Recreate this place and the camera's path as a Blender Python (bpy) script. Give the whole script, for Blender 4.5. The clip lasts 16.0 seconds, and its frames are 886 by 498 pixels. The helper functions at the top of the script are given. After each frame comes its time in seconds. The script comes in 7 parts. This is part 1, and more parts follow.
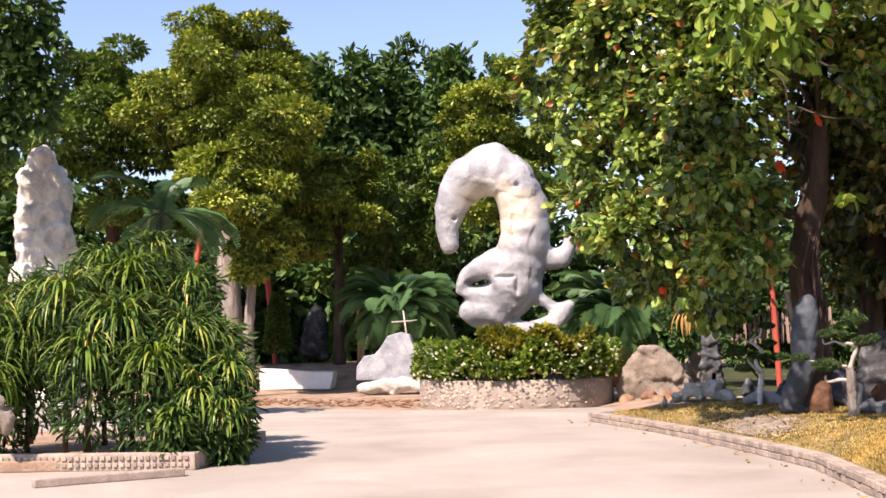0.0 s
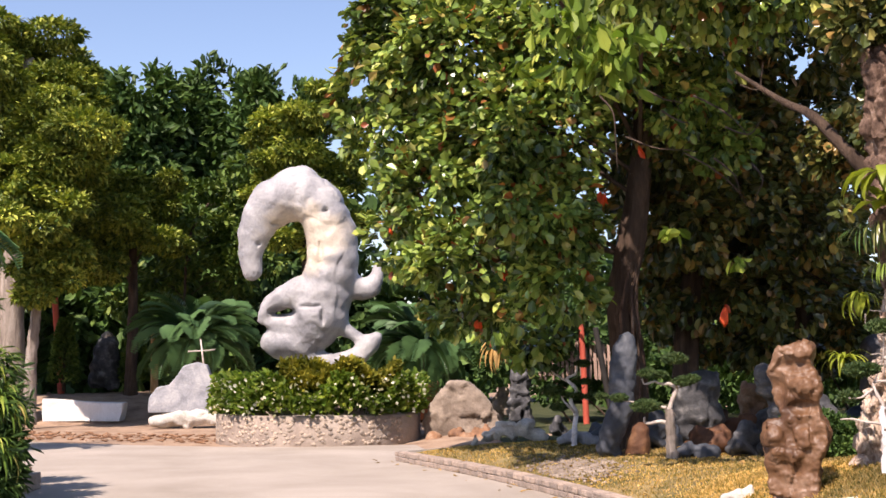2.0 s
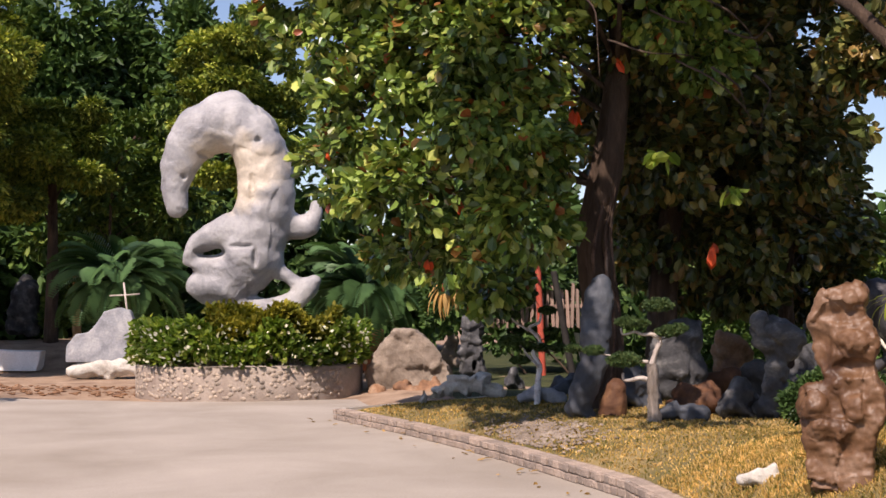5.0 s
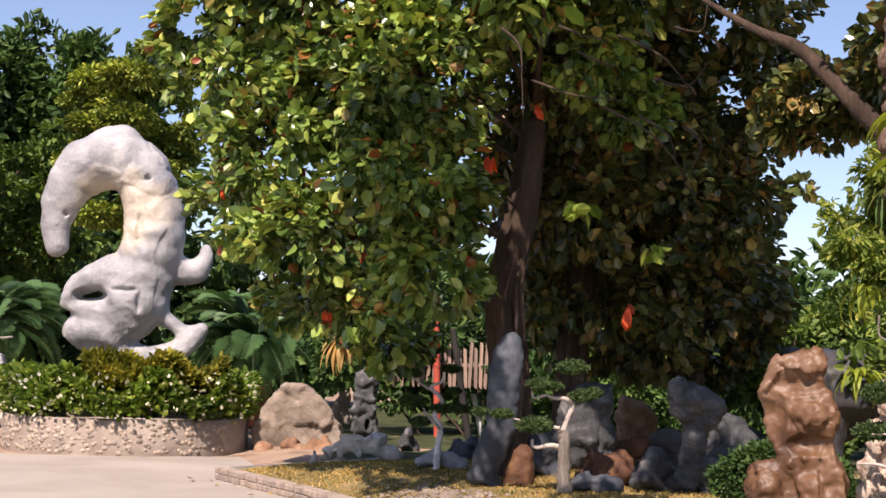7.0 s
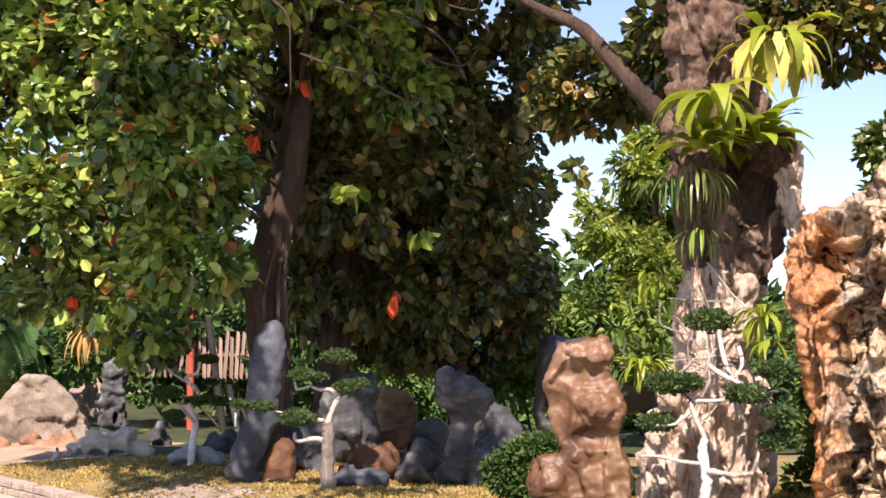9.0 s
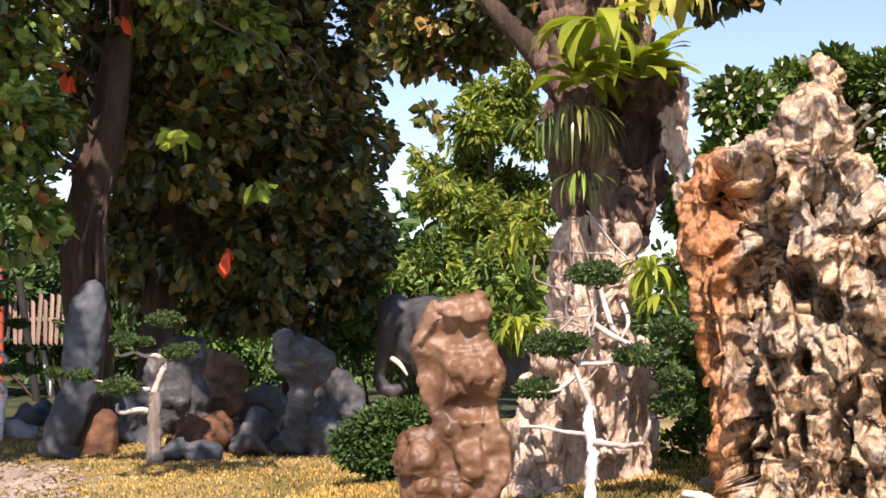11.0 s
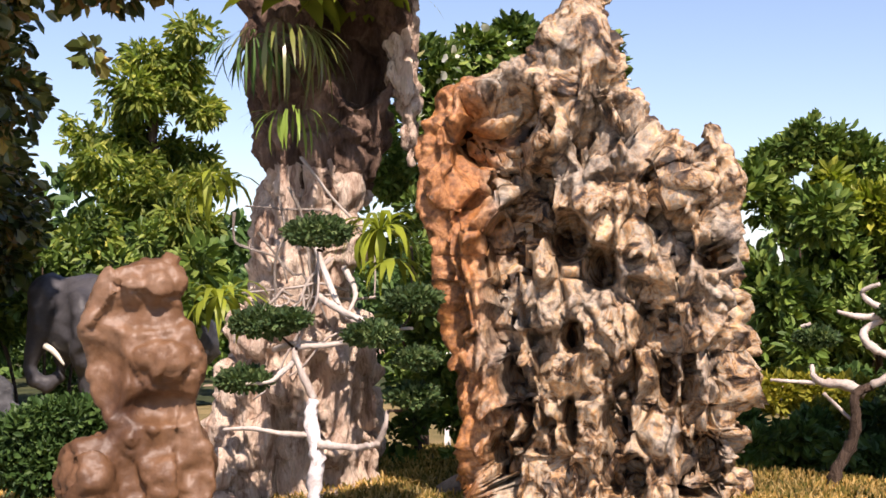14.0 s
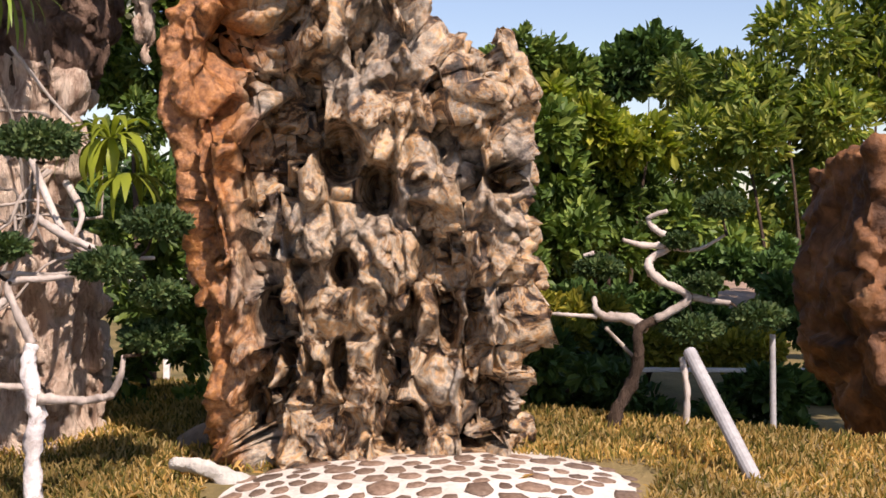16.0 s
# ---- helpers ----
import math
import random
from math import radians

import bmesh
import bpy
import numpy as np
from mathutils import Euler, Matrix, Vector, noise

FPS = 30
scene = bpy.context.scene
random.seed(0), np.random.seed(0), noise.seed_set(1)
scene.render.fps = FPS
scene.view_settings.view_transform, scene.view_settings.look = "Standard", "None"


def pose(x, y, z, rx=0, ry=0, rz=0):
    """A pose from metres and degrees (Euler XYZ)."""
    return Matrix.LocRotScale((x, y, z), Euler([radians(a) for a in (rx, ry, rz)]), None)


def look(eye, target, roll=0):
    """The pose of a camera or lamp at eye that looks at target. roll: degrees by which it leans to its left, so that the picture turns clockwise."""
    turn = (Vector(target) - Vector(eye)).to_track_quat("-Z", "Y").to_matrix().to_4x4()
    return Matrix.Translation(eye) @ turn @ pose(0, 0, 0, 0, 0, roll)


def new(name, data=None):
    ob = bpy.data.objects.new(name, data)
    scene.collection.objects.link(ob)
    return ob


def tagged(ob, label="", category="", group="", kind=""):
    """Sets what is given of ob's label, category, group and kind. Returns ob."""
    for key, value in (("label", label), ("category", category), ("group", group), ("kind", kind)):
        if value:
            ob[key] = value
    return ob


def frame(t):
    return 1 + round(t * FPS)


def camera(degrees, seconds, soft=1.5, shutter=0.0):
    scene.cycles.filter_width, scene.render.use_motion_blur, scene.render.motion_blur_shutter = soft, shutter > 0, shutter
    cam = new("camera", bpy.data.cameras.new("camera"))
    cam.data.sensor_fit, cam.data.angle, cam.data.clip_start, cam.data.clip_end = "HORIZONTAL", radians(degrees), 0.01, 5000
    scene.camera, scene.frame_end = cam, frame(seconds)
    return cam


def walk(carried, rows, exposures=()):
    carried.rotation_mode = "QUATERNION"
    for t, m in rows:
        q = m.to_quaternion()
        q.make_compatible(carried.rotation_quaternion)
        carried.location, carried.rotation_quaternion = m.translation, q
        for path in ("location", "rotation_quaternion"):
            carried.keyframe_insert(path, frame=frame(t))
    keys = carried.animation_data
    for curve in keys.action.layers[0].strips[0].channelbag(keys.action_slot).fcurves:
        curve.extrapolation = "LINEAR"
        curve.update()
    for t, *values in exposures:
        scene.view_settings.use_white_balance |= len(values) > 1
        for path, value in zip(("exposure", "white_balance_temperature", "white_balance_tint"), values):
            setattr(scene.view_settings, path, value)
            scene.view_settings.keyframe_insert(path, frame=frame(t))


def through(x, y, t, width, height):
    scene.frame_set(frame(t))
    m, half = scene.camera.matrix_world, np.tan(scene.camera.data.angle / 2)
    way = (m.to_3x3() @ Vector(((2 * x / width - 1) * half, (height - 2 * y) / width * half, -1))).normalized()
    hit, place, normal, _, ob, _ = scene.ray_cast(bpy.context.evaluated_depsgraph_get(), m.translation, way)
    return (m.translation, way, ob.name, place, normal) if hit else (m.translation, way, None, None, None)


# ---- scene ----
# ---- camera ----
def aim(turn, tilt, lean):
    """A camera's turn: degrees clockwise from +y, degrees upwards, degrees of lean."""
    return pose(0, 0, 0, 0, 0, -turn) @ pose(0, 0, 0, 90 + tilt, 0, 0) @ pose(0, 0, 0, 0, 0, lean)


cam = camera(38, 16.0, soft=1.6)
walk(cam, [
    (0, pose(0.000, 0.000, 1.444) @ aim(0.01, 3.88, -1.30)),
    (0.5, pose(-0.043, 0.312, 1.456) @ aim(3.73, 6.00, -0.98)),
    (1, pose(-0.069, 0.603, 1.481) @ aim(5.53, 6.03, -0.84)),
    (1.5, pose(-0.049, 0.862, 1.502) @ aim(7.16, 5.31, -0.61)),
    (2, pose(-0.020, 1.136, 1.512) @ aim(8.82, 5.06, -0.43)),
    (2.5, pose(0.026, 1.436, 1.523) @ aim(10.23, 4.67, -0.58)),
    (3, pose(0.085, 1.779, 1.537) @ aim(9.74, 3.89, -0.63)),
    (5.5, pose(0.392, 3.857, 1.511) @ aim(11.98, 2.68, 0.20)),
    (6, pose(0.431, 4.144, 1.515) @ aim(12.87, 3.86, 0.78)),
    (6.5, pose(0.445, 4.336, 1.507) @ aim(14.21, 4.77, 1.45)),
    (7, pose(0.433, 4.477, 1.504) @ aim(16.06, 5.26, 1.72)),
    (7.5, pose(0.412, 4.595, 1.507) @ aim(18.44, 5.44, 1.61)),
    (8, pose(0.432, 4.717, 1.511) @ aim(21.17, 5.35, 1.60)),
    (8.5, pose(0.487, 4.866, 1.510) @ aim(24.30, 5.19, 1.48)),
    (11, pose(0.829, 5.887, 1.505) @ aim(34.89, 3.51, 0.79)),
    (11.5, pose(0.936, 6.083, 1.499) @ aim(36.84, 2.67, 0.13)),
    (12, pose(1.031, 6.259, 1.498) @ aim(38.10, 2.87, -0.35)),
    (12.5, pose(1.092, 6.442, 1.491) @ aim(39.57, 2.37, -0.73)),
    (13, pose(1.175, 6.632, 1.481) @ aim(41.18, 1.74, -0.74)),
    (13.5, pose(1.349, 6.822, 1.477) @ aim(44.45, 2.65, -0.44)),
    (14, pose(1.503, 6.988, 1.474) @ aim(49.98, 2.75, -0.37)),
    (14.5, pose(1.613, 7.116, 1.483) @ aim(56.49, 0.93, -0.64)),
    (15, pose(1.735, 7.240, 1.495) @ aim(60.86, -0.78, -0.40)),
    (15.5, pose(1.840, 7.392, 1.515) @ aim(62.46, -1.13, -0.12)),
    (16, pose(1.916, 7.543, 1.549) @ aim(63.25, -1.52, 0.32)),
], exposures=[(0.0, 1.01, 6550, 24), (1.0, 0.8, 6550, 24), (3.0, 0.86, 6550, 24), (5.5, 0.38, 6550, 24), (7.0, 0.71, 6550, 24), (8.5, 1.2, 6550, 24), (11.0, 1.07, 6550, 24), (12.5, 0.99, 6550, 24), (14.0, 0.8, 6550, 24), (16.0, 0.49, 6550, 24)])

# ---- world and sun ----
SUN = Vector((-0.54, -0.78, 1.12)).normalized()
world = bpy.data.worlds.new("world")
scene.world = world
world.use_nodes = True
wn = world.node_tree.nodes
sky = wn.new("ShaderNodeTexSky")
sky.sky_type = "NISHITA"
sky.sun_disc = False
sky.sun_elevation = math.asin(SUN.z)
sky.sun_rotation = math.atan2(SUN.x, SUN.y)
sky.air_density, sky.dust_density, sky.ozone_density = 1.0, 0.5, 1.2
wn["Background"].inputs["Strength"].default_value = 0.10
world.node_tree.links.new(sky.outputs[0], wn["Background"].inputs["Color"])
sun_data = bpy.data.lights.new("sun", "SUN")
sun_data.energy, sun_data.angle, sun_data.color = 5.0, radians(0.55), (1.0, 0.90, 0.76)
sun = new("sun", sun_data)
sun.matrix_world = look(SUN * 50, (0, 0, 0))


# ---- materials ----
def ramp(nt, fac, stops):
    r = nt.nodes.new("ShaderNodeValToRGB")
    els = r.color_ramp.elements
    while len(els) < len(stops):
        els.new(0.5)
    for e, (p, c) in zip(els, stops):
        e.position, e.color = p, (*c, 1)
    nt.links.new(fac, r.inputs["Fac"])
    return r.outputs["Color"]


def noise_node(nt, vec, scale, detail=6, rough=0.6, distort=0.0):
    n = nt.nodes.new("ShaderNodeTexNoise")
    n.inputs["Scale"].default_value, n.inputs["Detail"].default_value = scale, detail
    n.inputs["Roughness"].default_value, n.inputs["Distortion"].default_value = rough, distort
    nt.links.new(vec, n.inputs["Vector"])
    return n.outputs["Fac"]


def mixed(nt, kind, fac, a, b):
    m = nt.nodes.new("ShaderNodeMix")
    m.data_type, m.blend_type = "RGBA", kind
    for socket, value in ((m.inputs[0], fac), (m.inputs[6], a), (m.inputs[7], b)):
        if isinstance(value, (int, float)):
            socket.default_value = value
        elif isinstance(value, tuple):
            socket.default_value = (*value, 1)
        else:
            nt.links.new(value, socket)
    return m.outputs[2]


def begin(name):
    m = bpy.data.materials.new(name)
    m.use_nodes = True
    nt = m.node_tree
    bsdf = nt.nodes["Principled BSDF"]
    co = nt.nodes.new("ShaderNodeTexCoord").outputs["Object"]
    return m, nt, bsdf, co


def surface(name, stops, scale=3.0, fine=40.0, rough=0.85, bump=0.4, dist=0.02, stretch=(1, 1, 1), spot=None, metal=0.0, vary=0.0):
    """A mineral, bark or painted surface: colours over broad noise, fine grain, relief; spot: a colour of stains."""
    m, nt, bsdf, co = begin(name)
    mp = nt.nodes.new("ShaderNodeMapping")
    mp.inputs["Scale"].default_value = stretch
    nt.links.new(co, mp.inputs["Vector"])
    v = mp.outputs[0]
    broad = noise_node(nt, v, scale, 8, 0.62, 0.4)
    grain = noise_node(nt, v, fine, 6, 0.65)
    col = ramp(nt, broad, stops)
    g = ramp(nt, grain, [(0.3, (0.72, 0.72, 0.72)), (0.7, (1.18, 1.18, 1.18))])
    col = mixed(nt, "MULTIPLY", 0.8, col, g)
    if spot:
        s = ramp(nt, noise_node(nt, v, scale * 2.3, 5, 0.7, 0.8), [(0.52, (0, 0, 0)), (0.66, (1, 1, 1))])
        col = mixed(nt, "MIX", s, col, spot)
    if vary:
        rnd = nt.nodes.new("ShaderNodeObjectInfo").outputs["Random"]
        col = mixed(nt, "MULTIPLY", 1.0, col, ramp(nt, rnd, [(0, (1 - vary,) * 3), (1, (1 + vary, 1 + vary * 0.8, 1 + vary * 0.6))]))
    nt.links.new(col, bsdf.inputs["Base Color"])
    bsdf.inputs["Roughness"].default_value, bsdf.inputs["Metallic"].default_value = rough, metal
    bsdf.inputs["Specular IOR Level"].default_value = 0.3
    add = nt.nodes.new("ShaderNodeMath")
    add.operation = "ADD"
    nt.links.new(broad, add.inputs[0])
    nt.links.new(grain, add.inputs[1])
    b = nt.nodes.new("ShaderNodeBump")
    b.inputs["Strength"].default_value, b.inputs["Distance"].default_value = bump, dist
    nt.links.new(add.outputs[0], b.inputs["Height"])
    nt.links.new(b.outputs[0], bsdf.inputs["Normal"])
    return m


def leafy(name, stops, rough=0.45, through=0.35, patch=1.2, gloss=0.2):
    """Leaves: each leaf its own tint, broad patches, light through the blade."""
    m, nt, bsdf, co = begin(name)
    rnd = nt.nodes.new("ShaderNodeNewGeometry").outputs["Random Per Island"]
    col = ramp(nt, rnd, stops)
    tone = ramp(nt, noise_node(nt, co, patch, 3), [(0.36, (0.42, 0.46, 0.44)), (0.62, (1.35, 1.28, 1.08))])
    col = mixed(nt, "MULTIPLY", 0.85, col, tone)
    nt.links.new(col, bsdf.inputs["Base Color"])
    bsdf.inputs["Roughness"].default_value = rough
    bsdf.inputs["Specular IOR Level"].default_value = gloss
    t = nt.nodes.new("ShaderNodeBsdfTranslucent")
    nt.links.new(mixed(nt, "MULTIPLY", 1.0, col, (1.3, 1.35, 0.6)), t.inputs["Color"])
    mx = nt.nodes.new("ShaderNodeMixShader")
    mx.inputs[0].default_value = through
    nt.links.new(bsdf.outputs[0], mx.inputs[1])
    nt.links.new(t.outputs[0], mx.inputs[2])
    nt.links.new(mx.outputs[0], nt.nodes["Material Output"].inputs["Surface"])
    return m


M_CONCRETE = surface("worn_concrete", [(0.3, (0.29, 0.25, 0.205)), (0.55, (0.37, 0.325, 0.275)), (0.75, (0.44, 0.385, 0.33))], 0.5, 60, 0.9, 0.25, 0.006, spot=None)
# Turf colour that holds the trees' shade.
M_SHADE_TURF = surface("tree_shade_turf", [(0.3, (0.02, 0.028, 0.01)), (0.55, (0.05, 0.06, 0.02)), (0.8, (0.11, 0.10, 0.04))], 1.4, 30, 0.95, 0.7, 0.03)
M_DIRT = surface("reddish_dirt", [(0.3, (0.20, 0.13, 0.085)), (0.55, (0.36, 0.25, 0.17)), (0.8, (0.48, 0.36, 0.26))], 1.6, 30, 0.95, 0.6, 0.03)
M_TURF = surface("dry_turf", [(0.30, (0.085, 0.08, 0.022)), (0.5, (0.21, 0.16, 0.065)), (0.72, (0.34, 0.25, 0.11))], 0.9, 45, 0.95, 0.7, 0.02)
M_WHITE_ROCK = surface("white_rock", [(0.3, (0.36, 0.33, 0.285)), (0.5, (0.54, 0.51, 0.45)), (0.75, (0.66, 0.63, 0.57))], 2.5, 30, 0.85, 0.6, 0.03)
M_SLAB = surface("grey_white_marble", [(0.32, (0.17, 0.18, 0.20)), (0.5, (0.30, 0.31, 0.33)), (0.7, (0.46, 0.46, 0.46))], 2.2, 20, 0.75, 0.3, 0.015)
M_GREY_ROCK = surface("dark_grey_rock", [(0.34, (0.03, 0.031, 0.035)), (0.52, (0.07, 0.071, 0.073)), (0.7, (0.22, 0.215, 0.205))], 4.0, 22, 0.75, 0.6, 0.03)
M_BLUE_ROCK = surface("blue_grey_slate", [(0.3, (0.022, 0.025, 0.032)), (0.5, (0.055, 0.063, 0.076)), (0.75, (0.15, 0.16, 0.17))], 2.2, 18, 0.6, 0.4, 0.02)
M_RUST_ROCK = surface("rusty_brown_rock", [(0.3, (0.04, 0.017, 0.009)), (0.5, (0.11, 0.05, 0.025)), (0.75, (0.30, 0.16, 0.07))], 2.4, 24, 0.7, 0.5, 0.02)
M_CAVE_ROCK = surface("shaded_rust_rock", [(0.34, (0.02, 0.011, 0.008)), (0.46, (0.10, 0.045, 0.02)), (0.58, (0.28, 0.13, 0.055)), (0.72, (0.46, 0.29, 0.16))], 3.0, 22, 0.6, 0.6, 0.03)
M_BROWN_ROCK = surface("brown_sandstone", [(0.3, (0.045, 0.02, 0.01)), (0.5, (0.14, 0.072, 0.035)), (0.75, (0.30, 0.20, 0.135))], 2.4, 26, 0.42, 0.4, 0.012)
M_TAN_ROCK = surface("tan_rock", [(0.3, (0.11, 0.085, 0.065)), (0.5, (0.25, 0.20, 0.155)), (0.75, (0.42, 0.35, 0.28))], 2.2, 26, 0.85, 0.6, 0.03)
M_ORANGE_ROCK = surface("orange_ochre_rock", [(0.3, (0.11, 0.06, 0.04)), (0.5, (0.28, 0.15, 0.08)), (0.75, (0.40, 0.29, 0.20))], 2.6, 24, 0.8, 0.6, 0.03)
M_BARK = surface("brown_bark", [(0.3, (0.035, 0.022, 0.015)), (0.55, (0.085, 0.056, 0.038)), (0.8, (0.17, 0.115, 0.08))], 3.0, 22, 0.9, 0.9, 0.04, (2.5, 2.5, 0.5))
M_OLD_BARK = surface("pale_peeling_bark", [(0.28, (0.12, 0.066, 0.042)), (0.36, (0.36, 0.24, 0.17)), (0.44, (0.56, 0.42, 0.32)), (0.62, (0.74, 0.60, 0.47))], 6.0, 34, 0.9, 0.85, 0.035, (2.2, 2.2, 0.6), spot=(0.30, 0.19, 0.13))
# Brown upper bark, darkened further for the shade of ferns and leaves.
M_UPPER_BARK = surface("rough_shaded_brown_bark", [(0.30, (0.03, 0.017, 0.012)), (0.44, (0.10, 0.06, 0.042)), (0.58, (0.21, 0.135, 0.095)), (0.72, (0.40, 0.29, 0.22))], 6.0, 34, 0.9, 1.0, 0.03, (1.8, 1.8, 0.7))
M_GREY_BARK = surface("grey_dead_wood", [(0.3, (0.17, 0.14, 0.115)), (0.55, (0.34, 0.29, 0.245)), (0.8, (0.50, 0.45, 0.40))], 3.0, 22, 0.9, 0.9, 0.04, (3, 3, 0.4))
M_PALE_WOOD = surface("bleached_branch", [(0.3, (0.24, 0.19, 0.155)), (0.5, (0.44, 0.38, 0.33)), (0.75, (0.62, 0.56, 0.50))], 6.0, 60, 0.8, 0.5, 0.01, (1, 1, 0.6))
M_WHITEWASH = surface("whitewashed_trunk", [(0.3, (0.50, 0.45, 0.42)), (0.5, (0.74, 0.70, 0.68)), (0.75, (0.82, 0.80, 0.79))], 9.0, 70, 0.85, 0.4, 0.008, spot=(0.40, 0.34, 0.30))
M_RED_POST = surface("red_painted_timber", [(0.3, (0.36, 0.06, 0.035)), (0.6, (0.50, 0.10, 0.06))], 4, 40, 0.7, 0.3, 0.01, (1, 1, 0.2))
M_ORANGE_POST = surface("orange_timber", [(0.3, (0.42, 0.20, 0.07)), (0.6, (0.62, 0.36, 0.16))], 4, 40, 0.8, 0.4, 0.01, (1, 1, 0.2))
M_GREY_POST = surface("grey_pipe", [(0.3, (0.30, 0.29, 0.29)), (0.6, (0.44, 0.43, 0.42))], 5, 60, 0.5, 0.15, 0.005)
M_PICKET = surface("weathered_pickets", [(0.3, (0.16, 0.10, 0.08)), (0.6, (0.34, 0.25, 0.20))], 5, 40, 0.9, 0.5, 0.01, (1, 1, 0.2), vary=0.25)
M_BLACK = surface("dark_prop", [(0.3, (0.015, 0.013, 0.012)), (0.7, (0.04, 0.035, 0.03))], 5, 40, 0.8, 0.3, 0.01)
M_STATUE = surface("dark_grey_cast_stone", [(0.3, (0.025, 0.024, 0.027)), (0.6, (0.06, 0.058, 0.062))], 3, 30, 0.5, 0.4, 0.012)
M_TUSK = surface("ivory_paint", [(0.3, (0.55, 0.50, 0.40)), (0.7, (0.72, 0.68, 0.58))], 5, 30, 0.6, 0.1, 0.005)
M_POT = surface("terracotta", [(0.3, (0.26, 0.10, 0.05)), (0.7, (0.40, 0.18, 0.10))], 4, 40, 0.85, 0.3, 0.01)
M_CEMENT = surface("pale_cement", [(0.3, (0.50, 0.45, 0.38)), (0.55, (0.66, 0.61, 0.54)), (0.8, (0.76, 0.72, 0.66))], 4, 60, 0.9, 0.4, 0.01)
M_COBBLE = surface("river_cobble", [(0.3, (0.10, 0.065, 0.045)), (0.55, (0.19, 0.135, 0.10)), (0.8, (0.28, 0.22, 0.17))], 6, 50, 0.6, 0.2, 0.005, vary=0.4)
M_KERB_STONE = surface("kerb_stone", [(0.3, (0.24, 0.19, 0.15)), (0.55, (0.38, 0.31, 0.26)), (0.8, (0.50, 0.42, 0.36))], 5, 40, 0.9, 0.5, 0.012, vary=0.25)
M_PEBBLE = surface("wall_pebble", [(0.3, (0.26, 0.21, 0.17)), (0.55, (0.40, 0.34, 0.28)), (0.8, (0.52, 0.46, 0.39))], 5, 40, 0.8, 0.3, 0.008, vary=0.35)
M_WALL = surface("planter_render", [(0.3, (0.22, 0.17, 0.14)), (0.55, (0.34, 0.28, 0.23)), (0.8, (0.46, 0.39, 0.33))], 1.5, 40, 0.9, 0.6, 0.015)
M_WHITE_PAINT = surface("white_paint", [(0.3, (0.70, 0.68, 0.64)), (0.7, (0.82, 0.80, 0.77))], 3, 40, 0.7, 0.2, 0.005)

G_ALMOND = leafy("broad_leaf", [(0.0, (0.04, 0.075, 0.02)), (0.4, (0.13, 0.21, 0.045)), (0.75, (0.27, 0.36, 0.08)), (0.93, (0.42, 0.45, 0.12)), (0.975, (0.24, 0.13, 0.04)), (1.0, (0.32, 0.08, 0.03))], 0.26, 0.14, 1.2, 0.5)
# Dry brown leaf tint, with the canopy's shade put into it.
G_DRY_SHADE = leafy("shaded_dry_leaf", [(0.0, (0.03, 0.045, 0.015)), (0.5, (0.085, 0.11, 0.032)), (0.8, (0.20, 0.19, 0.06)), (0.95, (0.27, 0.15, 0.055)), (1.0, (0.40, 0.36, 0.12))], 0.28, 0.12, 1.2, 0.4)
G_TIER = leafy("yellow_green_leaf", [(0.0, (0.055, 0.10, 0.018)), (0.5, (0.19, 0.245, 0.04)), (1.0, (0.42, 0.45, 0.09))], 0.5, 0.16, 0.7)
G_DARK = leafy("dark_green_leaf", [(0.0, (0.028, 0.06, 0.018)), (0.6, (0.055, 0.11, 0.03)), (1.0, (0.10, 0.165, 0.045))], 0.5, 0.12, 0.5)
G_MID = leafy("mid_green_leaf", [(0.0, (0.05, 0.095, 0.02)), (0.6, (0.10, 0.165, 0.034)), (1.0, (0.19, 0.25, 0.055))], 0.5, 0.16, 0.8)
G_BRIGHT = leafy("bright_green_leaf", [(0.0, (0.07, 0.13, 0.02)), (0.6, (0.14, 0.22, 0.035)), (1.0, (0.26, 0.32, 0.06))], 0.5, 0.4, 1.0)
G_LIGHT = leafy("light_green_leaf", [(0.0, (0.07, 0.12, 0.025)), (0.5, (0.16, 0.22, 0.045)), (1.0, (0.36, 0.38, 0.09))], 0.5, 0.4, 1.0)
G_OCHRE = leafy("ochre_green_leaf", [(0.0, (0.11, 0.13, 0.02)), (0.6, (0.24, 0.23, 0.03)), (1.0, (0.36, 0.31, 0.05))], 0.6, 0.3, 1.0)
G_STRAP = leafy("strap_leaf", [(0.0, (0.05, 0.10, 0.02)), (0.5, (0.11, 0.19, 0.035)), (0.85, (0.24, 0.29, 0.06)), (1.0, (0.45, 0.38, 0.14))], 0.4, 0.18, 0.9)
G_FERN = leafy("fern_leaf", [(0.0, (0.11, 0.16, 0.02)), (0.6, (0.22, 0.27, 0.035)), (1.0, (0.42, 0.42, 0.07))], 0.4, 0.4, 2.0)
G_CYCAD = leafy("cycad_leaf", [(0.0, (0.035, 0.09, 0.04)), (0.7, (0.08, 0.16, 0.065)), (1.0, (0.17, 0.23, 0.09))], 0.35, 0.2, 1.0)
G_PAD = leafy("bonsai_leaf", [(0.0, (0.03, 0.06, 0.025)), (0.6, (0.06, 0.105, 0.04)), (1.0, (0.11, 0.15, 0.06))], 0.6, 0.2, 4.0)
G_GRASS = leafy("dry_grass_blade", [(0.0, (0.09, 0.10, 0.02)), (0.3, (0.27, 0.215, 0.06)), (0.65, (0.52, 0.335, 0.115)), (1.0, (0.68, 0.50, 0.24))], 0.7, 0.3, 1.2)
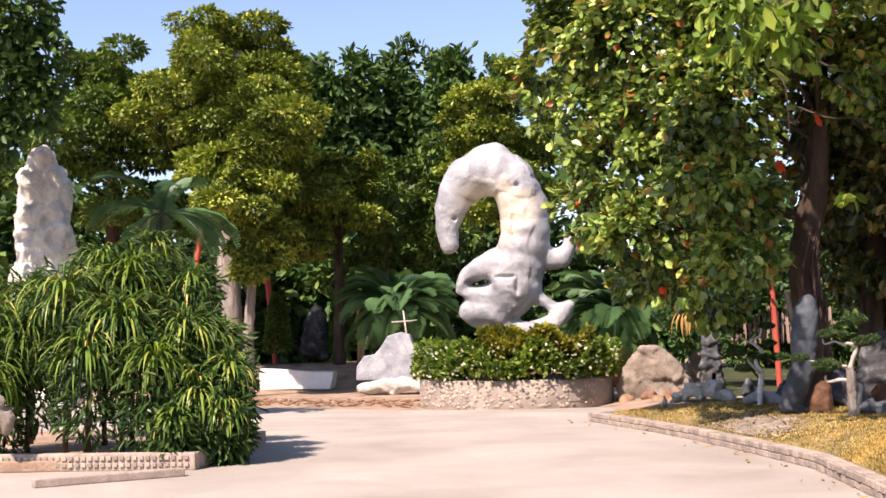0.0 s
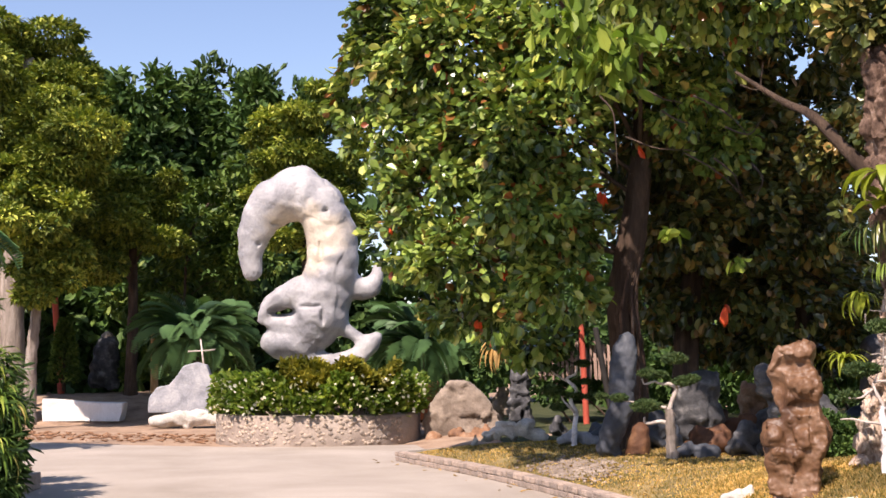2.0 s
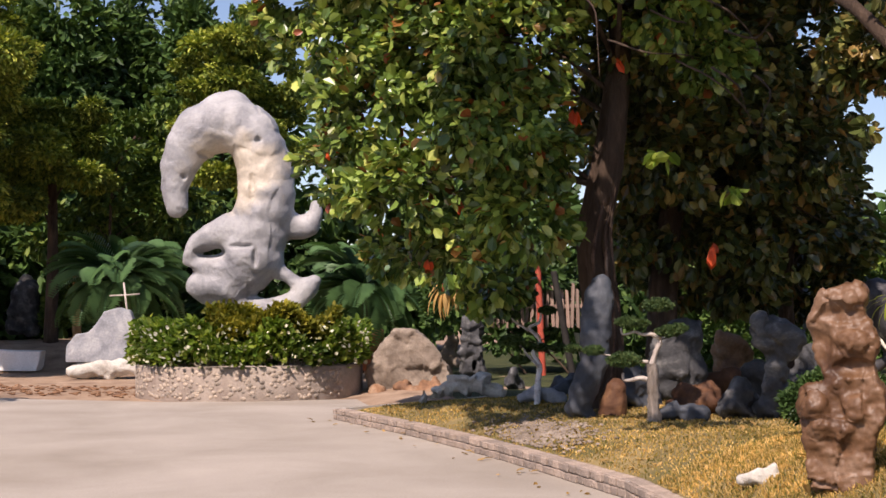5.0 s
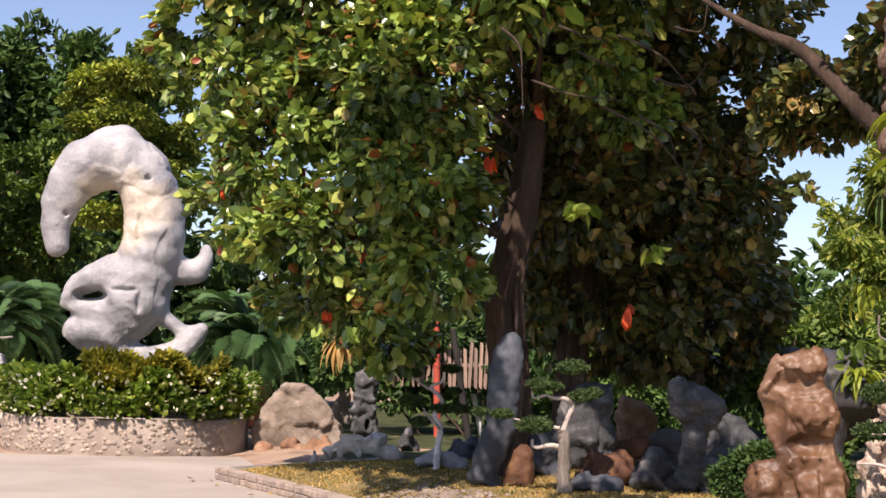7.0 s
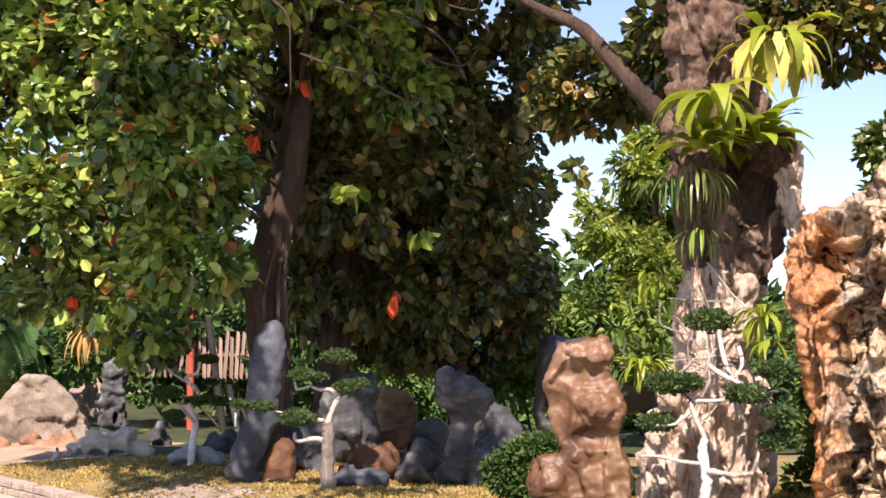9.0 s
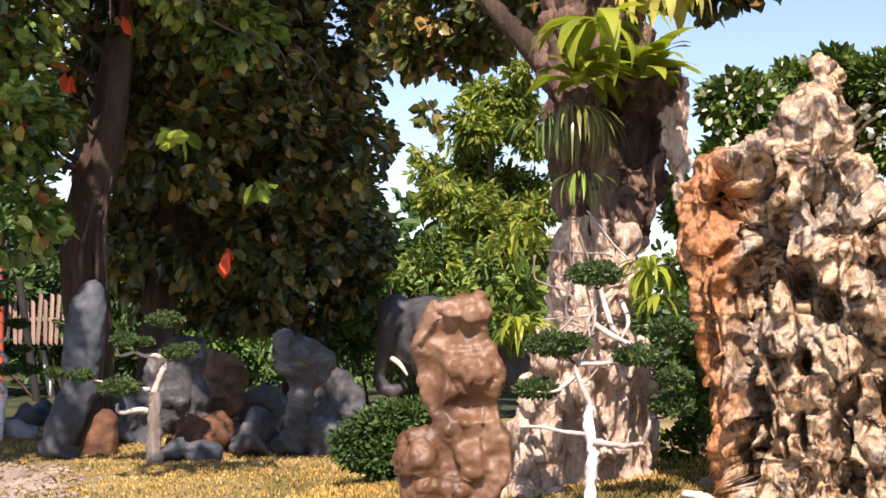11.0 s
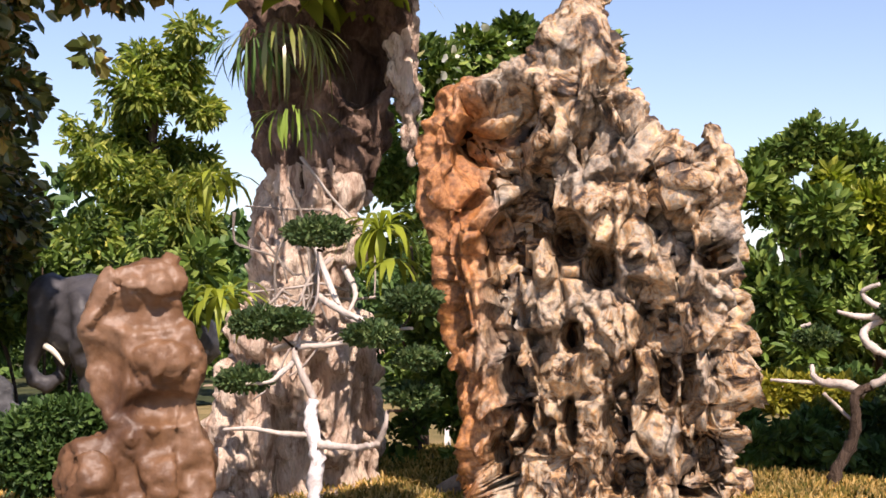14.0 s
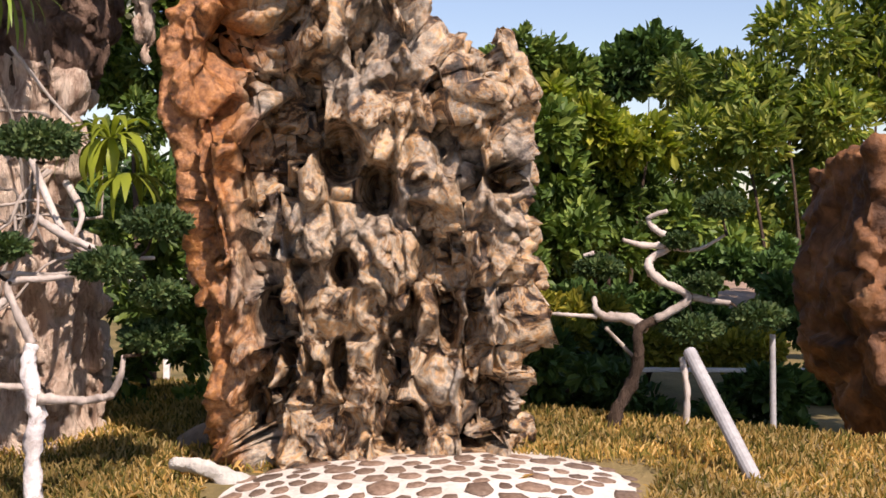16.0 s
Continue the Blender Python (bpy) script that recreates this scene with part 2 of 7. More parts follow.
G_FLOWER = leafy("white_petal", [(0.0, (0.62, 0.60, 0.50)), (1.0, (0.80, 0.79, 0.74))], 0.6, 0.3)
G_RED = leafy("red_leaf", [(0.0, (0.50, 0.05, 0.02)), (1.0, (0.65, 0.12, 0.04))], 0.4, 0.4)
G_STRAW = leafy("dead_leaf", [(0.0, (0.28, 0.17, 0.06)), (1.0, (0.50, 0.33, 0.14))], 0.7, 0.3)
G_YELLOW = leafy("yellowed_fern_leaf", [(0.0, (0.26, 0.27, 0.06)), (0.6, (0.44, 0.42, 0.12)), (1.0, (0.60, 0.55, 0.24))], 0.45, 0.3, 2.0)


# ---- builders ----
def mesh_of(name, verts, faces, smooth=True):
    """A mesh from arrays; all faces have the same number of corners."""
    verts, faces = np.asarray(verts, dtype=np.float32), np.asarray(faces, dtype=np.int32)
    me = bpy.data.meshes.new(name)
    n, k = faces.shape
    me.vertices.add(len(verts))
    me.vertices.foreach_set("co", verts.ravel())
    me.loops.add(n * k)
    me.loops.foreach_set("vertex_index", faces.ravel())
    me.polygons.add(n)
    me.polygons.foreach_set("loop_start", np.arange(n, dtype=np.int32) * k)
    me.polygons.foreach_set("use_smooth", np.full(n, smooth))
    me.update(calc_edges=True)
    return me


def part(name, me, material, parent=None, label="", m=None):
    """Links a mesh or a bmesh as one object, under a thing or alone."""
    if isinstance(me, bmesh.types.BMesh):
        bm, me = me, bpy.data.meshes.new(name)
        bm.to_mesh(me)
        bm.free()
    if material and not me.materials:
        me.materials.append(material)
    ob = new(name, me)
    if parent:
        ob.parent = parent
    if m is not None:
        ob.matrix_basis = m
    return tagged(ob, label)


def thing(name, label, category, m, group="", kind=""):
    ob = new(name)
    ob.empty_display_size = 0.1
    ob.matrix_basis = m
    return tagged(ob, label, category, group, kind)


def solo(name, me, material, m, label, category, group="", kind=""):
    return tagged(part(name, me, material, m=m), label, category, group, kind)


def join(*meshes):
    """One mesh from (verts, faces) pairs."""
    vs, fs, n = [], [], 0
    for v, f in meshes:
        vs.append(np.asarray(v))
        fs.append(np.asarray(f) + n)
        n += len(v)
    return np.concatenate(vs), np.concatenate(fs)


def tube(points, radii, sides=8, wobble=0.0, seed=0, flute=0.0):
    """A tapered limb through points, with capped ends."""
    rng = np.random.default_rng(seed)
    p = np.asarray(points, dtype=float)
    r = np.interp(np.linspace(0, 1, len(p)), np.linspace(0, 1, len(radii)), radii)
    d = np.gradient(p, axis=0)
    d /= np.linalg.norm(d, axis=1)[:, None] + 1e-9
    ref = np.array([0.31, 0.95, 0.05])
    a = np.cross(d, ref)
    a /= np.linalg.norm(a, axis=1)[:, None] + 1e-9
    b = np.cross(d, a)
    ang = np.linspace(0, 2 * np.pi, sides, endpoint=False)
    ring = np.cos(ang)[None, :, None] * a[:, None] + np.sin(ang)[None, :, None] * b[:, None]
    ridge = 1 + flute * rng.normal(size=(1, sides, 1)) + wobble * rng.normal(size=(len(p), sides, 1))
    v = (p[:, None] + ring * r[:, None, None] * ridge).reshape(-1, 3)
    i, j = np.meshgrid(np.arange(len(p) - 1), np.arange(sides), indexing="ij")
    k = (j + 1) % sides
    f = np.stack([i * sides + j, i * sides + k, (i + 1) * sides + k, (i + 1) * sides + j], -1).reshape(-1, 4)
    v = np.concatenate([v, p[:1], p[-1:]])
    n, e = len(v), (len(p) - 1) * sides
    j = np.arange(0, sides, 2)
    low = np.stack([np.full_like(j, n - 2), (j + 2) % sides, (j + 1) % sides, j], -1)
    top = np.stack([np.full_like(j, n - 1), e + j, e + (j + 1) % sides, e + (j + 2) % sides], -1)
    return v, np.concatenate([f, low, top])


def curve(points, n):
    """A smooth line through a few points."""
    p = np.asarray(points, dtype=float)
    t = np.linspace(0, len(p) - 1, n)
    out = []
    for x in t:
        i = min(int(x), len(p) - 2)
        u = x - i
        a, b, c, d = p[max(i - 1, 0)], p[i], p[i + 1], p[min(i + 2, len(p) - 1)]
        out.append(0.5 * (2 * b + (c - a) * u + (2 * a - 5 * b + 4 * c - d) * u * u + (3 * b - a - 3 * c + d) * u ** 3))
    return np.array(out)


def branch(points, radii, n=14, sides=8, wobble=0.04, seed=0, flute=0.0):
    return tube(curve(points, n), radii, sides, wobble, seed, flute)


def relief(v, n, amps, knob=None, cut=None, facet=None):
    """Pushes points along their normals. amps: (amount, frequency) pairs of noise; knob, cut: rounded lumps and hollows."""
    out = v.copy()
    for i, (p, q) in enumerate(zip(v, n)):
        p = Vector(p)
        s = 0.0
        for amt, freq, *tall in amps:
            s += amt * noise.fractal(Vector((p.x, p.y, p.z * (tall[0] if tall else 1.0))) * freq, 0.9, 2.1, 3)
        if facet:
            amt, freq = facet
            w = p * freq + 0.25 * noise.noise_vector(p * freq * 1.3)
            near = noise.voronoi(w)[1][0]
            s += amt * (w - near).dot(noise.noise_vector(near * 7.3 + Vector((0.5, 0.2, 0.8))).normalized())
        if knob:
            amt, freq, tall = knob
            w = p + 0.4 / freq * noise.noise_vector(p * freq * 0.5)
            dist = noise.voronoi(Vector((w.x * freq, w.y * freq, w.z * freq / tall)))[0]
            s += amt * (0.55 - dist[0] * 1.1)
            if cut:
                s -= cut * max(0.0, 0.16 - (dist[1] - dist[0])) / 0.16
        out[i] = v[i] + q * s
    return out


def pitted(v, n):
    """Ragged knobs, hanging folds and deep pits."""
    out = v.copy()
    for i, (p, q) in enumerate(zip(v, n)):
        p = Vector(p)
        t = Vector((p.x, p.y, p.z * 0.5))
        w = t + 0.07 * noise.noise_vector(t * 6) + 0.03 * noise.noise_vector(t * 15)
        big = noise.voronoi(w * 6.0)[0]
        small = noise.voronoi(w * 14.0 + Vector((3, 1, 7)))[0]
        mod = 0.6 + 0.9 * noise.noise(t * 3.5)
        s = 0.05 * noise.fractal(t * 3.0, 0.9, 2.2, 3) + 0.15 * mod * (0.5 - big[0]) + 0.105 * (0.5 - small[0])
        s -= 0.02 * max(0.0, 0.2 - (big[1] - big[0])) / 0.2 + 0.02 * max(0.0, 0.25 - (small[1] - small[0])) / 0.25
        pit = noise.noise(Vector((w.x * 5.2, w.y * 5.2, w.z * 4.6)) + Vector((9, 4, 2)))
        s -= 0.3 * ease(0.08, 0.30, pit)
        s -= 0.16 * ease(0.16, 0.34, noise.noise(Vector((w.x * 8.5, w.y * 8.5, w.z * 4.0)) + Vector((1, 7, 5))))
        s -= 0.035 * ease(0.1, 0.35, noise.noise(w * 17.0))
        s += 0.045 * (0.45 - noise.voronoi(w * 27.0)[0][0])
        s = max(-0.3, s + 0.012 * noise.fractal(p * 40, 0.8, 2.1, 2)) * (1 - 0.6 * ease(1.25, 1.4, p.z) * ease(0.3, 0.4, p.x)) * (1 - 0.65 * ease(1.55, 1.8, p.z)) * (1 - 0.62 * ease(0.40, 0.58, -p.x))
        out[i] = v[i] + q * s
        out[i][2] -= 0.7 * max(0.0, s)
    return out


def blob(name, balls, voxel, thick=0.8, amps=((0.03, 3.0),), knob=None, cut=None, chain=True, smooth=4, ragged=False, dents=(), facet=None, carve=(), core=None):
    """A rock from balls (across, up, radius) or (across, up, radius, depth), joined into one skin. chain: balls next to each other are bridged."""
    bm = core or bmesh.new()
    seq = []
    for i, b in enumerate(balls):
        b = (*b, 0.0) if len(b) == 3 else b
        seq.append(b)
        if chain and i:
            a = seq[-2] if len(seq) > 1 else b
            gap = math.dist((a[0], a[1], a[3]), (b[0], b[1], b[3]))
            steps = int(gap / (0.45 * max(0.01, min(a[2], b[2]))))
            if gap < 2.6 * max(a[2], b[2]):
                for k in range(1, steps):
                    u = k / steps
                    bmesh.ops.create_icosphere(bm, subdivisions=2, radius=a[2] + (b[2] - a[2]) * u, matrix=Matrix.Translation((a[0] + (b[0] - a[0]) * u, (a[3] + (b[3] - a[3]) * u), a[1] + (b[1] - a[1]) * u)))
        bmesh.ops.create_icosphere(bm, subdivisions=2, radius=b[2], matrix=Matrix.Translation((b[0], b[3], b[1])))
    raw = bpy.data.meshes.new(name)
    bm.to_mesh(raw)
    bm.free()
    ob = new("draft", raw)
    mod = ob.modifiers.new("skin", "REMESH")
    mod.mode, mod.voxel_size = "VOXEL", voxel
    tools = []
    for x, up, y, rx, rz, ry in carve:
        cb = bmesh.new()
        bmesh.ops.create_icosphere(cb, subdivisions=3, radius=1.0, matrix=Matrix.Translation((x, y, up)) @ Matrix.Diagonal((rx, ry, rz, 1)))
        cm = bpy.data.meshes.new("hole")
        cb.to_mesh(cm)
        cb.free()
        tools.append(new("hole", cm))
        bo = ob.modifiers.new("carve", "BOOLEAN")
        bo.operation, bo.object = "DIFFERENCE", tools[-1]
    sm = ob.modifiers.new("smooth", "SMOOTH")
    sm.factor, sm.iterations = 0.5, smooth
    dg = bpy.context.evaluated_depsgraph_get()
    me = bpy.data.meshes.new_from_object(ob.evaluated_get(dg))
    bpy.data.objects.remove(ob)
    bpy.data.meshes.remove(raw)
    for tool in tools:
        bpy.data.objects.remove(tool)
    v = np.empty(len(me.vertices) * 3, dtype=np.float32)
    me.vertices.foreach_get("co", v)
    v = v.reshape(-1, 3)
    n = np.empty(len(me.vertices) * 3, dtype=np.float32)
    me.vertices.foreach_get("normal", n)
    n = n.reshape(-1, 3)
    v = pitted(v, n) if ragged else relief(v, n, amps, knob, cut, facet)
    for x, z, rx, rz, deep in dents:
        q = ((v[:, 0] - x) / rx) ** 2 + ((v[:, 2] - z) / rz) ** 2
        v[:, 1] += np.where(v[:, 1] < 0.05, deep * np.clip(1 - q, 0, 1) ** 0.6, 0)
    v[:, 1] *= thick
    me.vertices.foreach_set("co", v.ravel())
    me.polygons.foreach_set("use_smooth", np.ones(len(me.polygons), dtype=bool))
    me.update()
    me.name = name
    return me


def outline_balls(rows, radius, seed=0):
    """Balls that fill an outline given as rows of (up, from, to)."""
    rng = random.Random(seed)
    out = []
    for (z0, a0, b0), (z1, a1, b1) in zip(rows, rows[1:]):
        steps = max(1, int(abs(z1 - z0) / (radius * 0.45)))
        for k in range(steps):
            u = k / steps
            a, b, z = a0 + (a1 - a0) * u, b0 + (b1 - b0) * u, z0 + (z1 - z0) * u
            r = min(radius, (b - a) / 2)
            cnt = max(1, int((b - a - 2 * r) / (r * 0.5)) + 1)
            for i in range(cnt):
                x = a + r + (b - a - 2 * r) * (i / (cnt - 1) if cnt > 1 else 0.5)
                out.append((x, z, r * rng.uniform(0.95, 1.03), rng.uniform(-0.1, 0.1) * r))
    return out


def blades(pts, axis, length, width, rng, fold=0.15, curl=0.25, spread=0.35, flatness=0.0):
    """Oval leaves at pts, each along its axis, folded on the midrib."""
    n = len(pts)
    d = axis + rng.normal(size=(n, 3)) * spread
    d /= np.linalg.norm(d, axis=1)[:, None] + 1e-9
    up = rng.normal(size=(n, 3)) * (1 - flatness) + np.array([0, 0, 1.0]) * (0.4 + 2 * flatness)
    side = np.cross(d, up)
    side /= np.linalg.norm(side, axis=1)[:, None] + 1e-9
    nrm = np.cross(side, d)
    s = (0.65 + 0.7 * rng.random(n))[:, None]
    l, w = length * s, width * s * 0.5
    v = np.stack([pts, pts + d * l * 0.32 + side * w * 0.85 + nrm * w * fold, pts + d * l * 0.72 + side * w - nrm * l * curl * 0.3,
                  pts + d * l - nrm * l * curl, pts + d * l * 0.72 - side * w - nrm * l * curl * 0.3, pts + d * l * 0.32 - side * w * 0.85 + nrm * w * fold], 1).reshape(-1, 3)
    i = np.arange(n)[:, None] * 6
    return v, np.concatenate([i + np.array([0, 1, 2, 3]), i + np.array([0, 3, 4, 5])], 1).reshape(-1, 4)


def crown_points(clumps, n, rng, flat=0.8, gap=0.0, freq=0.8, deep=0.6):
    """Points in the outer part of clumps (x, y, z, radius), with their outward ways."""
    c = np.asarray(clumps, dtype=float)
    pick = rng.choice(len(c), n, p=c[:, 3] ** 2 / (c[:, 3] ** 2).sum())
    d = rng.normal(size=(n, 3))
    d /= np.linalg.norm(d, axis=1)[:, None]
    r = deep + (1.08 - deep) * rng.random(n) ** 0.6
    lump = np.array([noise.noise(Vector(q) * 2.1 + Vector((k * 3.7, 0, 0))) for q, k in zip(d, pick)])
    p = c[pick, :3] + d * (c[pick, 3] * r * (1 + 0.3 * lump))[:, None] * np.array([1, 1, flat])
    if gap:
        keep = np.array([noise.noise(Vector(q) * freq) for q in p]) > gap - 0.5
        p, d = p[keep], d[keep]
    return p, d


def foliage(name, clumps, n, size, material, seed, flat=0.8, gap=0.25, freq=0.8, hang=0.3, deep=0.6, slim=0.5, level=0.3, spread=0.5):
    rng = np.random.default_rng(seed)
    p, d = crown_points(clumps, n, rng, flat, gap, freq, deep)
    d = d * 0.8 + np.array([0, 0, -hang])
    return mesh_of(name, *blades(p, d, size, size * slim, rng, spread=spread, flatness=level), smooth=False)


def straps(n, length, width, rng, rise=(0.3, 1.3), bend=1.6, segs=6, origin=0.02):
    """A rosette of long arching leaves from one point."""
    vs, fs, k = [], [], 0
    for i in range(n):
        a, e = rng.random() * 6.283, rng.uniform(*rise)
        l, w = length * rng.uniform(0.6, 1.15), width * rng.uniform(0.8, 1.2)
        out, side = np.array([math.cos(a), math.sin(a), 0]), np.array([-math.sin(a), math.cos(a), 0])
        p = out * origin
        el = e
        for s in range(segs + 1):
            u = s / segs
            ww = w * 0.5 * (0.35 + 1.3 * u if u < 0.5 else 2.0 * (1 - u) ** 0.8)
            lift = np.array([0, 0, 1.0]) * ww * 0.35
            vs += [p + side * ww + lift, p - side * ww + lift * rng.uniform(0.6, 1.2)]
            p = p + (out * math.cos(el) + np.array([0, 0, 1]) * math.sin(el)) * l / segs
            el -= bend / segs * rng.uniform(0.7, 1.3)
        for s in range(segs):
            b = k + s * 2
            fs.append((b, b + 1, b + 3, b + 2))
        k += (segs + 1) * 2
    return np.array(vs), np.array(fs)


def slab(profile, depth, bevel=0.03, cuts=0, seed=0, rough=0.0):
    """An upright slab with the outline (across, up), bevelled and slightly uneven."""
    bm = bmesh.new()
    f = bm.faces.new([bm.verts.new((x, 0, z)) for x, z in profile])
    ext = bmesh.ops.extrude_face_region(bm, geom=[f])
    bmesh.ops.translate(bm, verts=[g for g in ext["geom"] if isinstance(g, bmesh.types.BMVert)], vec=(0, depth, 0))
    bmesh.ops.recalc_face_normals(bm, faces=bm.faces)
    bmesh.ops.bevel(bm, geom=list(bm.edges), offset=bevel, segments=2, affect="EDGES", profile=0.6)
    if cuts:
        bmesh.ops.triangulate(bm, faces=bm.faces)
        bmesh.ops.subdivide_edges(bm, edges=bm.edges, cuts=cuts, use_grid_fill=True)
    if rough:
        bm.normal_update()
        for v in bm.verts:
            v.co += v.normal * rough * noise.fractal(v.co * 4, 0.9, 2.1, 3)
    return bm


def pebble_mesh(name, seed, flat=0.5):
    rng = random.Random(seed)
    bm = bmesh.new()
    bmesh.ops.create_icosphere(bm, subdivisions=1, radius=0.5)
    for v in bm.verts:
        v.co *= rng.uniform(0.85, 1.12)
        v.co.z *= flat
    me = bpy.data.meshes.new(name)
    bm.to_mesh(me)
    bm.free()
    me.polygons.foreach_set("use_smooth", np.ones(len(me.polygons), dtype=bool))
    return me


def block_mesh(name, seed):
    rng = random.Random(seed)
    bm = bmesh.new()
    bmesh.ops.create_cube(bm, size=1.0)
    bmesh.ops.bevel(bm, geom=list(bm.edges), offset=0.1, segments=1, affect="EDGES")
    for v in bm.verts:
        v.co *= rng.uniform(0.92, 1.05)
    me = bpy.data.meshes.new(name)
    bm.to_mesh(me)
    bm.free()
    return me


# ---- ground ----
def ease(a, b, x):
    k = min(1.0, max(0.0, (x - a) / (b - a)))
    return k * k * (3 - 2 * k)


KERB_Y = (4, 9, 11, 13.3, 15.3, 17, 18.8, 21.2)
KERB_X = (3.2, 3.45, 3.62, 3.78, 3.55, 3.3, 2.95, 2.35)


def kerb_x(y):
    return float(np.interp(y, KERB_Y, KERB_X))


def height(x, y):
    """The mound behind the kerb; the road is level."""
    d = x - kerb_x(y) - 0.12
    if y > 33:
        return 0.12 + 0.55 * ease(36.5, 39, y) * (1 - ease(0, 4, x))
    if d <= 0 or y > 21.4:
        return 0.12 * ease(21.4, 24, y) if d > 0 and y > 21.4 else 0.0
    a = 0.24 + 0.42 * (1 - ease(10.5, 15.5, y))
    a *= 1 - 0.55 * ease(2.6, 6.5, d)
    a *= 1 - 0.85 * (1 - ease(11.5, 13.5, y)) * ease(3.0, 4.2, d)
    return (0.13 + a * (1 - math.exp(-d / 0.75))) * (1 - 0.3 * ease(19.5, 21.4, y))


def sheet(name, xs, ys, z):
    v = [(x, y, z(x, y)) for y in ys for x in xs]
    nx = len(xs)
    f = [(j * nx + i, j * nx + i + 1, (j + 1) * nx + i + 1, (j + 1) * nx + i) for j in range(len(ys) - 1) for i in range(nx - 1)]
    return mesh_of(name, v, f)


far = [-900, -400, -200, -100, -60, -40]
gx = far + list(np.arange(-30, 40.1, 1.0)) + [-q for q in reversed(far)]
gy = far + list(np.arange(-30, 70.1, 1.0)) + [100, 200, 400, 900]
solo("ground", sheet("ground", gx, gy, lambda x, y: (height(x, y) - 0.06) if x > kerb_x(y) + 1.2 and y < 21 else (height(x, y) - 0.005 if y > 22 and (x > 3 or y > 36) else -0.02)), M_DIRT, pose(0, 0, 0),
     "bare reddish dirt ground of the stone garden", "ground", kind="structure")
# concrete road, its far edge bowing round the planter
bm = bmesh.new()
edge = [(-30, -40), (3.0, -40), (3.0, 2)] + [(kerb_x(y) + 0.02, y) for y in np.arange(4, 21.3, 1.0)] + [(2.45, 21.35), (5.2, 23.2), (4.6, 25.4), (3.2, 25.1), (0.0, 25.25), (-2.2, 26.5), (-4.4, 28.2), (-9, 31), (-30, 36)]
road = bm.faces.new([bm.verts.new((x, y, 0.0)) for x, y in edge])
ext = bmesh.ops.extrude_face_region(bm, geom=[road])
bmesh.ops.translate(bm, verts=[g for g in ext["geom"] if isinstance(g, bmesh.types.BMVert)], vec=(0, 0, -0.12))
bmesh.ops.recalc_face_normals(bm, faces=bm.faces)
solo("road", bm, M_CONCRETE, pose(0, 0, 0), "pale worn concrete path with sandy stains", "path", kind="structure")
lx = [0.0, 0.06, 0.12, 0.2, 0.3, 0.42, 0.56, 0.72, 0.9, 1.1, 1.35, 1.6, 1.9, 2.2, 2.6, 3.0, 3.5, 4.2, 5.2, 6.5, 8, 10, 14]
ly = list(np.arange(4, 21.41, 0.25))
v = [(kerb_x(y) + 0.12 + d, y, height(kerb_x(y) + 0.121 + d, y) + 0.02 * noise.noise(Vector((d * 2, y * 2, 0)))) for y in ly for d in lx]
nx = len(lx)
f = [(j * nx + i, j * nx + i + 1, (j + 1) * nx + i + 1, (j + 1) * nx + i) for j in range(len(ly) - 1) for i in range(nx - 1)]
# Dark sheet of turf: the shade below the trees is in its colour.
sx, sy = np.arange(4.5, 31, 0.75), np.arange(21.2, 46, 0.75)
solo("shaded_lawn", sheet("shaded_lawn", sx, sy, lambda x, y: height(x, y) + 0.02 + 0.05 * noise.noise(Vector((x, y, 0)) * 0.6)), M_SHADE_TURF, pose(0, 0, 0), "turf under the trees, coloured dark for their shade", "lawn", kind="structure")
solo("lawn", mesh_of("lawn", v, f), M_TURF, pose(0, 0, 0), "sloping mound of dry yellowed turf behind the kerb", "lawn", kind="structure")


# ---- round planter with the arched rock ----
planter = thing("round_planter", "low round planter wall faced with pebbles", "planter", pose(1.47, 27.0, 0))
RP, HP = 2.02, 0.56
ang = np.linspace(0, 2 * np.pi, 65)[:-1]
prof = [(RP - 0.02, -0.1), (RP, 0.02), (RP, HP - 0.03), (RP - 0.03, HP), (RP - 0.2, HP), (RP - 0.22, HP - 0.12), (0.02, HP - 0.1)]
v = [(r * math.cos(a), r * math.sin(a), z) for r, z in prof for a in ang]
f = [(k * 64 + i, k * 64 + (i + 1) % 64, (k + 1) * 64 + (i + 1) % 64, (k + 1) * 64 + i) for k in range(len(prof) - 1) for i in range(64)]
part("wall", mesh_of("wall", v, f), M_WALL, planter, "rendered wall with pebbles set in")
pebs = [pebble_mesh("pebble", k, 0.6) for k in range(4)]
rng = random.Random(5)
for k in range(300):
    a = rng.uniform(math.radians(190), math.radians(318))
    z = rng.uniform(0.04, HP - 0.06)
    s = rng.uniform(0.05, 0.09)
    part("pebble", pebs[k % 4], M_PEBBLE, planter, m=Matrix.Translation((RP * math.cos(a), RP * math.sin(a), z)) @ Matrix.Rotation(a, 4, "Z") @ Matrix.Rotation(radians(90), 4, "Y") @ Matrix.Diagonal((s, s * 1.3, s * 0.6, 1)))

rng = np.random.default_rng(3)


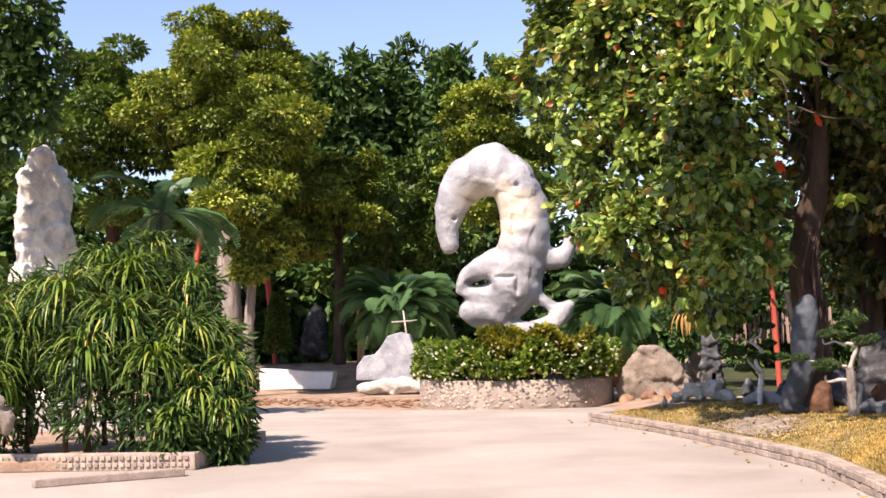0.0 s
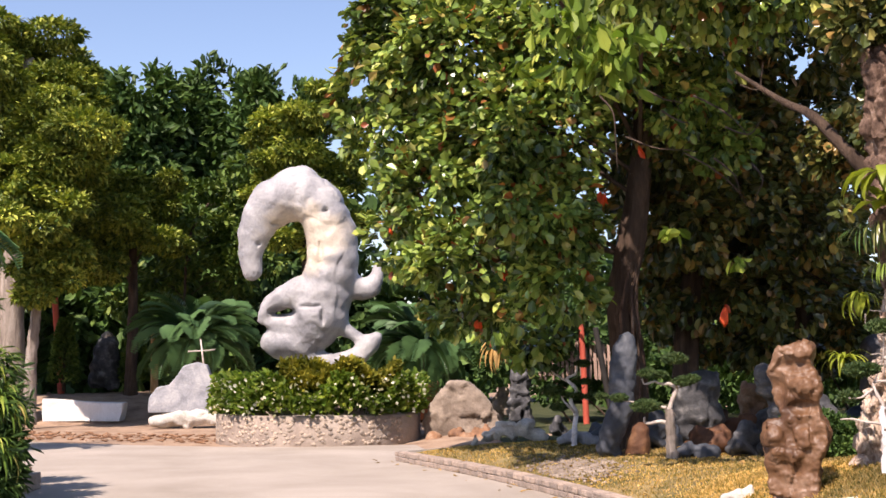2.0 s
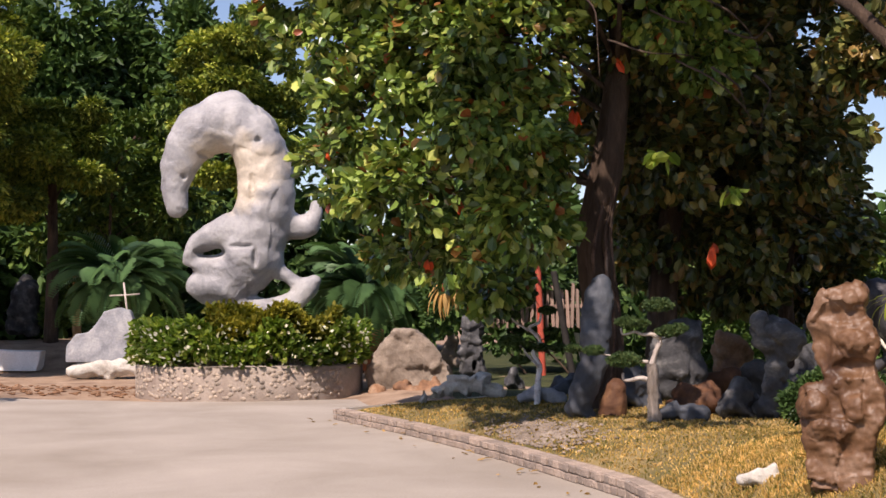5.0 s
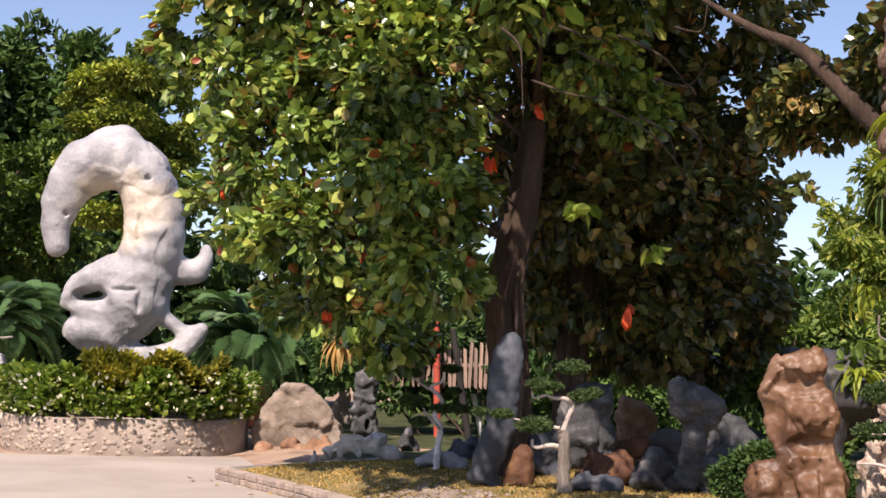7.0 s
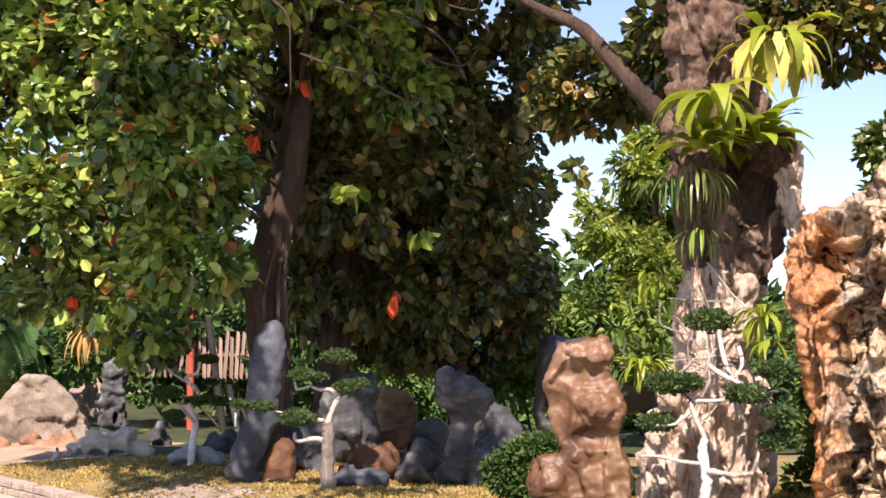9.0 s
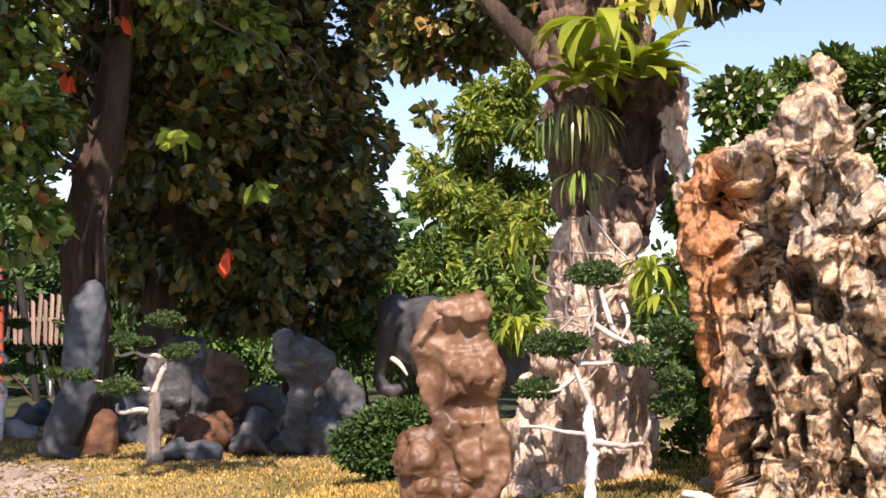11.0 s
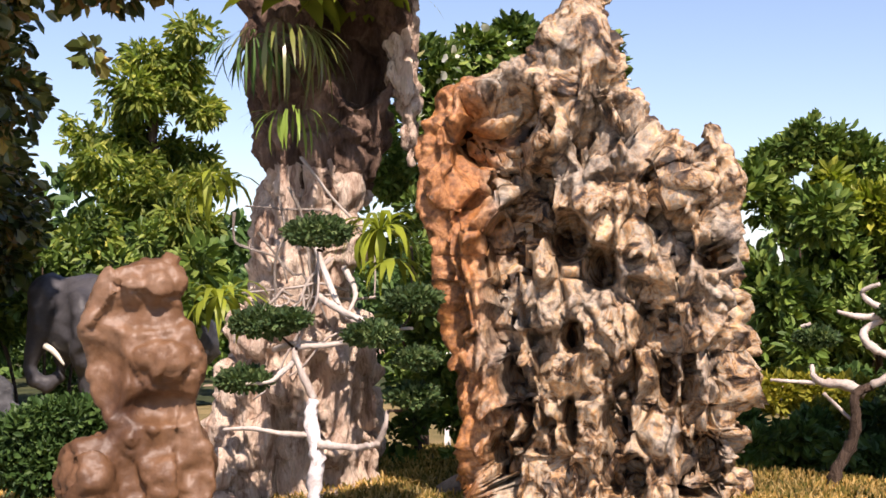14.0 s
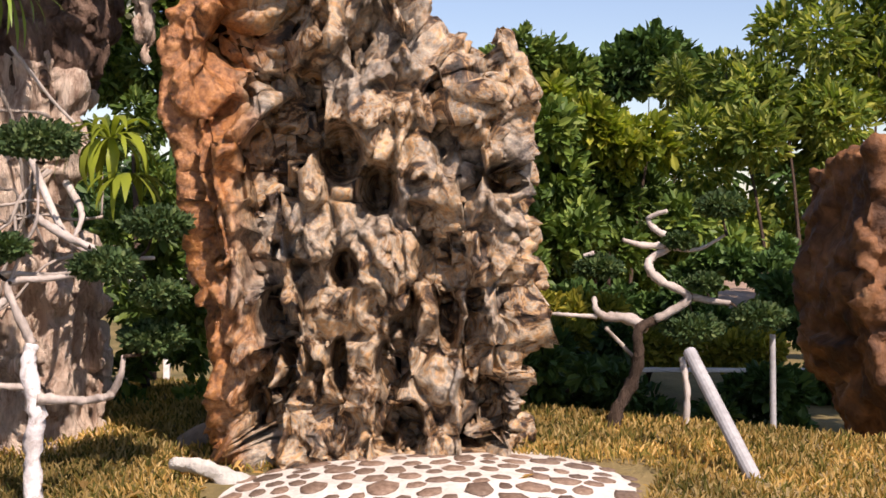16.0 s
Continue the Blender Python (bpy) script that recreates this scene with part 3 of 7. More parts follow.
def ring_leaves(name, n, a0, a1, r0, r1, z0, z1, size, material, label, seed):
    rng = np.random.default_rng(seed)
    a = np.radians(rng.uniform(a0, a1, n))
    u = rng.random(n)
    r = r0 + (r1 - r0) * np.sqrt(rng.random(n))
    dome = z0 + (z1 - z0) * (0.55 + 0.45 * np.sin(a * 9 + r * 4) * 0.5) * u ** 0.4
    p = np.stack([1.47 + r * np.cos(a), 27 + r * np.sin(a), dome], 1)
    d = np.stack([np.cos(a), np.sin(a), rng.uniform(0, 1.2, n)], 1)
    me = mesh_of(name, *blades(p, d, size, size * 0.5, rng, spread=0.5), smooth=False)
    return solo(name, me, material, pose(0, 0, 0), label, "hedge", kind="stuff")


ring_leaves("low_hedge", 13000, 0, 360, 1.2, 2.1, 0.5, 1.56, 0.13, G_BRIGHT, "clipped bright green low hedge filling the round planter", 1)
ring_leaves("low_hedge", 7000, 245, 322, 0.7, 1.9, 1.0, 1.75, 0.12, G_OCHRE, "ochre tinged low hedge round the arched rock", 2)
rng = np.random.default_rng(8)
a = np.radians(rng.uniform(185, 345, 220))
p = np.stack([1.47 + 2.12 * np.cos(a), 27 + 2.12 * np.sin(a), rng.uniform(0.55, 1.3, 220)], 1)
solo("hedge_flowers", mesh_of("hedge_flowers", *blades(p, np.stack([np.cos(a), np.sin(a), 0.3 + 0 * a], 1), 0.06, 0.06, rng), smooth=False), G_FLOWER,
     pose(0, 0, 0), "small white flowers on the low hedge", "flowers", kind="stuff")

arch = blob("arched_rock", [(-1.346, 1.907, 0.226), (-1.406, 2.242, 0.295), (-1.317, 2.621, 0.363), (-1.157, 2.993, 0.409), (-0.884, 3.306, 0.49), (-0.566, 3.45, 0.531), (-0.262, 3.44, 0.542), (0.028, 3.223, 0.527), (0.198, 2.888, 0.527), (0.288, 2.531, 0.538), (0.297, 2.173, 0.554), (0.245, 1.794, 0.565), (0.154, 1.405, 0.582), (0.044, 0.997, 0.599), (-0.07, 0.741, 0.511)]
            + [(-0.52, 3.663, 0.389), (-0.318, 3.688, 0.389), (-0.04, 3.489, 0.39), (0.254, 3.094, 0.366), (0.464, 2.76, 0.344), (0.523, 2.433, 0.32), (0.4, 2.1, 0.339)]
            + [(-0.35, 1.446, 0.318, -0.1), (-0.708, 1.339, 0.215, -0.16), (-0.955, 1.183, 0.169, -0.2), (-1.1, 1.019, 0.124, -0.2), (-1.157, 0.86, 0.079, -0.18)]
            + [(-0.089, 0.69, 0.432), (-0.333, 0.434, 0.408), (-0.683, 0.429, 0.362), (-0.935, 0.475, 0.249), (-1.082, 0.392, 0.113), (-0.575, 0.127, 0.226), (-0.173, 0.083, 0.226), (0.279, 0.038, 0.169), (0.629, 0.094, 0.169), (0.879, 0.198, 0.205), (1.066, 0.404, 0.226), (1.204, 0.548, 0.148)]
            + [(0.258, 0.899, 0.341), (0.514, 0.7, 0.148), (0.719, 0.581, 0.137), (0.943, 0.453, 0.183)] + [(0.5, 1.616, 0.339, 0.1), (0.878, 1.519, 0.229, 0.12), (1.08, 1.543, 0.194, 0.12), (1.196, 1.78, 0.127, 0.12), (1.203, 1.954, 0.08, 0.12)],
            0.034, 0.95, ((0.07, 0.7), (0.02, 2.0), (0.008, 6.0)), smooth=26, facet=(0.02, 1.1), dents=[(-0.7, 1.05, 0.3, 0.11, 0.3), (0.1, 2.2, 0.07, 0.3, 0.06), (-0.8, 2.85, 0.13, 0.06, 0.14), (-1.2, 2.45, 0.05, 0.05, 0.1), (0.2, 3.1, 0.06, 0.05, 0.1), (-0.1, 1.15, 0.25, 0.05, 0.08), (0.15, 0.95, 0.05, 0.2, 0.08)])
# grey weathered skin, cream where the hook's hollow and the column are polished
m, nt, bsdf, co = begin("weathered_limestone")
dist = nt.nodes.new("ShaderNodeVectorMath")
dist.operation = "DISTANCE"
wav = nt.nodes.new("ShaderNodeMapping")
wav.inputs["Scale"].default_value = (0.8, 0.4, 1.0)
nt.links.new(co, wav.inputs["Vector"])
nt.links.new(wav.outputs[0], dist.inputs[0])
dist.inputs[1].default_value = (-0.2, 0.0, 2.55)
mask = nt.nodes.new("ShaderNodeMath")
mask.operation = "MULTIPLY_ADD"
nt.links.new(noise_node(nt, co, 1.6, 5, 0.6, 0.5), mask.inputs[0])
mask.inputs[1].default_value = 0.35
half = nt.nodes.new("ShaderNodeMath")
half.operation = "MULTIPLY"
half.inputs[1].default_value = 0.4
nt.links.new(dist.outputs["Value"], half.inputs[0])
nt.links.new(half.outputs[0], mask.inputs[2])
broad = noise_node(nt, co, 1.5, 8, 0.6, 0.6)
fine = noise_node(nt, co, 16, 8, 0.7)
grey = ramp(nt, broad, [(0.3, (0.18, 0.18, 0.195)), (0.5, (0.33, 0.327, 0.333)), (0.7, (0.46, 0.45, 0.44))])
cream = ramp(nt, broad, [(0.3, (0.42, 0.36, 0.28)), (0.6, (0.60, 0.53, 0.43))])
col = mixed(nt, "MIX", ramp(nt, mask.outputs[0], [(0.40, (1, 1, 1)), (0.50, (0, 0, 0))]), grey, cream)
col = mixed(nt, "MIX", ramp(nt, noise_node(nt, co, 0.9, 6, 0.7, 1.5), [(0.6, (0, 0, 0)), (0.7, (0.5, 0.5, 0.5))]), col, (0.50, 0.47, 0.42))
col = mixed(nt, "MULTIPLY", 0.4, col, ramp(nt, fine, [(0.32, (0.6, 0.6, 0.61)), (0.55, (1.08, 1.07, 1.05))]))
nt.links.new(col, bsdf.inputs["Base Color"])
bsdf.inputs["Roughness"].default_value = 0.5
b = nt.nodes.new("ShaderNodeBump")
b.inputs["Strength"].default_value, b.inputs["Distance"].default_value = 0.6, 0.04
nt.links.new(fine, b.inputs["Height"])
nt.links.new(b.outputs[0], bsdf.inputs["Normal"])
M_ARCH = m
solo("arched_rock", arch, M_ARCH, pose(1.48, 27.57, 1.52, 0, 0, -9.7), "tall pale grey limestone arched rock standing in the round planter", "rock")
sc = solo("small_stone", blob("small_stone", [(-0.083, 0.103, 0.083), (0, 0.165, 0.093), (0.083, 0.083, 0.072)], 0.02, 0.8, ((0.02, 8.0),)), M_WHITE_ROCK, pose(0.02, 26.38, -0, 0, 0, 0), "small white stone beside the round planter", "stone")

# ---- stone slab, white block and the far row ----
stone = thing("standing_slab", "grey white jagged marble slab on a rough white footing", "stone slab", pose(-1.41, 32.95, 0.02, 0, 0, -9.7))
part("slab", slab([(-0.905, 0.346), (-0.878, 0.719), (-0.692, 0.958), (-0.399, 1.011), (-0.186, 1.251), (-0.053, 1.464), (0.266, 1.557), (0.506, 1.49), (0.612, 1.211), (0.719, 0.878), (0.878, 0.506), (0.878, 0.346)], 0.28, 0.03, 2, 1, 0.015), M_SLAB, stone)
part("footing", blob("footing", [(-0.772, 0.133, 0.16), (-0.399, 0.16, 0.186), (0.067, 0.213, 0.226), (0.466, 0.24, 0.226), (0.772, 0.2, 0.186), (0, 0.067, 0.16)], 0.05, 0.9, ((0.06, 3.0), (0.03, 8.0))), M_WHITE_ROCK, stone, "rough white footing", m=pose(0, 0.1, 0))
cross = thing("stake_cross", "thin pale timber stakes lashed as a cross", "stake", pose(-0.93, 33.49, 1.42, 0, 0, -9.7))
part("stake", mesh_of("stake", *tube([(0, 0, -0.6), (-0.05, 0, 0), (-0.14, 0, 0.72)], (0.028, 0.026, 0.022), 6)), M_PALE_WOOD, cross)
part("crossbar", mesh_of("crossbar", *tube([(-0.45, 0, 0.42), (0.02, 0, 0.44), (0.22, 0, 0.46)], (0.018, 0.018), 6)), M_PALE_WOOD, cross)
block = slab([(-1.045, 0), (-1.09, 0.239), (-1.06, 0.597), (-0.523, 0.567), (0.224, 0.508), (1.06, 0.478), (1.03, 0.239), (0.971, 0)], 0.5, 0.03, 1, 2, 0.03)
solo("white_block", block, M_WHITE_PAINT, pose(-4.18, 36.17, 0.05, 0, 0, -9.7), "long low whitewashed stone block on bare dirt", "stone block")
cone = thing("cone_rock", "dark grey cone shaped rock with a pale orange tip", "rock", pose(-4.09, 41.19, 0.79, 0, 0, -9.7))
part("body", blob("body", [(-0.3, 0.3, 0.3), (0.167, 0.3, 0.3), (-0.033, 0.634, 0.434), (-0.033, 1.051, 0.401), (0.033, 1.302, 0.334)], 0.06, 0.9, ((0.1, 1.6), (0.04, 6.0))), M_GREY_ROCK, cone)
part("tip", blob("tip", [(0, 1.435, 0.25), (0, 1.636, 0.15)], 0.05, 0.9, ((0.04, 3.0),)), M_TAN_ROCK, cone, "pale orange tip")


def post(name, foot, top, r, material, label, category="post", lean=0.0):
    foot = (foot[0], foot[1], min(foot[2], height(foot[0], foot[1])))
    d = Vector(top) - Vector(foot)
    bm = bmesh.new()
    bmesh.ops.create_cone(bm, cap_ends=True, segments=14, radius1=r, radius2=r * 0.9, depth=d.length, matrix=Matrix.Translation((0, 0, d.length / 2)))
    bmesh.ops.bevel(bm, geom=[e for e in bm.edges if len(e.link_faces) == 2 and e.calc_face_angle() > 1], offset=r * 0.15, segments=1, affect="EDGES")
    return solo(name, bm, material, Matrix.Translation(foot) @ d.to_track_quat("Z", "Y").to_matrix().to_4x4(), label, category)


post("red_post", (-5.44, 41.42, 0.85), (-5.67, 41.26, 3.7), 0.10, M_RED_POST, "leaning red painted timber post among shrubs")
post("red_post", (-7.52, 35.99, 2.81), (-6.72, 35.87, 4.62), 0.09, M_RED_POST, "slanting red painted timber prop")
post("red_post", (7.49, 29, 0.58), (7.38, 28.94, 2.46), 0.07, M_RED_POST, "upright red painted timber post by the pickets")
post("orange_post", (-2.6, 39.91, 0.92), (-2.6, 39.8, 2.46), 0.12, M_ORANGE_POST, "stripped orange timber post")
post("dark_prop", (7.84, 28.04, 0.99), (7.47, 28.08, 2.25), 0.07, M_BLACK, "dark leaning timber prop under the tree")
post("white_prop", (8.69, 29.85, 1.02), (8.32, 29.95, 1.75), 0.06, M_WHITE_PAINT, "short white leaning timber prop")
fence = thing("picket_fence", "weathered brown picket fence under the trees", "fence", pose(7.65, 29.21, 1.16, 0, 0, -24.3))
rng = random.Random(4)
pk = block_mesh("picket", 3)
for k in range(22):
    hgt = rng.uniform(0.65, 0.95)
    part("picket", pk, M_PICKET, fence, m=pose(-1.15 + k * 0.105, 0, hgt / 2 - 0.05, 0, rng.uniform(-3, 3), 0) @ Matrix.Diagonal((0.07, 0.04, hgt, 1)))
part("rail", pk, M_PICKET, fence, m=pose(0, 0.05, 0.4) @ Matrix.Diagonal((2.4, 0.04, 0.07, 1)))

# cone shrubs, clipped
def cone_shrub(at, r, hgt, seed, label):
    rng = np.random.default_rng(seed)
    n = 2600
    u = rng.random(n) ** 0.8
    a = rng.random(n) * 6.283
    prof = r * np.sqrt(np.clip(1 - u, 0, 1)) * (0.85 + 0.25 * rng.random(n))
    p = np.stack([prof * np.cos(a), prof * np.sin(a), 0.1 + u * hgt], 1)
    d = np.stack([np.cos(a), np.sin(a), 0.6 + 0 * a], 1)
    t = thing("cone_shrub", label, "shrub", pose(*at), "clipped cone shrubs")
    part("crown", mesh_of("crown", *blades(p, d, 0.12, 0.07, rng), smooth=False), G_MID, t)
    part("stem", mesh_of("stem", *tube([(0, 0, -0.1), (0, 0, 0.5 * hgt)], (0.06, 0.03), 6)), M_BARK, t)


cone_shrub((-5.23, 40.37, 0.87), 0.38, 1.9, 1, "small green clipped cone shrub by the red post")
cone_shrub((-3.24, 41.04, 0.91), 0.42, 1.5, 2, "small green clipped cone shrub beside the cone rock")

# ---- cycads ----
def frond_mesh(length, seed):
    """A feather leaf along +x, arching down."""
    rng = np.random.default_rng(seed)
    line, el, p = [], 0.35, np.zeros(3)
    for s in range(13):
        line.append(p.copy())
        p = p + np.array([math.cos(el), 0, math.sin(el)]) * length / 12
        el -= 0.13
    line = np.array(line)
    marks = np.linspace(0, 1, 97)
    spine = np.stack([np.interp(marks * 12, np.arange(13), line[:, k]) for k in range(3)], 1)
    lv, lf = list(spine), []
    for k in range(9, 95, 3):
        u = marks[k]
        l = length * 0.22 * (math.sin(min(1, u * 1.05) * 3.0) ** 0.6 + 0.12) * rng.uniform(0.9, 1.1)
        for side in (-1, 1):
            ax = np.array((0.55, side, 0.18)) / 1.16
            b = len(lv)
            lv += [spine[k] + ax * l * 0.65 + np.array([0.008 * length, 0, 0]), spine[k] + ax * l - np.array([0, 0, 0.25 * l])]
            lf.append((k, k + 1, b, b + 1))
    low = len(lv)
    lv += [q - np.array([0, 0, 0.012]) for q in spine]
    lf += [(k, k + 1, low + k + 1, low + k) for k in range(96)]
    tv, tf = tube(line, (0.016, 0.006), 4)
    v, f = join((np.array(lv), np.array(lf)), (tv, tf))
    return mesh_of("frond", v, f, smooth=False)


def cycad(at, size, trunk_h, n, seed, label, pot=None):
    rng = random.Random(seed)
    t = thing("cycad", label, "cycad palm", pose(*at), "cycads")
    part("trunk", mesh_of("trunk", *tube([(0, 0, -0.2), (0.02, 0, trunk_h * 0.5), (0, 0, trunk_h)], (0.2 * size, 0.17 * size, 0.14 * size), 12, 0.12, seed)), M_BARK, t)
    kinds = [frond_mesh(1.35 * size, seed * 10 + k) for k in range(3)]
    for k in range(n):
        up = rng.uniform(-35, 62)
        part("frond", kinds[k % 3], G_CYCAD, t, m=pose(0, 0, trunk_h) @ pose(0, 0, 0, 0, 0, k * 137.5) @ pose(0, 0, 0, rng.uniform(-12, 12), -up, 0) @ Matrix.Diagonal((rng.uniform(0.8, 1.1),) * 3 + (1,)))
    if pot:
        part("pot", pot, M_POT, t)


def pot_mesh(r, hgt):
    prof = [(0.01, 0), (r * 0.7, 0), (r * 0.95, hgt * 0.75), (r * 1.05, hgt * 0.8), (r * 1.05, hgt), (r * 0.92, hgt), (r * 0.88, hgt * 0.85), (0.01, hgt * 0.85)]
    v = [(q * math.cos(a), q * math.sin(a), z) for q, z in prof for a in np.linspace(0, 6.2832, 25)[:-1]]
    f = [(k * 24 + i, k * 24 + (i + 1) % 24, (k + 1) * 24 + (i + 1) % 24, (k + 1) * 24 + i) for k in range(len(prof) - 1) for i in range(24)]
    return mesh_of("pot", v, f)


cycad((-1.28, 36.18, 0.15), 1.45, 2.1, 54, 1, "spreading dark green cycad with a short thick trunk")
cycad((4.17, 31.68, 0.18), 1.3, 1.75, 50, 2, "spreading dark green cycad beside the arched rock", pot_mesh(0.42, 0.9))
cycad((-5.26, 24.12, 0.57), 1.2, 3.3, 12, 3, "pale cycad rising behind the strap leaf bushes")

# ---- trees ----
def tree(label, trunk, radii, clumps, n, size, material, seed, category="tree", limbs=6, bark=None, name="tree", split=0, strata=0.0, **leaf):
    trunk = [tuple(q) for q in trunk]
    foot = (trunk[0][0], trunk[0][1], height(trunk[0][0], trunk[0][1]) - 0.05)
    trunk = [foot] + (trunk if trunk[0][2] > foot[2] + 0.4 else trunk[1:])
    base = Vector(foot)
    t = thing(name, label, category, Matrix.Translation(base))
    loc = np.array(trunk) - np.array(base)
    part("trunk", mesh_of("trunk", *branch(loc, radii, 36, 16, 0.06, seed, 0.10)), bark or M_BARK, t)
    rng = random.Random(seed)
    cl = np.array(clumps)
    cl[:, :3] -= np.array(base)
    order = list(range(len(cl)))
    rng.shuffle(order)
    for k in order[:limbs]:
        c = cl[k, :3]
        cz = loc[:, 2]
        zs = min(max(c[2] - 0.6 * np.hypot(c[0], c[1]) * 0.7, cz[-1] * 0.45), cz[-1] * 0.97)
        s = np.array([np.interp(zs, cz, loc[:, 0]), np.interp(zs, cz, loc[:, 1]), zs])
        mid = (s + c) / 2 + np.array([0, 0, 0.12 * np.linalg.norm(c - s)])
        part("limb", mesh_of("limb", *branch([s, mid, c], (radii[-1] * 0.55, radii[-1] * 0.35, radii[-1] * 0.1), 9, 6, 0.06, k)), bark or M_BARK, t)
    if split:
        kid = np.random.default_rng(seed)
        cl = np.concatenate([np.concatenate([cl[:, :3] + kid.normal(size=(len(cl), 3)) * cl[:, 3:] * np.array([0.62, 0.62, 0.5]), cl[:, 3:] * kid.uniform(0.45, 0.68, (len(cl), 1))], 1) for _ in range(split)])
    if strata:
        cl[:, 2] = np.round(cl[:, 2] / strata) * strata + kid.normal(size=len(cl)) * 0.08
    part("crown", foliage("crown", cl, n, size, material, seed, **leaf), material, t)
    return t


def tiers(cx, cy, z0, z1, r0, r1, n, seed):
    """Flat foliage tiers round an axis."""
    rng = random.Random(seed)
    out = []
    for k in range(n):
        u = k / max(1, n - 1)
        z = z0 + (z1 - z0) * u
        rad = r0 + (r1 - r0) * u
        a = k * 2.4 + rng.uniform(-0.4, 0.4)
        d = rad * rng.uniform(0.45, 0.95)
        out.append((cx + d * math.cos(a), cy + d * math.sin(a), z, rad * rng.uniform(0.38, 0.55)))
    return out


LAYER = dict(strata=0.44, split=5, flat=0.46, gap=0.12, freq=1.6, hang=-0.1, deep=0.7, slim=0.45, level=0.5)
tree("tall tree of tiered yellow-green foliage with a thick grey trunk", [(-6, 36.09, 1.32), (-6.02, 35.97, 3.09), (-5.89, 35.84, 4.98), (-5.58, 35.65, 7.81), (-5.62, 35.53, 9.55)], (0.42, 0.32, 0.24, 0.12),
     [(-6.5, 35.49, 9.75, 0.8), (-5.9, 36.2, 9.85, 0.894), (-6.86, 34.57, 9.05, 0.922), (-5.48, 34.57, 9.02, 1.23), (-4.69, 35.58, 8.9, 0.949), (-6.08, 33.63, 8.07, 1.195), (-4.89, 33.65, 7.75, 1.195), (-4.08, 35.64, 7.93, 0.791), (-6.89, 34.66, 7.67, 1.076), (-7.51, 34.69, 7.22, 0.692), (-5.66, 33.7, 7.02, 1.344), (-4.45, 34.71, 6.85, 1.076), (-5.08, 32.77, 5.98, 1.159), (-5.81, 32.8, 5.56, 0.87), (-4.8, 33.8, 5.51, 0.896), (-3.98, 34.69, 7.14, 0.845)], 78000, 0.15, G_TIER, 11, bark=M_GREY_BARK, limbs=10, **LAYER)
tree("smaller tree of tiered yellow-green foliage", [(-5.19, 34.08, 1.49), (-5.06, 33.97, 2.98), (-4.94, 33.87, 4.47)], (0.16, 0.12, 0.08), [(-4.94, 33.87, 4.47, 0.657), (-5.28, 33.9, 4.03, 0.597), (-4.53, 33.91, 3.86, 0.567), (-4.77, 33.44, 3.54, 0.736)], 9000, 0.16, G_TIER, 12, bark=M_GREY_BARK, limbs=4, **LAYER)
tree("dense dark green tree with tiered foliage", [(-9.8, 38.08, 1.59), (-9.73, 37.85, 4.92), (-9.73, 37.63, 8.25)], (0.3, 0.22, 0.12),
     [(-9.86, 37.5, 9.3, 0.834), (-10.46, 37.54, 8.9, 0.834), (-9.21, 37.55, 8.9, 0.834), (-9.71, 36.61, 8.4, 1.3), (-10.82, 37.64, 8.11, 0.834), (-8.75, 36.66, 7.73, 0.975), (-9.58, 36.71, 6.94, 1.463), (-8.62, 36.75, 6.43, 0.975), (-10.26, 36.78, 5.98, 1.3), (-8.5, 38.53, 8.9, 0.685), (-7.34, 36.82, 5.43, 1.138), (-8.32, 36.82, 5.29, 0.975)], 44000, 0.17, G_MID, 13, limbs=8, **LAYER)
tree("rounded yellow-green tree behind the cycad", [(-3.22, 39.11, 1.1), (-3.17, 38.97, 3.15), (-3.2, 38.8, 5.71)], (0.2, 0.15, 0.09),
     [(-3.26, 38.72, 6.83, 0.771), (-2.76, 38.77, 6.22, 0.685), (-3.78, 38.75, 6.41, 0.685), (-3.2, 37.81, 5.61, 1.001), (-3.88, 37.85, 4.95, 0.834), (-2.72, 37.86, 4.76, 0.834), (-3.4, 37.91, 4.11, 0.918), (-2.41, 38.74, 6.55, 0.514)], 34000, 0.15, G_TIER, 14, limbs=6, **LAYER)
tree("yellow-green tiered tree behind the arched rock", [(1.67, 37.09, 1.33), (1.69, 36.93, 3.77), (1.71, 36.71, 7.01)], (0.22, 0.16, 0.09),
     [(1.91, 36.61, 8.46, 0.65), (1.33, 36.64, 7.99, 0.731), (2.31, 36.64, 7.97, 0.731), (1.76, 35.68, 7.33, 0.949), (0.82, 36.71, 7.03, 0.65), (2.61, 36.71, 6.99, 0.65), (1.58, 35.75, 6.39, 0.949), (0.64, 36.76, 6.22, 0.488), (1.6, 36.82, 5.39, 0.975), (2.41, 36.81, 5.53, 0.813)], 36000, 0.15, G_TIER, 15, limbs=6, **LAYER)
tree("slender tree with thin pale branches behind the cycad", [(-1.71, 40.09, 1.4), (-1.75, 39.95, 3.51), (-1.62, 39.83, 5.26), (-1.07, 39.76, 6.3)], (0.05, 0.04, 0.03),
     [(-1.46, 40.77, 6.25, 0.9), (-0.74, 40.76, 6.41, 0.9), (-2.2, 40.82, 5.55, 0.72), (-0.4, 40.83, 5.33, 0.9), (-1.13, 40.85, 4.98, 1.08), (-0.01, 40.73, 6.75, 0.72), (-2.6, 40.93, 3.94, 0.9), (-0.43, 40.92, 4.07, 1.08)], 6000, 0.24, G_MID, 16, limbs=7, **LAYER)

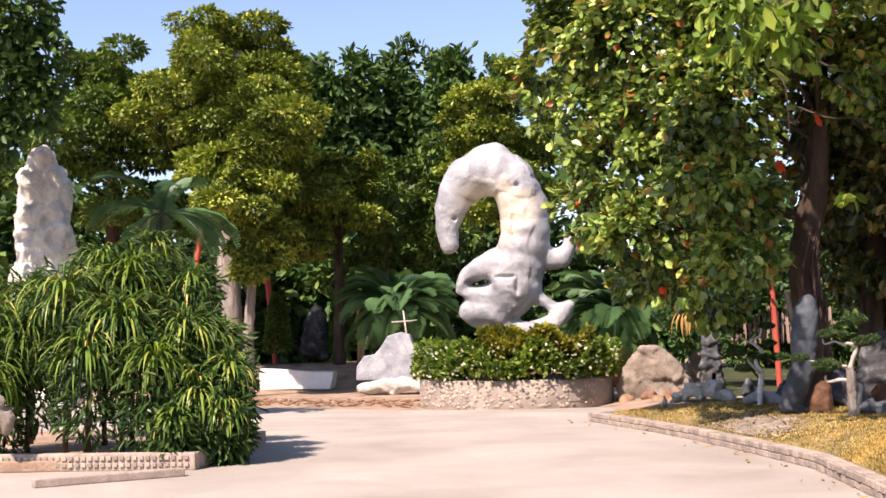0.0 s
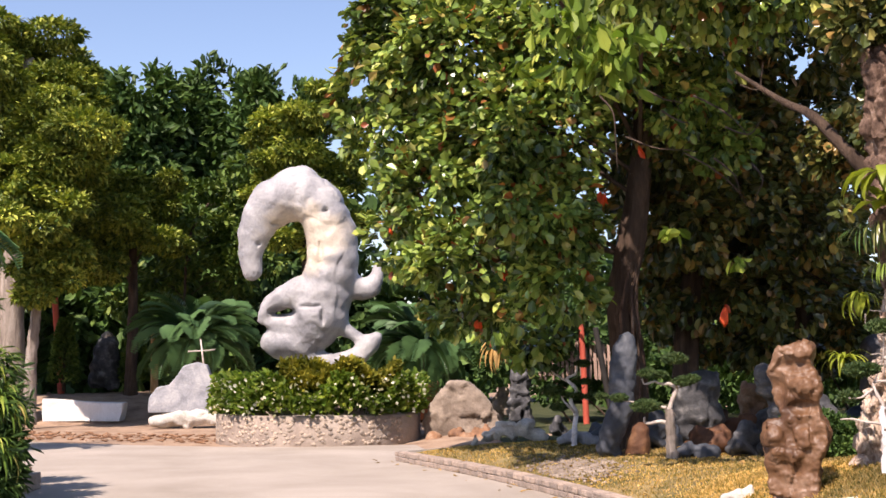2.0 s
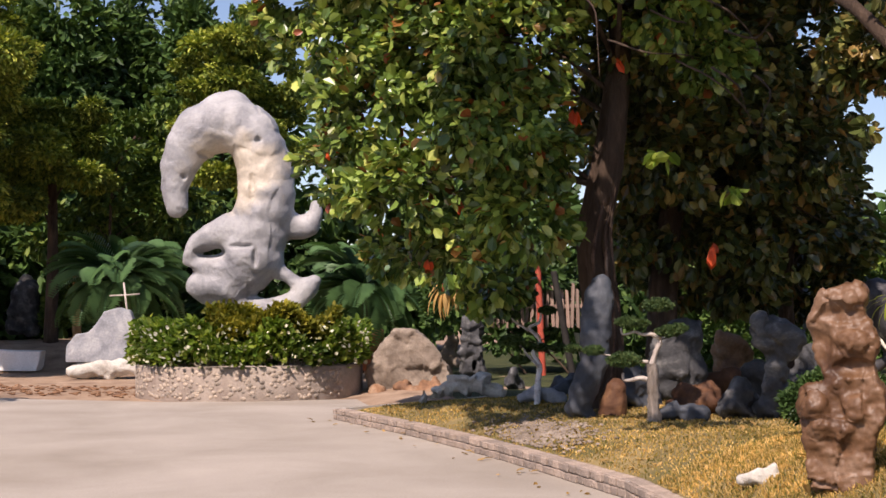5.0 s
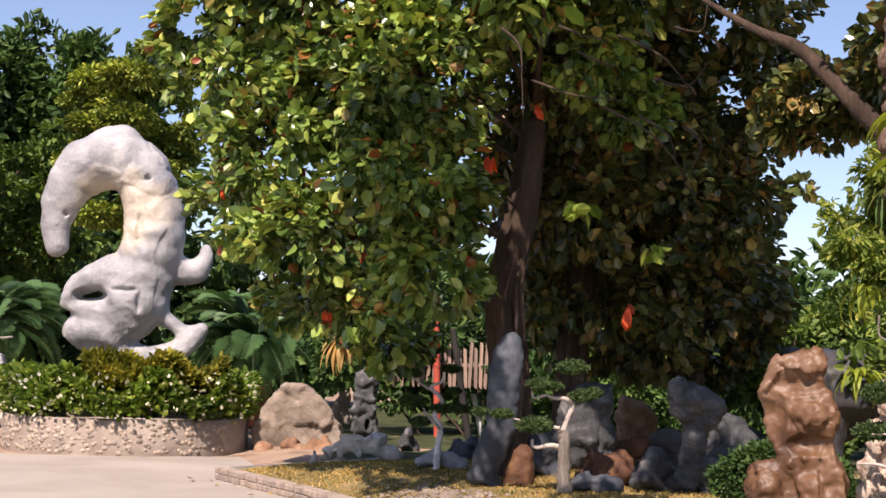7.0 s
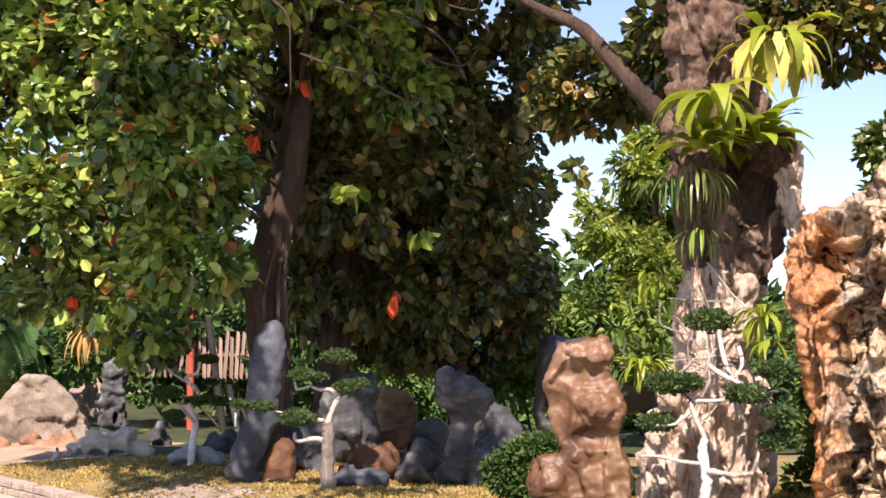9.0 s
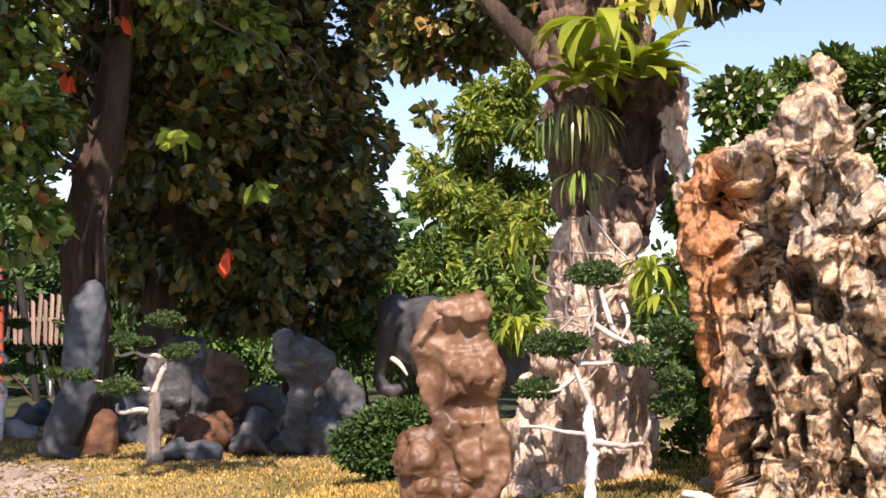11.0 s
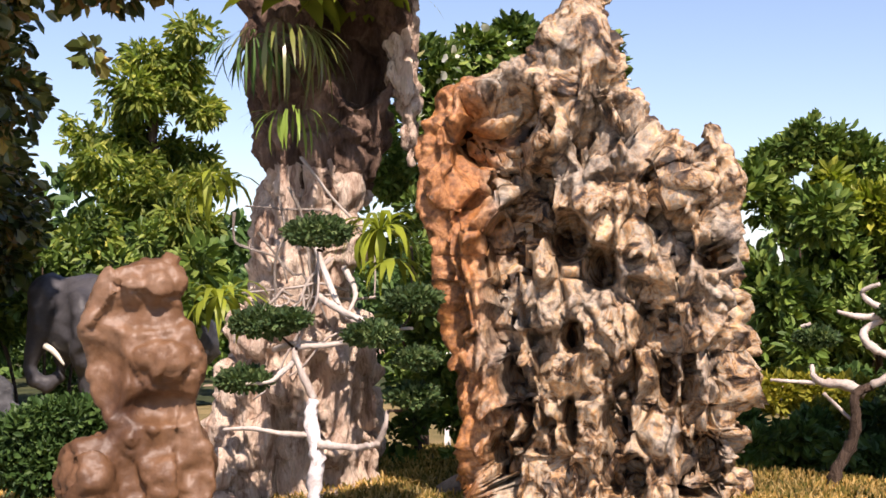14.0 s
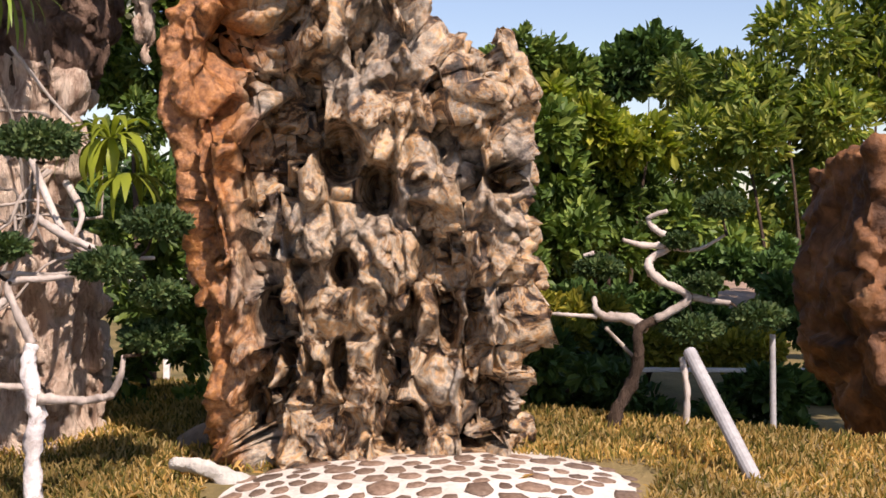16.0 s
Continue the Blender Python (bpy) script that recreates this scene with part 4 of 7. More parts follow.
FEATHER = dict(flat=1.15, gap=0.22, freq=0.6, hang=0.1, deep=0.45, slim=0.4, level=0.1)
for k, (cl, base) in enumerate((
        ([(-5.84, 51.33, 13.1, 0.594), (-5.41, 51.39, 12.18, 1.028), (-4.25, 51.36, 12.61, 1.142), (-3.33, 51.33, 13.04, 0.799), (-4.98, 51.5, 10.57, 1.599), (-3.61, 51.5, 10.54, 1.599), (-4.34, 51.63, 8.73, 1.827), (-5.49, 51.65, 8.3, 1.599)], (-4.71, 52.06, 2.36)),
        ([(-1.32, 53.29, 13.79, 0.949), (-2.06, 53.37, 12.51, 1.186), (-0.63, 53.36, 12.71, 1.423), (-1.63, 53.52, 10.37, 1.897), (-0.21, 53.52, 10.34, 1.66), (-1.91, 53.65, 8.48, 1.897), (-0.26, 53.68, 7.97, 1.897)], (-1.46, 54.07, 2.32)),
        ([(1.03, 52.31, 13.4, 0.815), (0.32, 52.36, 12.72, 1.047), (1.71, 52.37, 12.45, 1.164), (0.5, 52.5, 10.62, 1.629), (1.9, 52.52, 10.36, 1.397), (3.11, 52.36, 12.65, 0.582), (3.3, 52.5, 10.56, 1.164), (1.15, 52.66, 8.28, 1.862), (3.49, 52.63, 8.69, 1.397)], (1.01, 53.07, 2.25)),
        ([(-15.25, 45.95, 3.71, 1.818), (-13.83, 45.93, 4.09, 1.616), (-15.79, 45.75, 6.75, 1.616), (-14.55, 45.68, 7.73, 1.212), (-13.55, 45.71, 7.31, 1.414), (-6.17, 45.99, 3.11, 1.414), (-7.8, 46.02, 2.74, 1.616), (-4.56, 46, 3.07, 1.414), (-2.23, 48.01, 2.87, 1.687), (-0.13, 48.03, 2.61, 1.687)], (-14.69, 46.09, 1.69)))):
    cl = [(x, y, z * 0.92 if z > 6 else z, r) for x, y, z, r in cl]
    top = np.array(cl)[:, :3].mean(axis=0)
    tree("tall dark green feathery tree in the far row", [base, tuple((np.array(base) + top) / 2), tuple(top)], (0.3, 0.22, 0.1), cl, 11000, 0.42, G_DARK, 30 + k, limbs=5, **FEATHER)
tree("dark overhanging tree behind the strap leaf bushes", [(-8.19, 22.05, 1.39), (-8.07, 21.85, 4.48), (-7.78, 21.69, 6.78)], (0.25, 0.18, 0.1),
     [(-7.29, 21.67, 7.06, 0.676), (-6.91, 21.71, 6.47, 0.483), (-7.41, 21.75, 5.91, 0.676), (-6.83, 21.74, 5.99, 0.386), (-7.33, 21.81, 5.04, 0.58), (-8.07, 21.69, 6.79, 0.87), (-8.1, 21.78, 5.44, 0.87), (-7.04, 21.78, 5.42, 0.435)], 9000, 0.17, G_DARK, 17, limbs=5, flat=0.8, gap=0.3, freq=1.2)

# dark wood closing the view behind the garden
rng = np.random.default_rng(71)
cl = []
for k in range(120):
    a = math.radians(-24 + 62 * k / 119)
    d = rng.uniform(44, 50)
    cl.append((d * math.sin(a), d * math.cos(a), rng.uniform(0.3, 5.6 if a < 0.3 else 4.2), rng.uniform(1.2, 2.0)))
solo("dark_wood", foliage("dark_wood", cl, 42000, 0.55, G_DARK, 71, flat=0.9, gap=0.0, freq=0.4, deep=0.7), G_DARK, pose(0, 0, 0), "dense dark green wood behind the garden", "woods", kind="stuff")
cl = []
for k in range(70):
    a = math.radians(17 + 45 * k / 69)
    d = rng.uniform(30, 37)
    cl.append((d * math.sin(a) + 0.5, d * math.cos(a) + 3, rng.uniform(0.2, 2.0), rng.uniform(0.7, 1.2)))
solo("undergrowth", foliage("undergrowth", cl, 20000, 0.27, G_DARK, 72, flat=0.9, gap=0.15, freq=0.9, deep=0.6), G_DARK, pose(0, 0, 0), "dark tangled undergrowth beyond the rocks", "undergrowth", kind="stuff")

# the broad leaved tree over the rocks
ALMOND = dict(flat=0.85, gap=0.40, freq=1.9, hang=0.25, deep=0.4, slim=0.68, level=0.35)
# Clumps nearer than y 16 are unseen, added to shade the rocks.
broad = tree("broad leaved tree with glossy leaves, some turned red, hanging low", [(5.11, 17.96, 0.31), (5.15, 17.91, 1.18), (5.04, 17.98, 2.28), (5.21, 17.89, 3.38), (5.36, 17.9, 4.71), (5.24, 17.96, 6.11)], (0.26, 0.21, 0.2, 0.17, 0.12, 0.06),
     [(2.08, 19.21, 4.75, 0.613), (2.55, 18.63, 3.93, 0.725), (2.3, 18.72, 3.2, 0.593), (2.87, 18.11, 2.89, 0.637), (3.32, 18.44, 4.52, 0.922), (3.73, 17.38, 3.52, 0.738), (3.43, 18.02, 2.26, 0.509), (2.83, 18.66, 2.22, 0.395), (3.75, 17.8, 4.6, 0.9), (3.95, 17.3, 3.3, 0.6), (3.99, 17.37, 2.54, 0.553), (3, 18.96, 5.84, 1.157), (4.52, 18.12, 5.97, 1.186), (2.12, 19.66, 5.77, 0.773), (1.58, 19.8, 5.35, 0.422), (3.93, 18.44, 1.83, 0.395), (4.52, 15.55, 6.16, 0.769), (5.17, 15.42, 6.06, 0.823), (6.08, 15.74, 6.07, 0.799)] + [(1.3, 13.6, 6.8, 0.8), (2.2, 14.4, 6.9, 0.8), (3.7, 12.3, 6.7, 0.7), (5.7, 17.2, 4.9, 0.5), (6.0, 17.3, 5.6, 0.55), (4.8, 17.0, 5.4, 0.5), (6.3, 17.4, 4.4, 0.4), (1.92, 19.3, 6.6, 0.45), (2.35, 19.3, 6.9, 0.5), (2.8, 19.3, 6.4, 0.5), (1.9, 19.3, 6.05, 0.4), (2.95, 19.3, 7.0, 0.5), (3.5, 19.2, 6.8, 0.6)], 64000, 0.142, G_ALMOND, 21, limbs=12, **ALMOND)
rng = random.Random(55)
for k in range(9):
    a, pts = rng.uniform(2.6, 6.4), []
    for q in range(8):
        z = 0.3 + q * rng.uniform(0.45, 0.6)
        a += rng.uniform(-0.35, 0.35)
        r = 0.215 - 0.012 * q
        pts.append((float(np.interp(z, (0.31, 1.18, 2.28, 3.38, 4.71), (5.11, 5.15, 5.04, 5.21, 5.36))) + r * math.cos(a), 17.93 + r * math.sin(a), z))
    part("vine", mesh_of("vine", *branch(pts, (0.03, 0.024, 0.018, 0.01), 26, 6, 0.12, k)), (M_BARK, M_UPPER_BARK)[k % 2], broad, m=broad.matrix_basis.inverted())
# Last three clumps, near z 8, are unseen and added to darken this crown.
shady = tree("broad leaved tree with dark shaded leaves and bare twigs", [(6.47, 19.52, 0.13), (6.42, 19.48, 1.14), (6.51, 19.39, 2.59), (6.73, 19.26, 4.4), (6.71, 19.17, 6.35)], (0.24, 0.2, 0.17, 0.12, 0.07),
     [(5.74, 18.43, 4.83, 0.953), (6.88, 18.7, 4.73, 1.054), (7.84, 18.5, 4.74, 0.843), (6.21, 18.9, 3.54, 0.914), (7.17, 18.69, 3.68, 0.984), (8.13, 18.49, 3.55, 0.632), (6.83, 19.33, 2.52, 0.725), (7.82, 19.12, 2.52, 0.725), (8.78, 19.42, 2.63, 0.523), (5.98, 19.52, 2.37, 0.58), (6.52, 18.71, 6.21, 1.265), (7.89, 18.42, 6.07, 0.984), (8.96, 19.25, 5.46, 0.597), (7.69, 19.69, 1.88, 0.523), (7.19, 20.82, 1.9, 0.474), (9.43, 20.33, 2.06, 0.395), (6.37, 20.36, 4.34, 0.922), (7.7, 20.6, 4.27, 1.107), (8.71, 20.37, 4.43, 0.949), (8.1, 20.56, 3.32, 0.949), (6.94, 20.81, 3.24, 0.87), (6.0, 16.5, 8.0, 0.9), (7.4, 16.6, 8.1, 0.9), (6.6, 15.4, 7.8, 0.8)], 50000, 0.15, G_DRY_SHADE, 22, limbs=12, **ALMOND)
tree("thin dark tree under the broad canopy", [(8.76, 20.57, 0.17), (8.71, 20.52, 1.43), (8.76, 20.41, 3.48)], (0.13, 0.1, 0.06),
     [(9.18, 21.35, 3.34, 1.001), (8.54, 21.52, 2.59, 0.751), (9.77, 21.26, 2.51, 0.668), (8.33, 22.04, 3.39, 0.856), (9.84, 22.31, 1.77, 0.527)], 14000, 0.15, G_DRY_SHADE, 23, limbs=5, **ALMOND)
rng = random.Random(33)
for k, (x, y, z) in enumerate([(4.64, 14.44, 4.13), (4.99, 14.37, 4.3), (5.38, 14.43, 3.96), (4.88, 14.44, 3.66), (4.53, 14.65, 4.41), (5.59, 14.46, 4.46), (5.22, 14.38, 3.59), (4.18, 14.34, 3.81), (5.71, 14.5, 3.56), (3.95, 14.55, 4.31)]):
    a, b = rng.uniform(-0.5, 0.5), rng.uniform(-0.45, 0.2)
    pts = [(x, y + 0.5, z + 0.2), (x + a * 0.4, y, z + b * 0.2), (x + a, y - 0.1, z + b), (x + a * 1.3, y - 0.15, z + b * 1.8)]
    part("bare_twig", mesh_of("bare_twig", *branch(pts, (0.012, 0.009, 0.006, 0.003), 14, 5, 0.3, k)), M_BARK, shady, m=shady.matrix_basis.inverted())
# red leaves caught in the light
for k, (x, y, z) in enumerate([(3.5, 18.38, 2.87), (3.85, 18.73, 4.82), (4.49, 16.8, 3.65), (2.94, 18.4, 2.79), (2, 18.77, 3.42), (4.26, 17, 2.7), (6.25, 17.32, 2.23), (5.05, 17.06, 4.3), (3.11, 18.19, 2.07)]):
    rng = np.random.default_rng(k)
    s = (0.2, 0.14, 0.16, 0.1, 0.12, 0.1, 0.18, 0.14, 0.1)[k]
    p = np.zeros((4, 3)) + rng.normal(size=(4, 3)) * 0.02
    solo("red_leaf", mesh_of("red_leaf", *blades(p, np.array([[0, 0, -1.0]] * 4), s, s * 0.55, rng, spread=0.3), smooth=False), G_RED, pose(x, y, z), "cluster of red autumn leaves hanging in the tree", "leaves", "red leaves", "stuff")
for k, (x, y, z) in enumerate([(4.96, 15.61, 3.05), (5.91, 15.93, 2.73)]):
    rng = np.random.default_rng(k)
    p = np.zeros((9, 3)) + rng.normal(size=(9, 3)) * 0.05
    solo("leaf_spray", mesh_of("leaf_spray", *blades(p, np.array([[0, 0, -0.7]] * 9), 0.18, 0.09, rng, spread=0.6), smooth=False), G_BRIGHT, pose(x, y, z), "bright spray of sunlit leaves", "leaves", "bright leaf sprays", "stuff")
for k, (x, y, z) in enumerate([(3.06, 12.81, 4.83), (3.55, 12.78, 4.56), (3.3, 12.92, 4.47)]):
    rng = np.random.default_rng(k + 5)
    p = np.zeros((70, 3)) + rng.normal(size=(70, 3)) * np.array([0.2, 0.15, 0.16])
    solo("leaf_spray", mesh_of("leaf_spray", *blades(p, np.array([[0, 0, -0.8]] * 70), 0.2, 0.09, rng, spread=0.5), smooth=False), G_BRIGHT, pose(x, y, z), "bright spray of sunlit leaves", "leaves", "bright leaf sprays", "stuff")


# ---- rocks and bonsai under the broad leaved trees ----
def rock(label, balls, material, at, turn, voxel=0.03, thick=0.85, amps=((0.05, 1.8), (0.025, 6.0)), name="rock", group="", facet=(0.06, 3.0), **kw):
    return solo(name, blob(name, balls, voxel, thick, amps, facet=facet, **kw), material, pose(*at, 0, 0, turn), label, "rock", group)


R = -18.4
def hewn(rows, depth):
    """An angular rock body from rows of (up, from, to), narrower at the back."""
    body = slab([(a, z) for z, a, b in rows] + [(b, z) for z, a, b in reversed(rows)], depth, min(0.04, depth * 0.1))
    mid = sum(a + b for z, a, b in rows) / len(rows) / 2
    for q in body.verts:
        q.co.x = mid + (q.co.x - mid) * (1 - 0.35 * q.co.y / depth)
        q.co.y -= depth * 0.4
    return body


rock("tan gravelly boulder beside the round planter", [], M_TAN_ROCK, (4.62, 26.3, 0.03), R, 0.035, 1.0, ((0.03, 1.5), (0.02, 5.0), (0.012, 12.0)), core=hewn([(-0.1, -1.05, 0.56), (0.3, -1.1, 0.5), (0.42, -1.06, 0.42), (0.58, -1.0, 0.3), (0.85, -0.84, 0.12), (1.03, -0.74, -0.06), (1.12, -0.55, -0.25)], 0.9), smooth=3, facet=(0.07, 2.0))
rock("flat rust coloured rock ledge on the dirt", [(-0.9, 0.06, 0.13), (-0.45, 0.1, 0.17), (0.05, 0.11, 0.18), (0.55, 0.1, 0.16), (0.95, 0.06, 0.11), (-0.2, 0.0, 0.2, -0.2), (0.3, 0.0, 0.2, -0.2)], M_ORANGE_ROCK, (4.45, 25.6, 0.02), R, 0.035, 1.3, ((0.04, 2.0), (0.03, 7.0)), facet=(0.12, 3.0))
rock("upright grey pitted rock standing on edge", [], M_GREY_ROCK, (5.6, 27.0, 0.1), R, 0.028, 1.0, ((0.05, 2.0), (0.03, 6.0), (0.015, 14.0)), core=hewn([(-0.2, -0.23, 0.21), (0.1, -0.25, 0.225), (0.6, -0.25, 0.19), (0.89, -0.23, 0.16), (1.18, -0.19, 0.15), (1.36, -0.09, 0.10)], 0.4), smooth=3, facet=(0.08, 4.0), carve=[(0.02, 0.35, -0.12, 0.05, 0.12, 0.2)])
rock("small tan knotted rock", [(-0.105, 0.105, 0.148), (-0.053, 0.474, 0.169), (0.053, 0.685, 0.148), (0.158, 0.264, 0.148)], M_TAN_ROCK, (5.88, 30.5, 0.12), R, 0.035)
rock("flat white stone at the lawn's edge", [(-0.47, 0.05, 0.08), (-0.2, 0.13, 0.11), (0, 0.17, 0.125), (0.2, 0.14, 0.115), (0.4, 0.07, 0.08), (-0.04, 0.09, 0.11), (-0.6, 0.0, 0.06, -0.25), (-0.4, 0.02, 0.07, -0.15)], M_WHITE_ROCK, (4.1, 20.6, 0.34), R, 0.026, facet=(0.1, 4.0))
rock("low pale stone by a bonsai foot", [(-0.231, 0.066, 0.086), (0, 0.132, 0.099), (0.231, 0.059, 0.079)], M_SLAB, (4.64, 18.93, 0.34), R, 0.03)
blue = thing("slate_rock", "tall blue grey slate rock on a leaning foot", "rock", pose(4.65, 16.98, 0.32, 0, 0, R))
part("foot", blob("foot", [(-0.142, 0.102, 0.147), (-0.085, 0.244, 0.159), (0, 0.442, 0.159), (0.057, 0.584, 0.147), (-0.057, 0.045, 0.113)], 0.03, 0.8, ((0.05, 2.0), (0.02, 7.0))), M_BLUE_ROCK, blue)
part("upper", blob("upper", [(0.057, 0.697, 0.159), (0.074, 0.895, 0.181), (0.091, 1.122, 0.17), (0.102, 1.292, 0.159), (0.125, 1.462, 0.113)], 0.03, 0.75, ((0.05, 2.0), (0.02, 7.0))), M_BLUE_ROCK, blue, m=pose(0, 0.05, 0))
part("side", blob("side", [(0.255, 0.13, 0.17), (0.283, 0.3, 0.147), (0.227, 0.074, 0.147)], 0.03, 0.8, ((0.05, 2.0), (0.02, 7.0))), M_RUST_ROCK, blue, "rusty brown side", m=pose(0, 0.12, 0))
rock("dark weathered boulder behind a bonsai", [(-0.191, 0.191, 0.255), (0.064, 0.318, 0.318), (0, 0.637, 0.306), (0.127, 0.828, 0.255), (-0.096, 0.446, 0.255), (0.223, 0.127, 0.223)], M_GREY_ROCK, (6.27, 18.6, 0.36), R, 0.04)
rock("dark purple brown boulder in shade", [(-0.123, 0.123, 0.184), (0.061, 0.246, 0.16), (0.154, 0.307, 0.123)], M_RUST_ROCK, (7.08, 19.18, 0.33), R, 0.04)
rock("orange and ochre streaked rock", [(-0.136, 0.681, 0.204), (-0.17, 0.885, 0.15), (0.034, 0.817, 0.191), (0.17, 0.613, 0.191), (-0.068, 0.408, 0.238), (0.102, 0.272, 0.204), (0.034, 0, 0.218), (-0.102, -0.204, 0.204)], M_ORANGE_ROCK, (9.17, 23.44, 0.1), R, 0.04)
rock("dark rounded boulder behind the grey rock", [(-0.119, 0.178, 0.166), (0.03, 0.356, 0.213), (0.119, 0.178, 0.213), (-0.03, 0.089, 0.178)], M_GREY_ROCK, (7.59, 19.16, 0.3), R, 0.04)
rock("flat dark stepping rock", [(-0.228, 0.046, 0.08), (0, 0.086, 0.103), (0.228, 0.069, 0.091)], M_BLUE_ROCK, (5.33, 16.14, 0.35), R, 0.03)
rock("grey mushroom shaped rock with a pale mottled foot", [(-0.153, 0.102, 0.143), (0.051, 0.204, 0.173), (0.204, 0.153, 0.143), (0.102, 0.051, 0.132), (-0.051, 0.331, 0.122), (-0.025, 0.509, 0.112), (-0.051, 0.688, 0.122), (-0.178, 0.841, 0.122), (-0.204, 0.968, 0.112), (0, 0.917, 0.153), (0.153, 0.841, 0.132), (0.102, 0.713, 0.112), (-0.025, 0.611, 0.092)], M_GREY_ROCK, (6.38, 15.94, 0.36), R, 0.025, amps=((0.06, 2.2), (0.03, 7.0)))
rock("dark bluish boulder in deep shade", [(-0.198, 0.132, 0.198), (0, 0.329, 0.264), (0.198, 0.132, 0.237), (0.066, -0.066, 0.224)], M_BLUE_ROCK, (11.27, 23.67, 0.11), R, 0.04)
bust_rows = [(-0.2, -0.2, 0.15), (0.079, -0.225, 0.18), (0.18, -0.245, 0.205), (0.261, -0.262, 0.26), (0.342, -0.257, 0.26), (0.383, -0.25, 0.243), (0.414, -0.205, 0.226), (0.434, -0.155, 0.214), (0.464, -0.1, 0.203), (0.505, -0.117, 0.193), (0.587, -0.152, 0.195), (0.669, -0.17, 0.218), (0.751, -0.168, 0.2), (0.813, -0.166, 0.173), (0.885, -0.15, 0.14), (0.957, -0.14, 0.155), (0.998, -0.096, 0.147), (1.035, 0.02, 0.11)]
core = slab([(a, z) for z, a, b in bust_rows] + [(b, z) for z, a, b in reversed(bust_rows)], 0.24, 0.012)
for vert in core.verts:
    vert.co.y -= 0.10
    if vert.co.y > 0:
        vert.co.x *= 0.8
rock("brown sandstone boulder with an overhanging knobbly head", [(0.09, 0.68, 0.075, -0.09), (0.15, 0.65, 0.06, -0.08), (0.04, 0.71, 0.055, -0.09), (-0.02, 0.935, 0.045, -0.1), (0.06, 0.945, 0.05, -0.1), (-0.08, 0.92, 0.04, -0.08), (-0.15, 0.29, 0.085, -0.1), (-0.12, 0.2, 0.09, -0.1), (0.08, 0.3, 0.1, -0.06), (0.16, 0.27, 0.08, -0.04), (0.0, 0.16, 0.1, -0.07), (-0.02, 0.44, 0.03, -0.1), (0.05, 0.47, 0.025, -0.1), (0.12, 0.49, 0.025, -0.09)],
     M_BROWN_ROCK, (4.2, 10.6, 0.62), -39.6, 0.010, 0.95, ((0.02, 3.0), (0.012, 6.5), (0.008, 14.0), (0.005, 34.0)), chain=False, core=core, smooth=7, facet=(0.03, 3.5),
     dents=[(0.08, 0.535, 0.13, 0.06, 0.05), (-0.13, 0.66, 0.09, 0.17, 0.05), (0.02, 0.84, 0.16, 0.05, 0.03)])


rng = random.Random(14)
for k, (px, py, pz) in enumerate([(5.9, 25.18, 0.89), (5.6, 20.9, 0.46), (5.81, 16.67, 0.45), (6.03, 16.16, 0.52), (5.46, 17.85, 0.41), (7.29, 20.33, 1.24), (7.37, 17.18, 0.71)]):
    r0 = rng.uniform(0.16, 0.34)
    rock("dark mossy garden rock in the shade", [(0, r0 * 0.6, r0), (r0 * rng.uniform(0.5, 1), r0 * 0.4, r0 * 0.8), (-r0 * rng.uniform(0.4, 0.9), r0 * 0.5, r0 * 0.7), (0, r0 * rng.uniform(0.8, 1.8), r0 * 0.6)], (M_GREY_ROCK, M_BLUE_ROCK, M_RUST_ROCK)[k % 3], (px, py, height(px, py)), rng.uniform(0, 180), 0.035, 0.9, ((0.1, 1.8), (0.05, 5.0)), group="dark garden rocks")


def pad(r, seed, flat=0.45):
    rng = np.random.default_rng(seed)
    p, d = crown_points([(0, 0, 0, r), (r * 0.5, 0, -0.1 * r, r * 0.6), (-r * 0.5, 0.1 * r, -0.1 * r, r * 0.6)], int(900 + 2200 * min(r, 0.4) / 0.2), rng, flat, 0, 1, 0.5)
    s = max(0.014, r * 0.11)
    return mesh_of("leaf_pad", *blades(p, d + np.array([0, 0, 0.4]), s * 1.4, s * 0.8, rng, spread=0.5), smooth=False)


def bonsai(label, at, turn, limbs, pads, bark, seed=0, sides=8):
    """limbs: (points (across, up), radii); pads: (across, up, radius)."""
    t = thing("bonsai", label, "bonsai", pose(*at, 0, 0, turn), "bonsai trees")
    rng = random.Random(seed)
    for k, (line, radii) in enumerate(limbs):
        pts = [(x, rng.uniform(-0.03, 0.03), z) for x, z in line]
        part("trunk" if k == 0 else "branch", mesh_of("limb", *branch(pts, radii, 6 * len(pts), sides, 0.13, seed + k)), bark if k == 0 else M_PALE_WOOD, t)
    for k, (x, z, r) in enumerate(pads):
        near = min((q for line, _ in limbs for q in line), key=lambda q: math.dist(q, (x, z)))
        part("twig", mesh_of("twig", *branch([(near[0], 0, near[1]), ((near[0] + x) / 2 + 0.03, 0.1, (near[1] + z) / 2 - 0.03), (x, 0, z)], (0.006, 0.005, 0.003), 7, 5, 0.1, k)), M_BARK, t)
        part("leaf_pad", pad(r, seed * 20 + k), G_PAD, t, m=pose(x, rng.uniform(-0.06, 0.06), z))
    return t


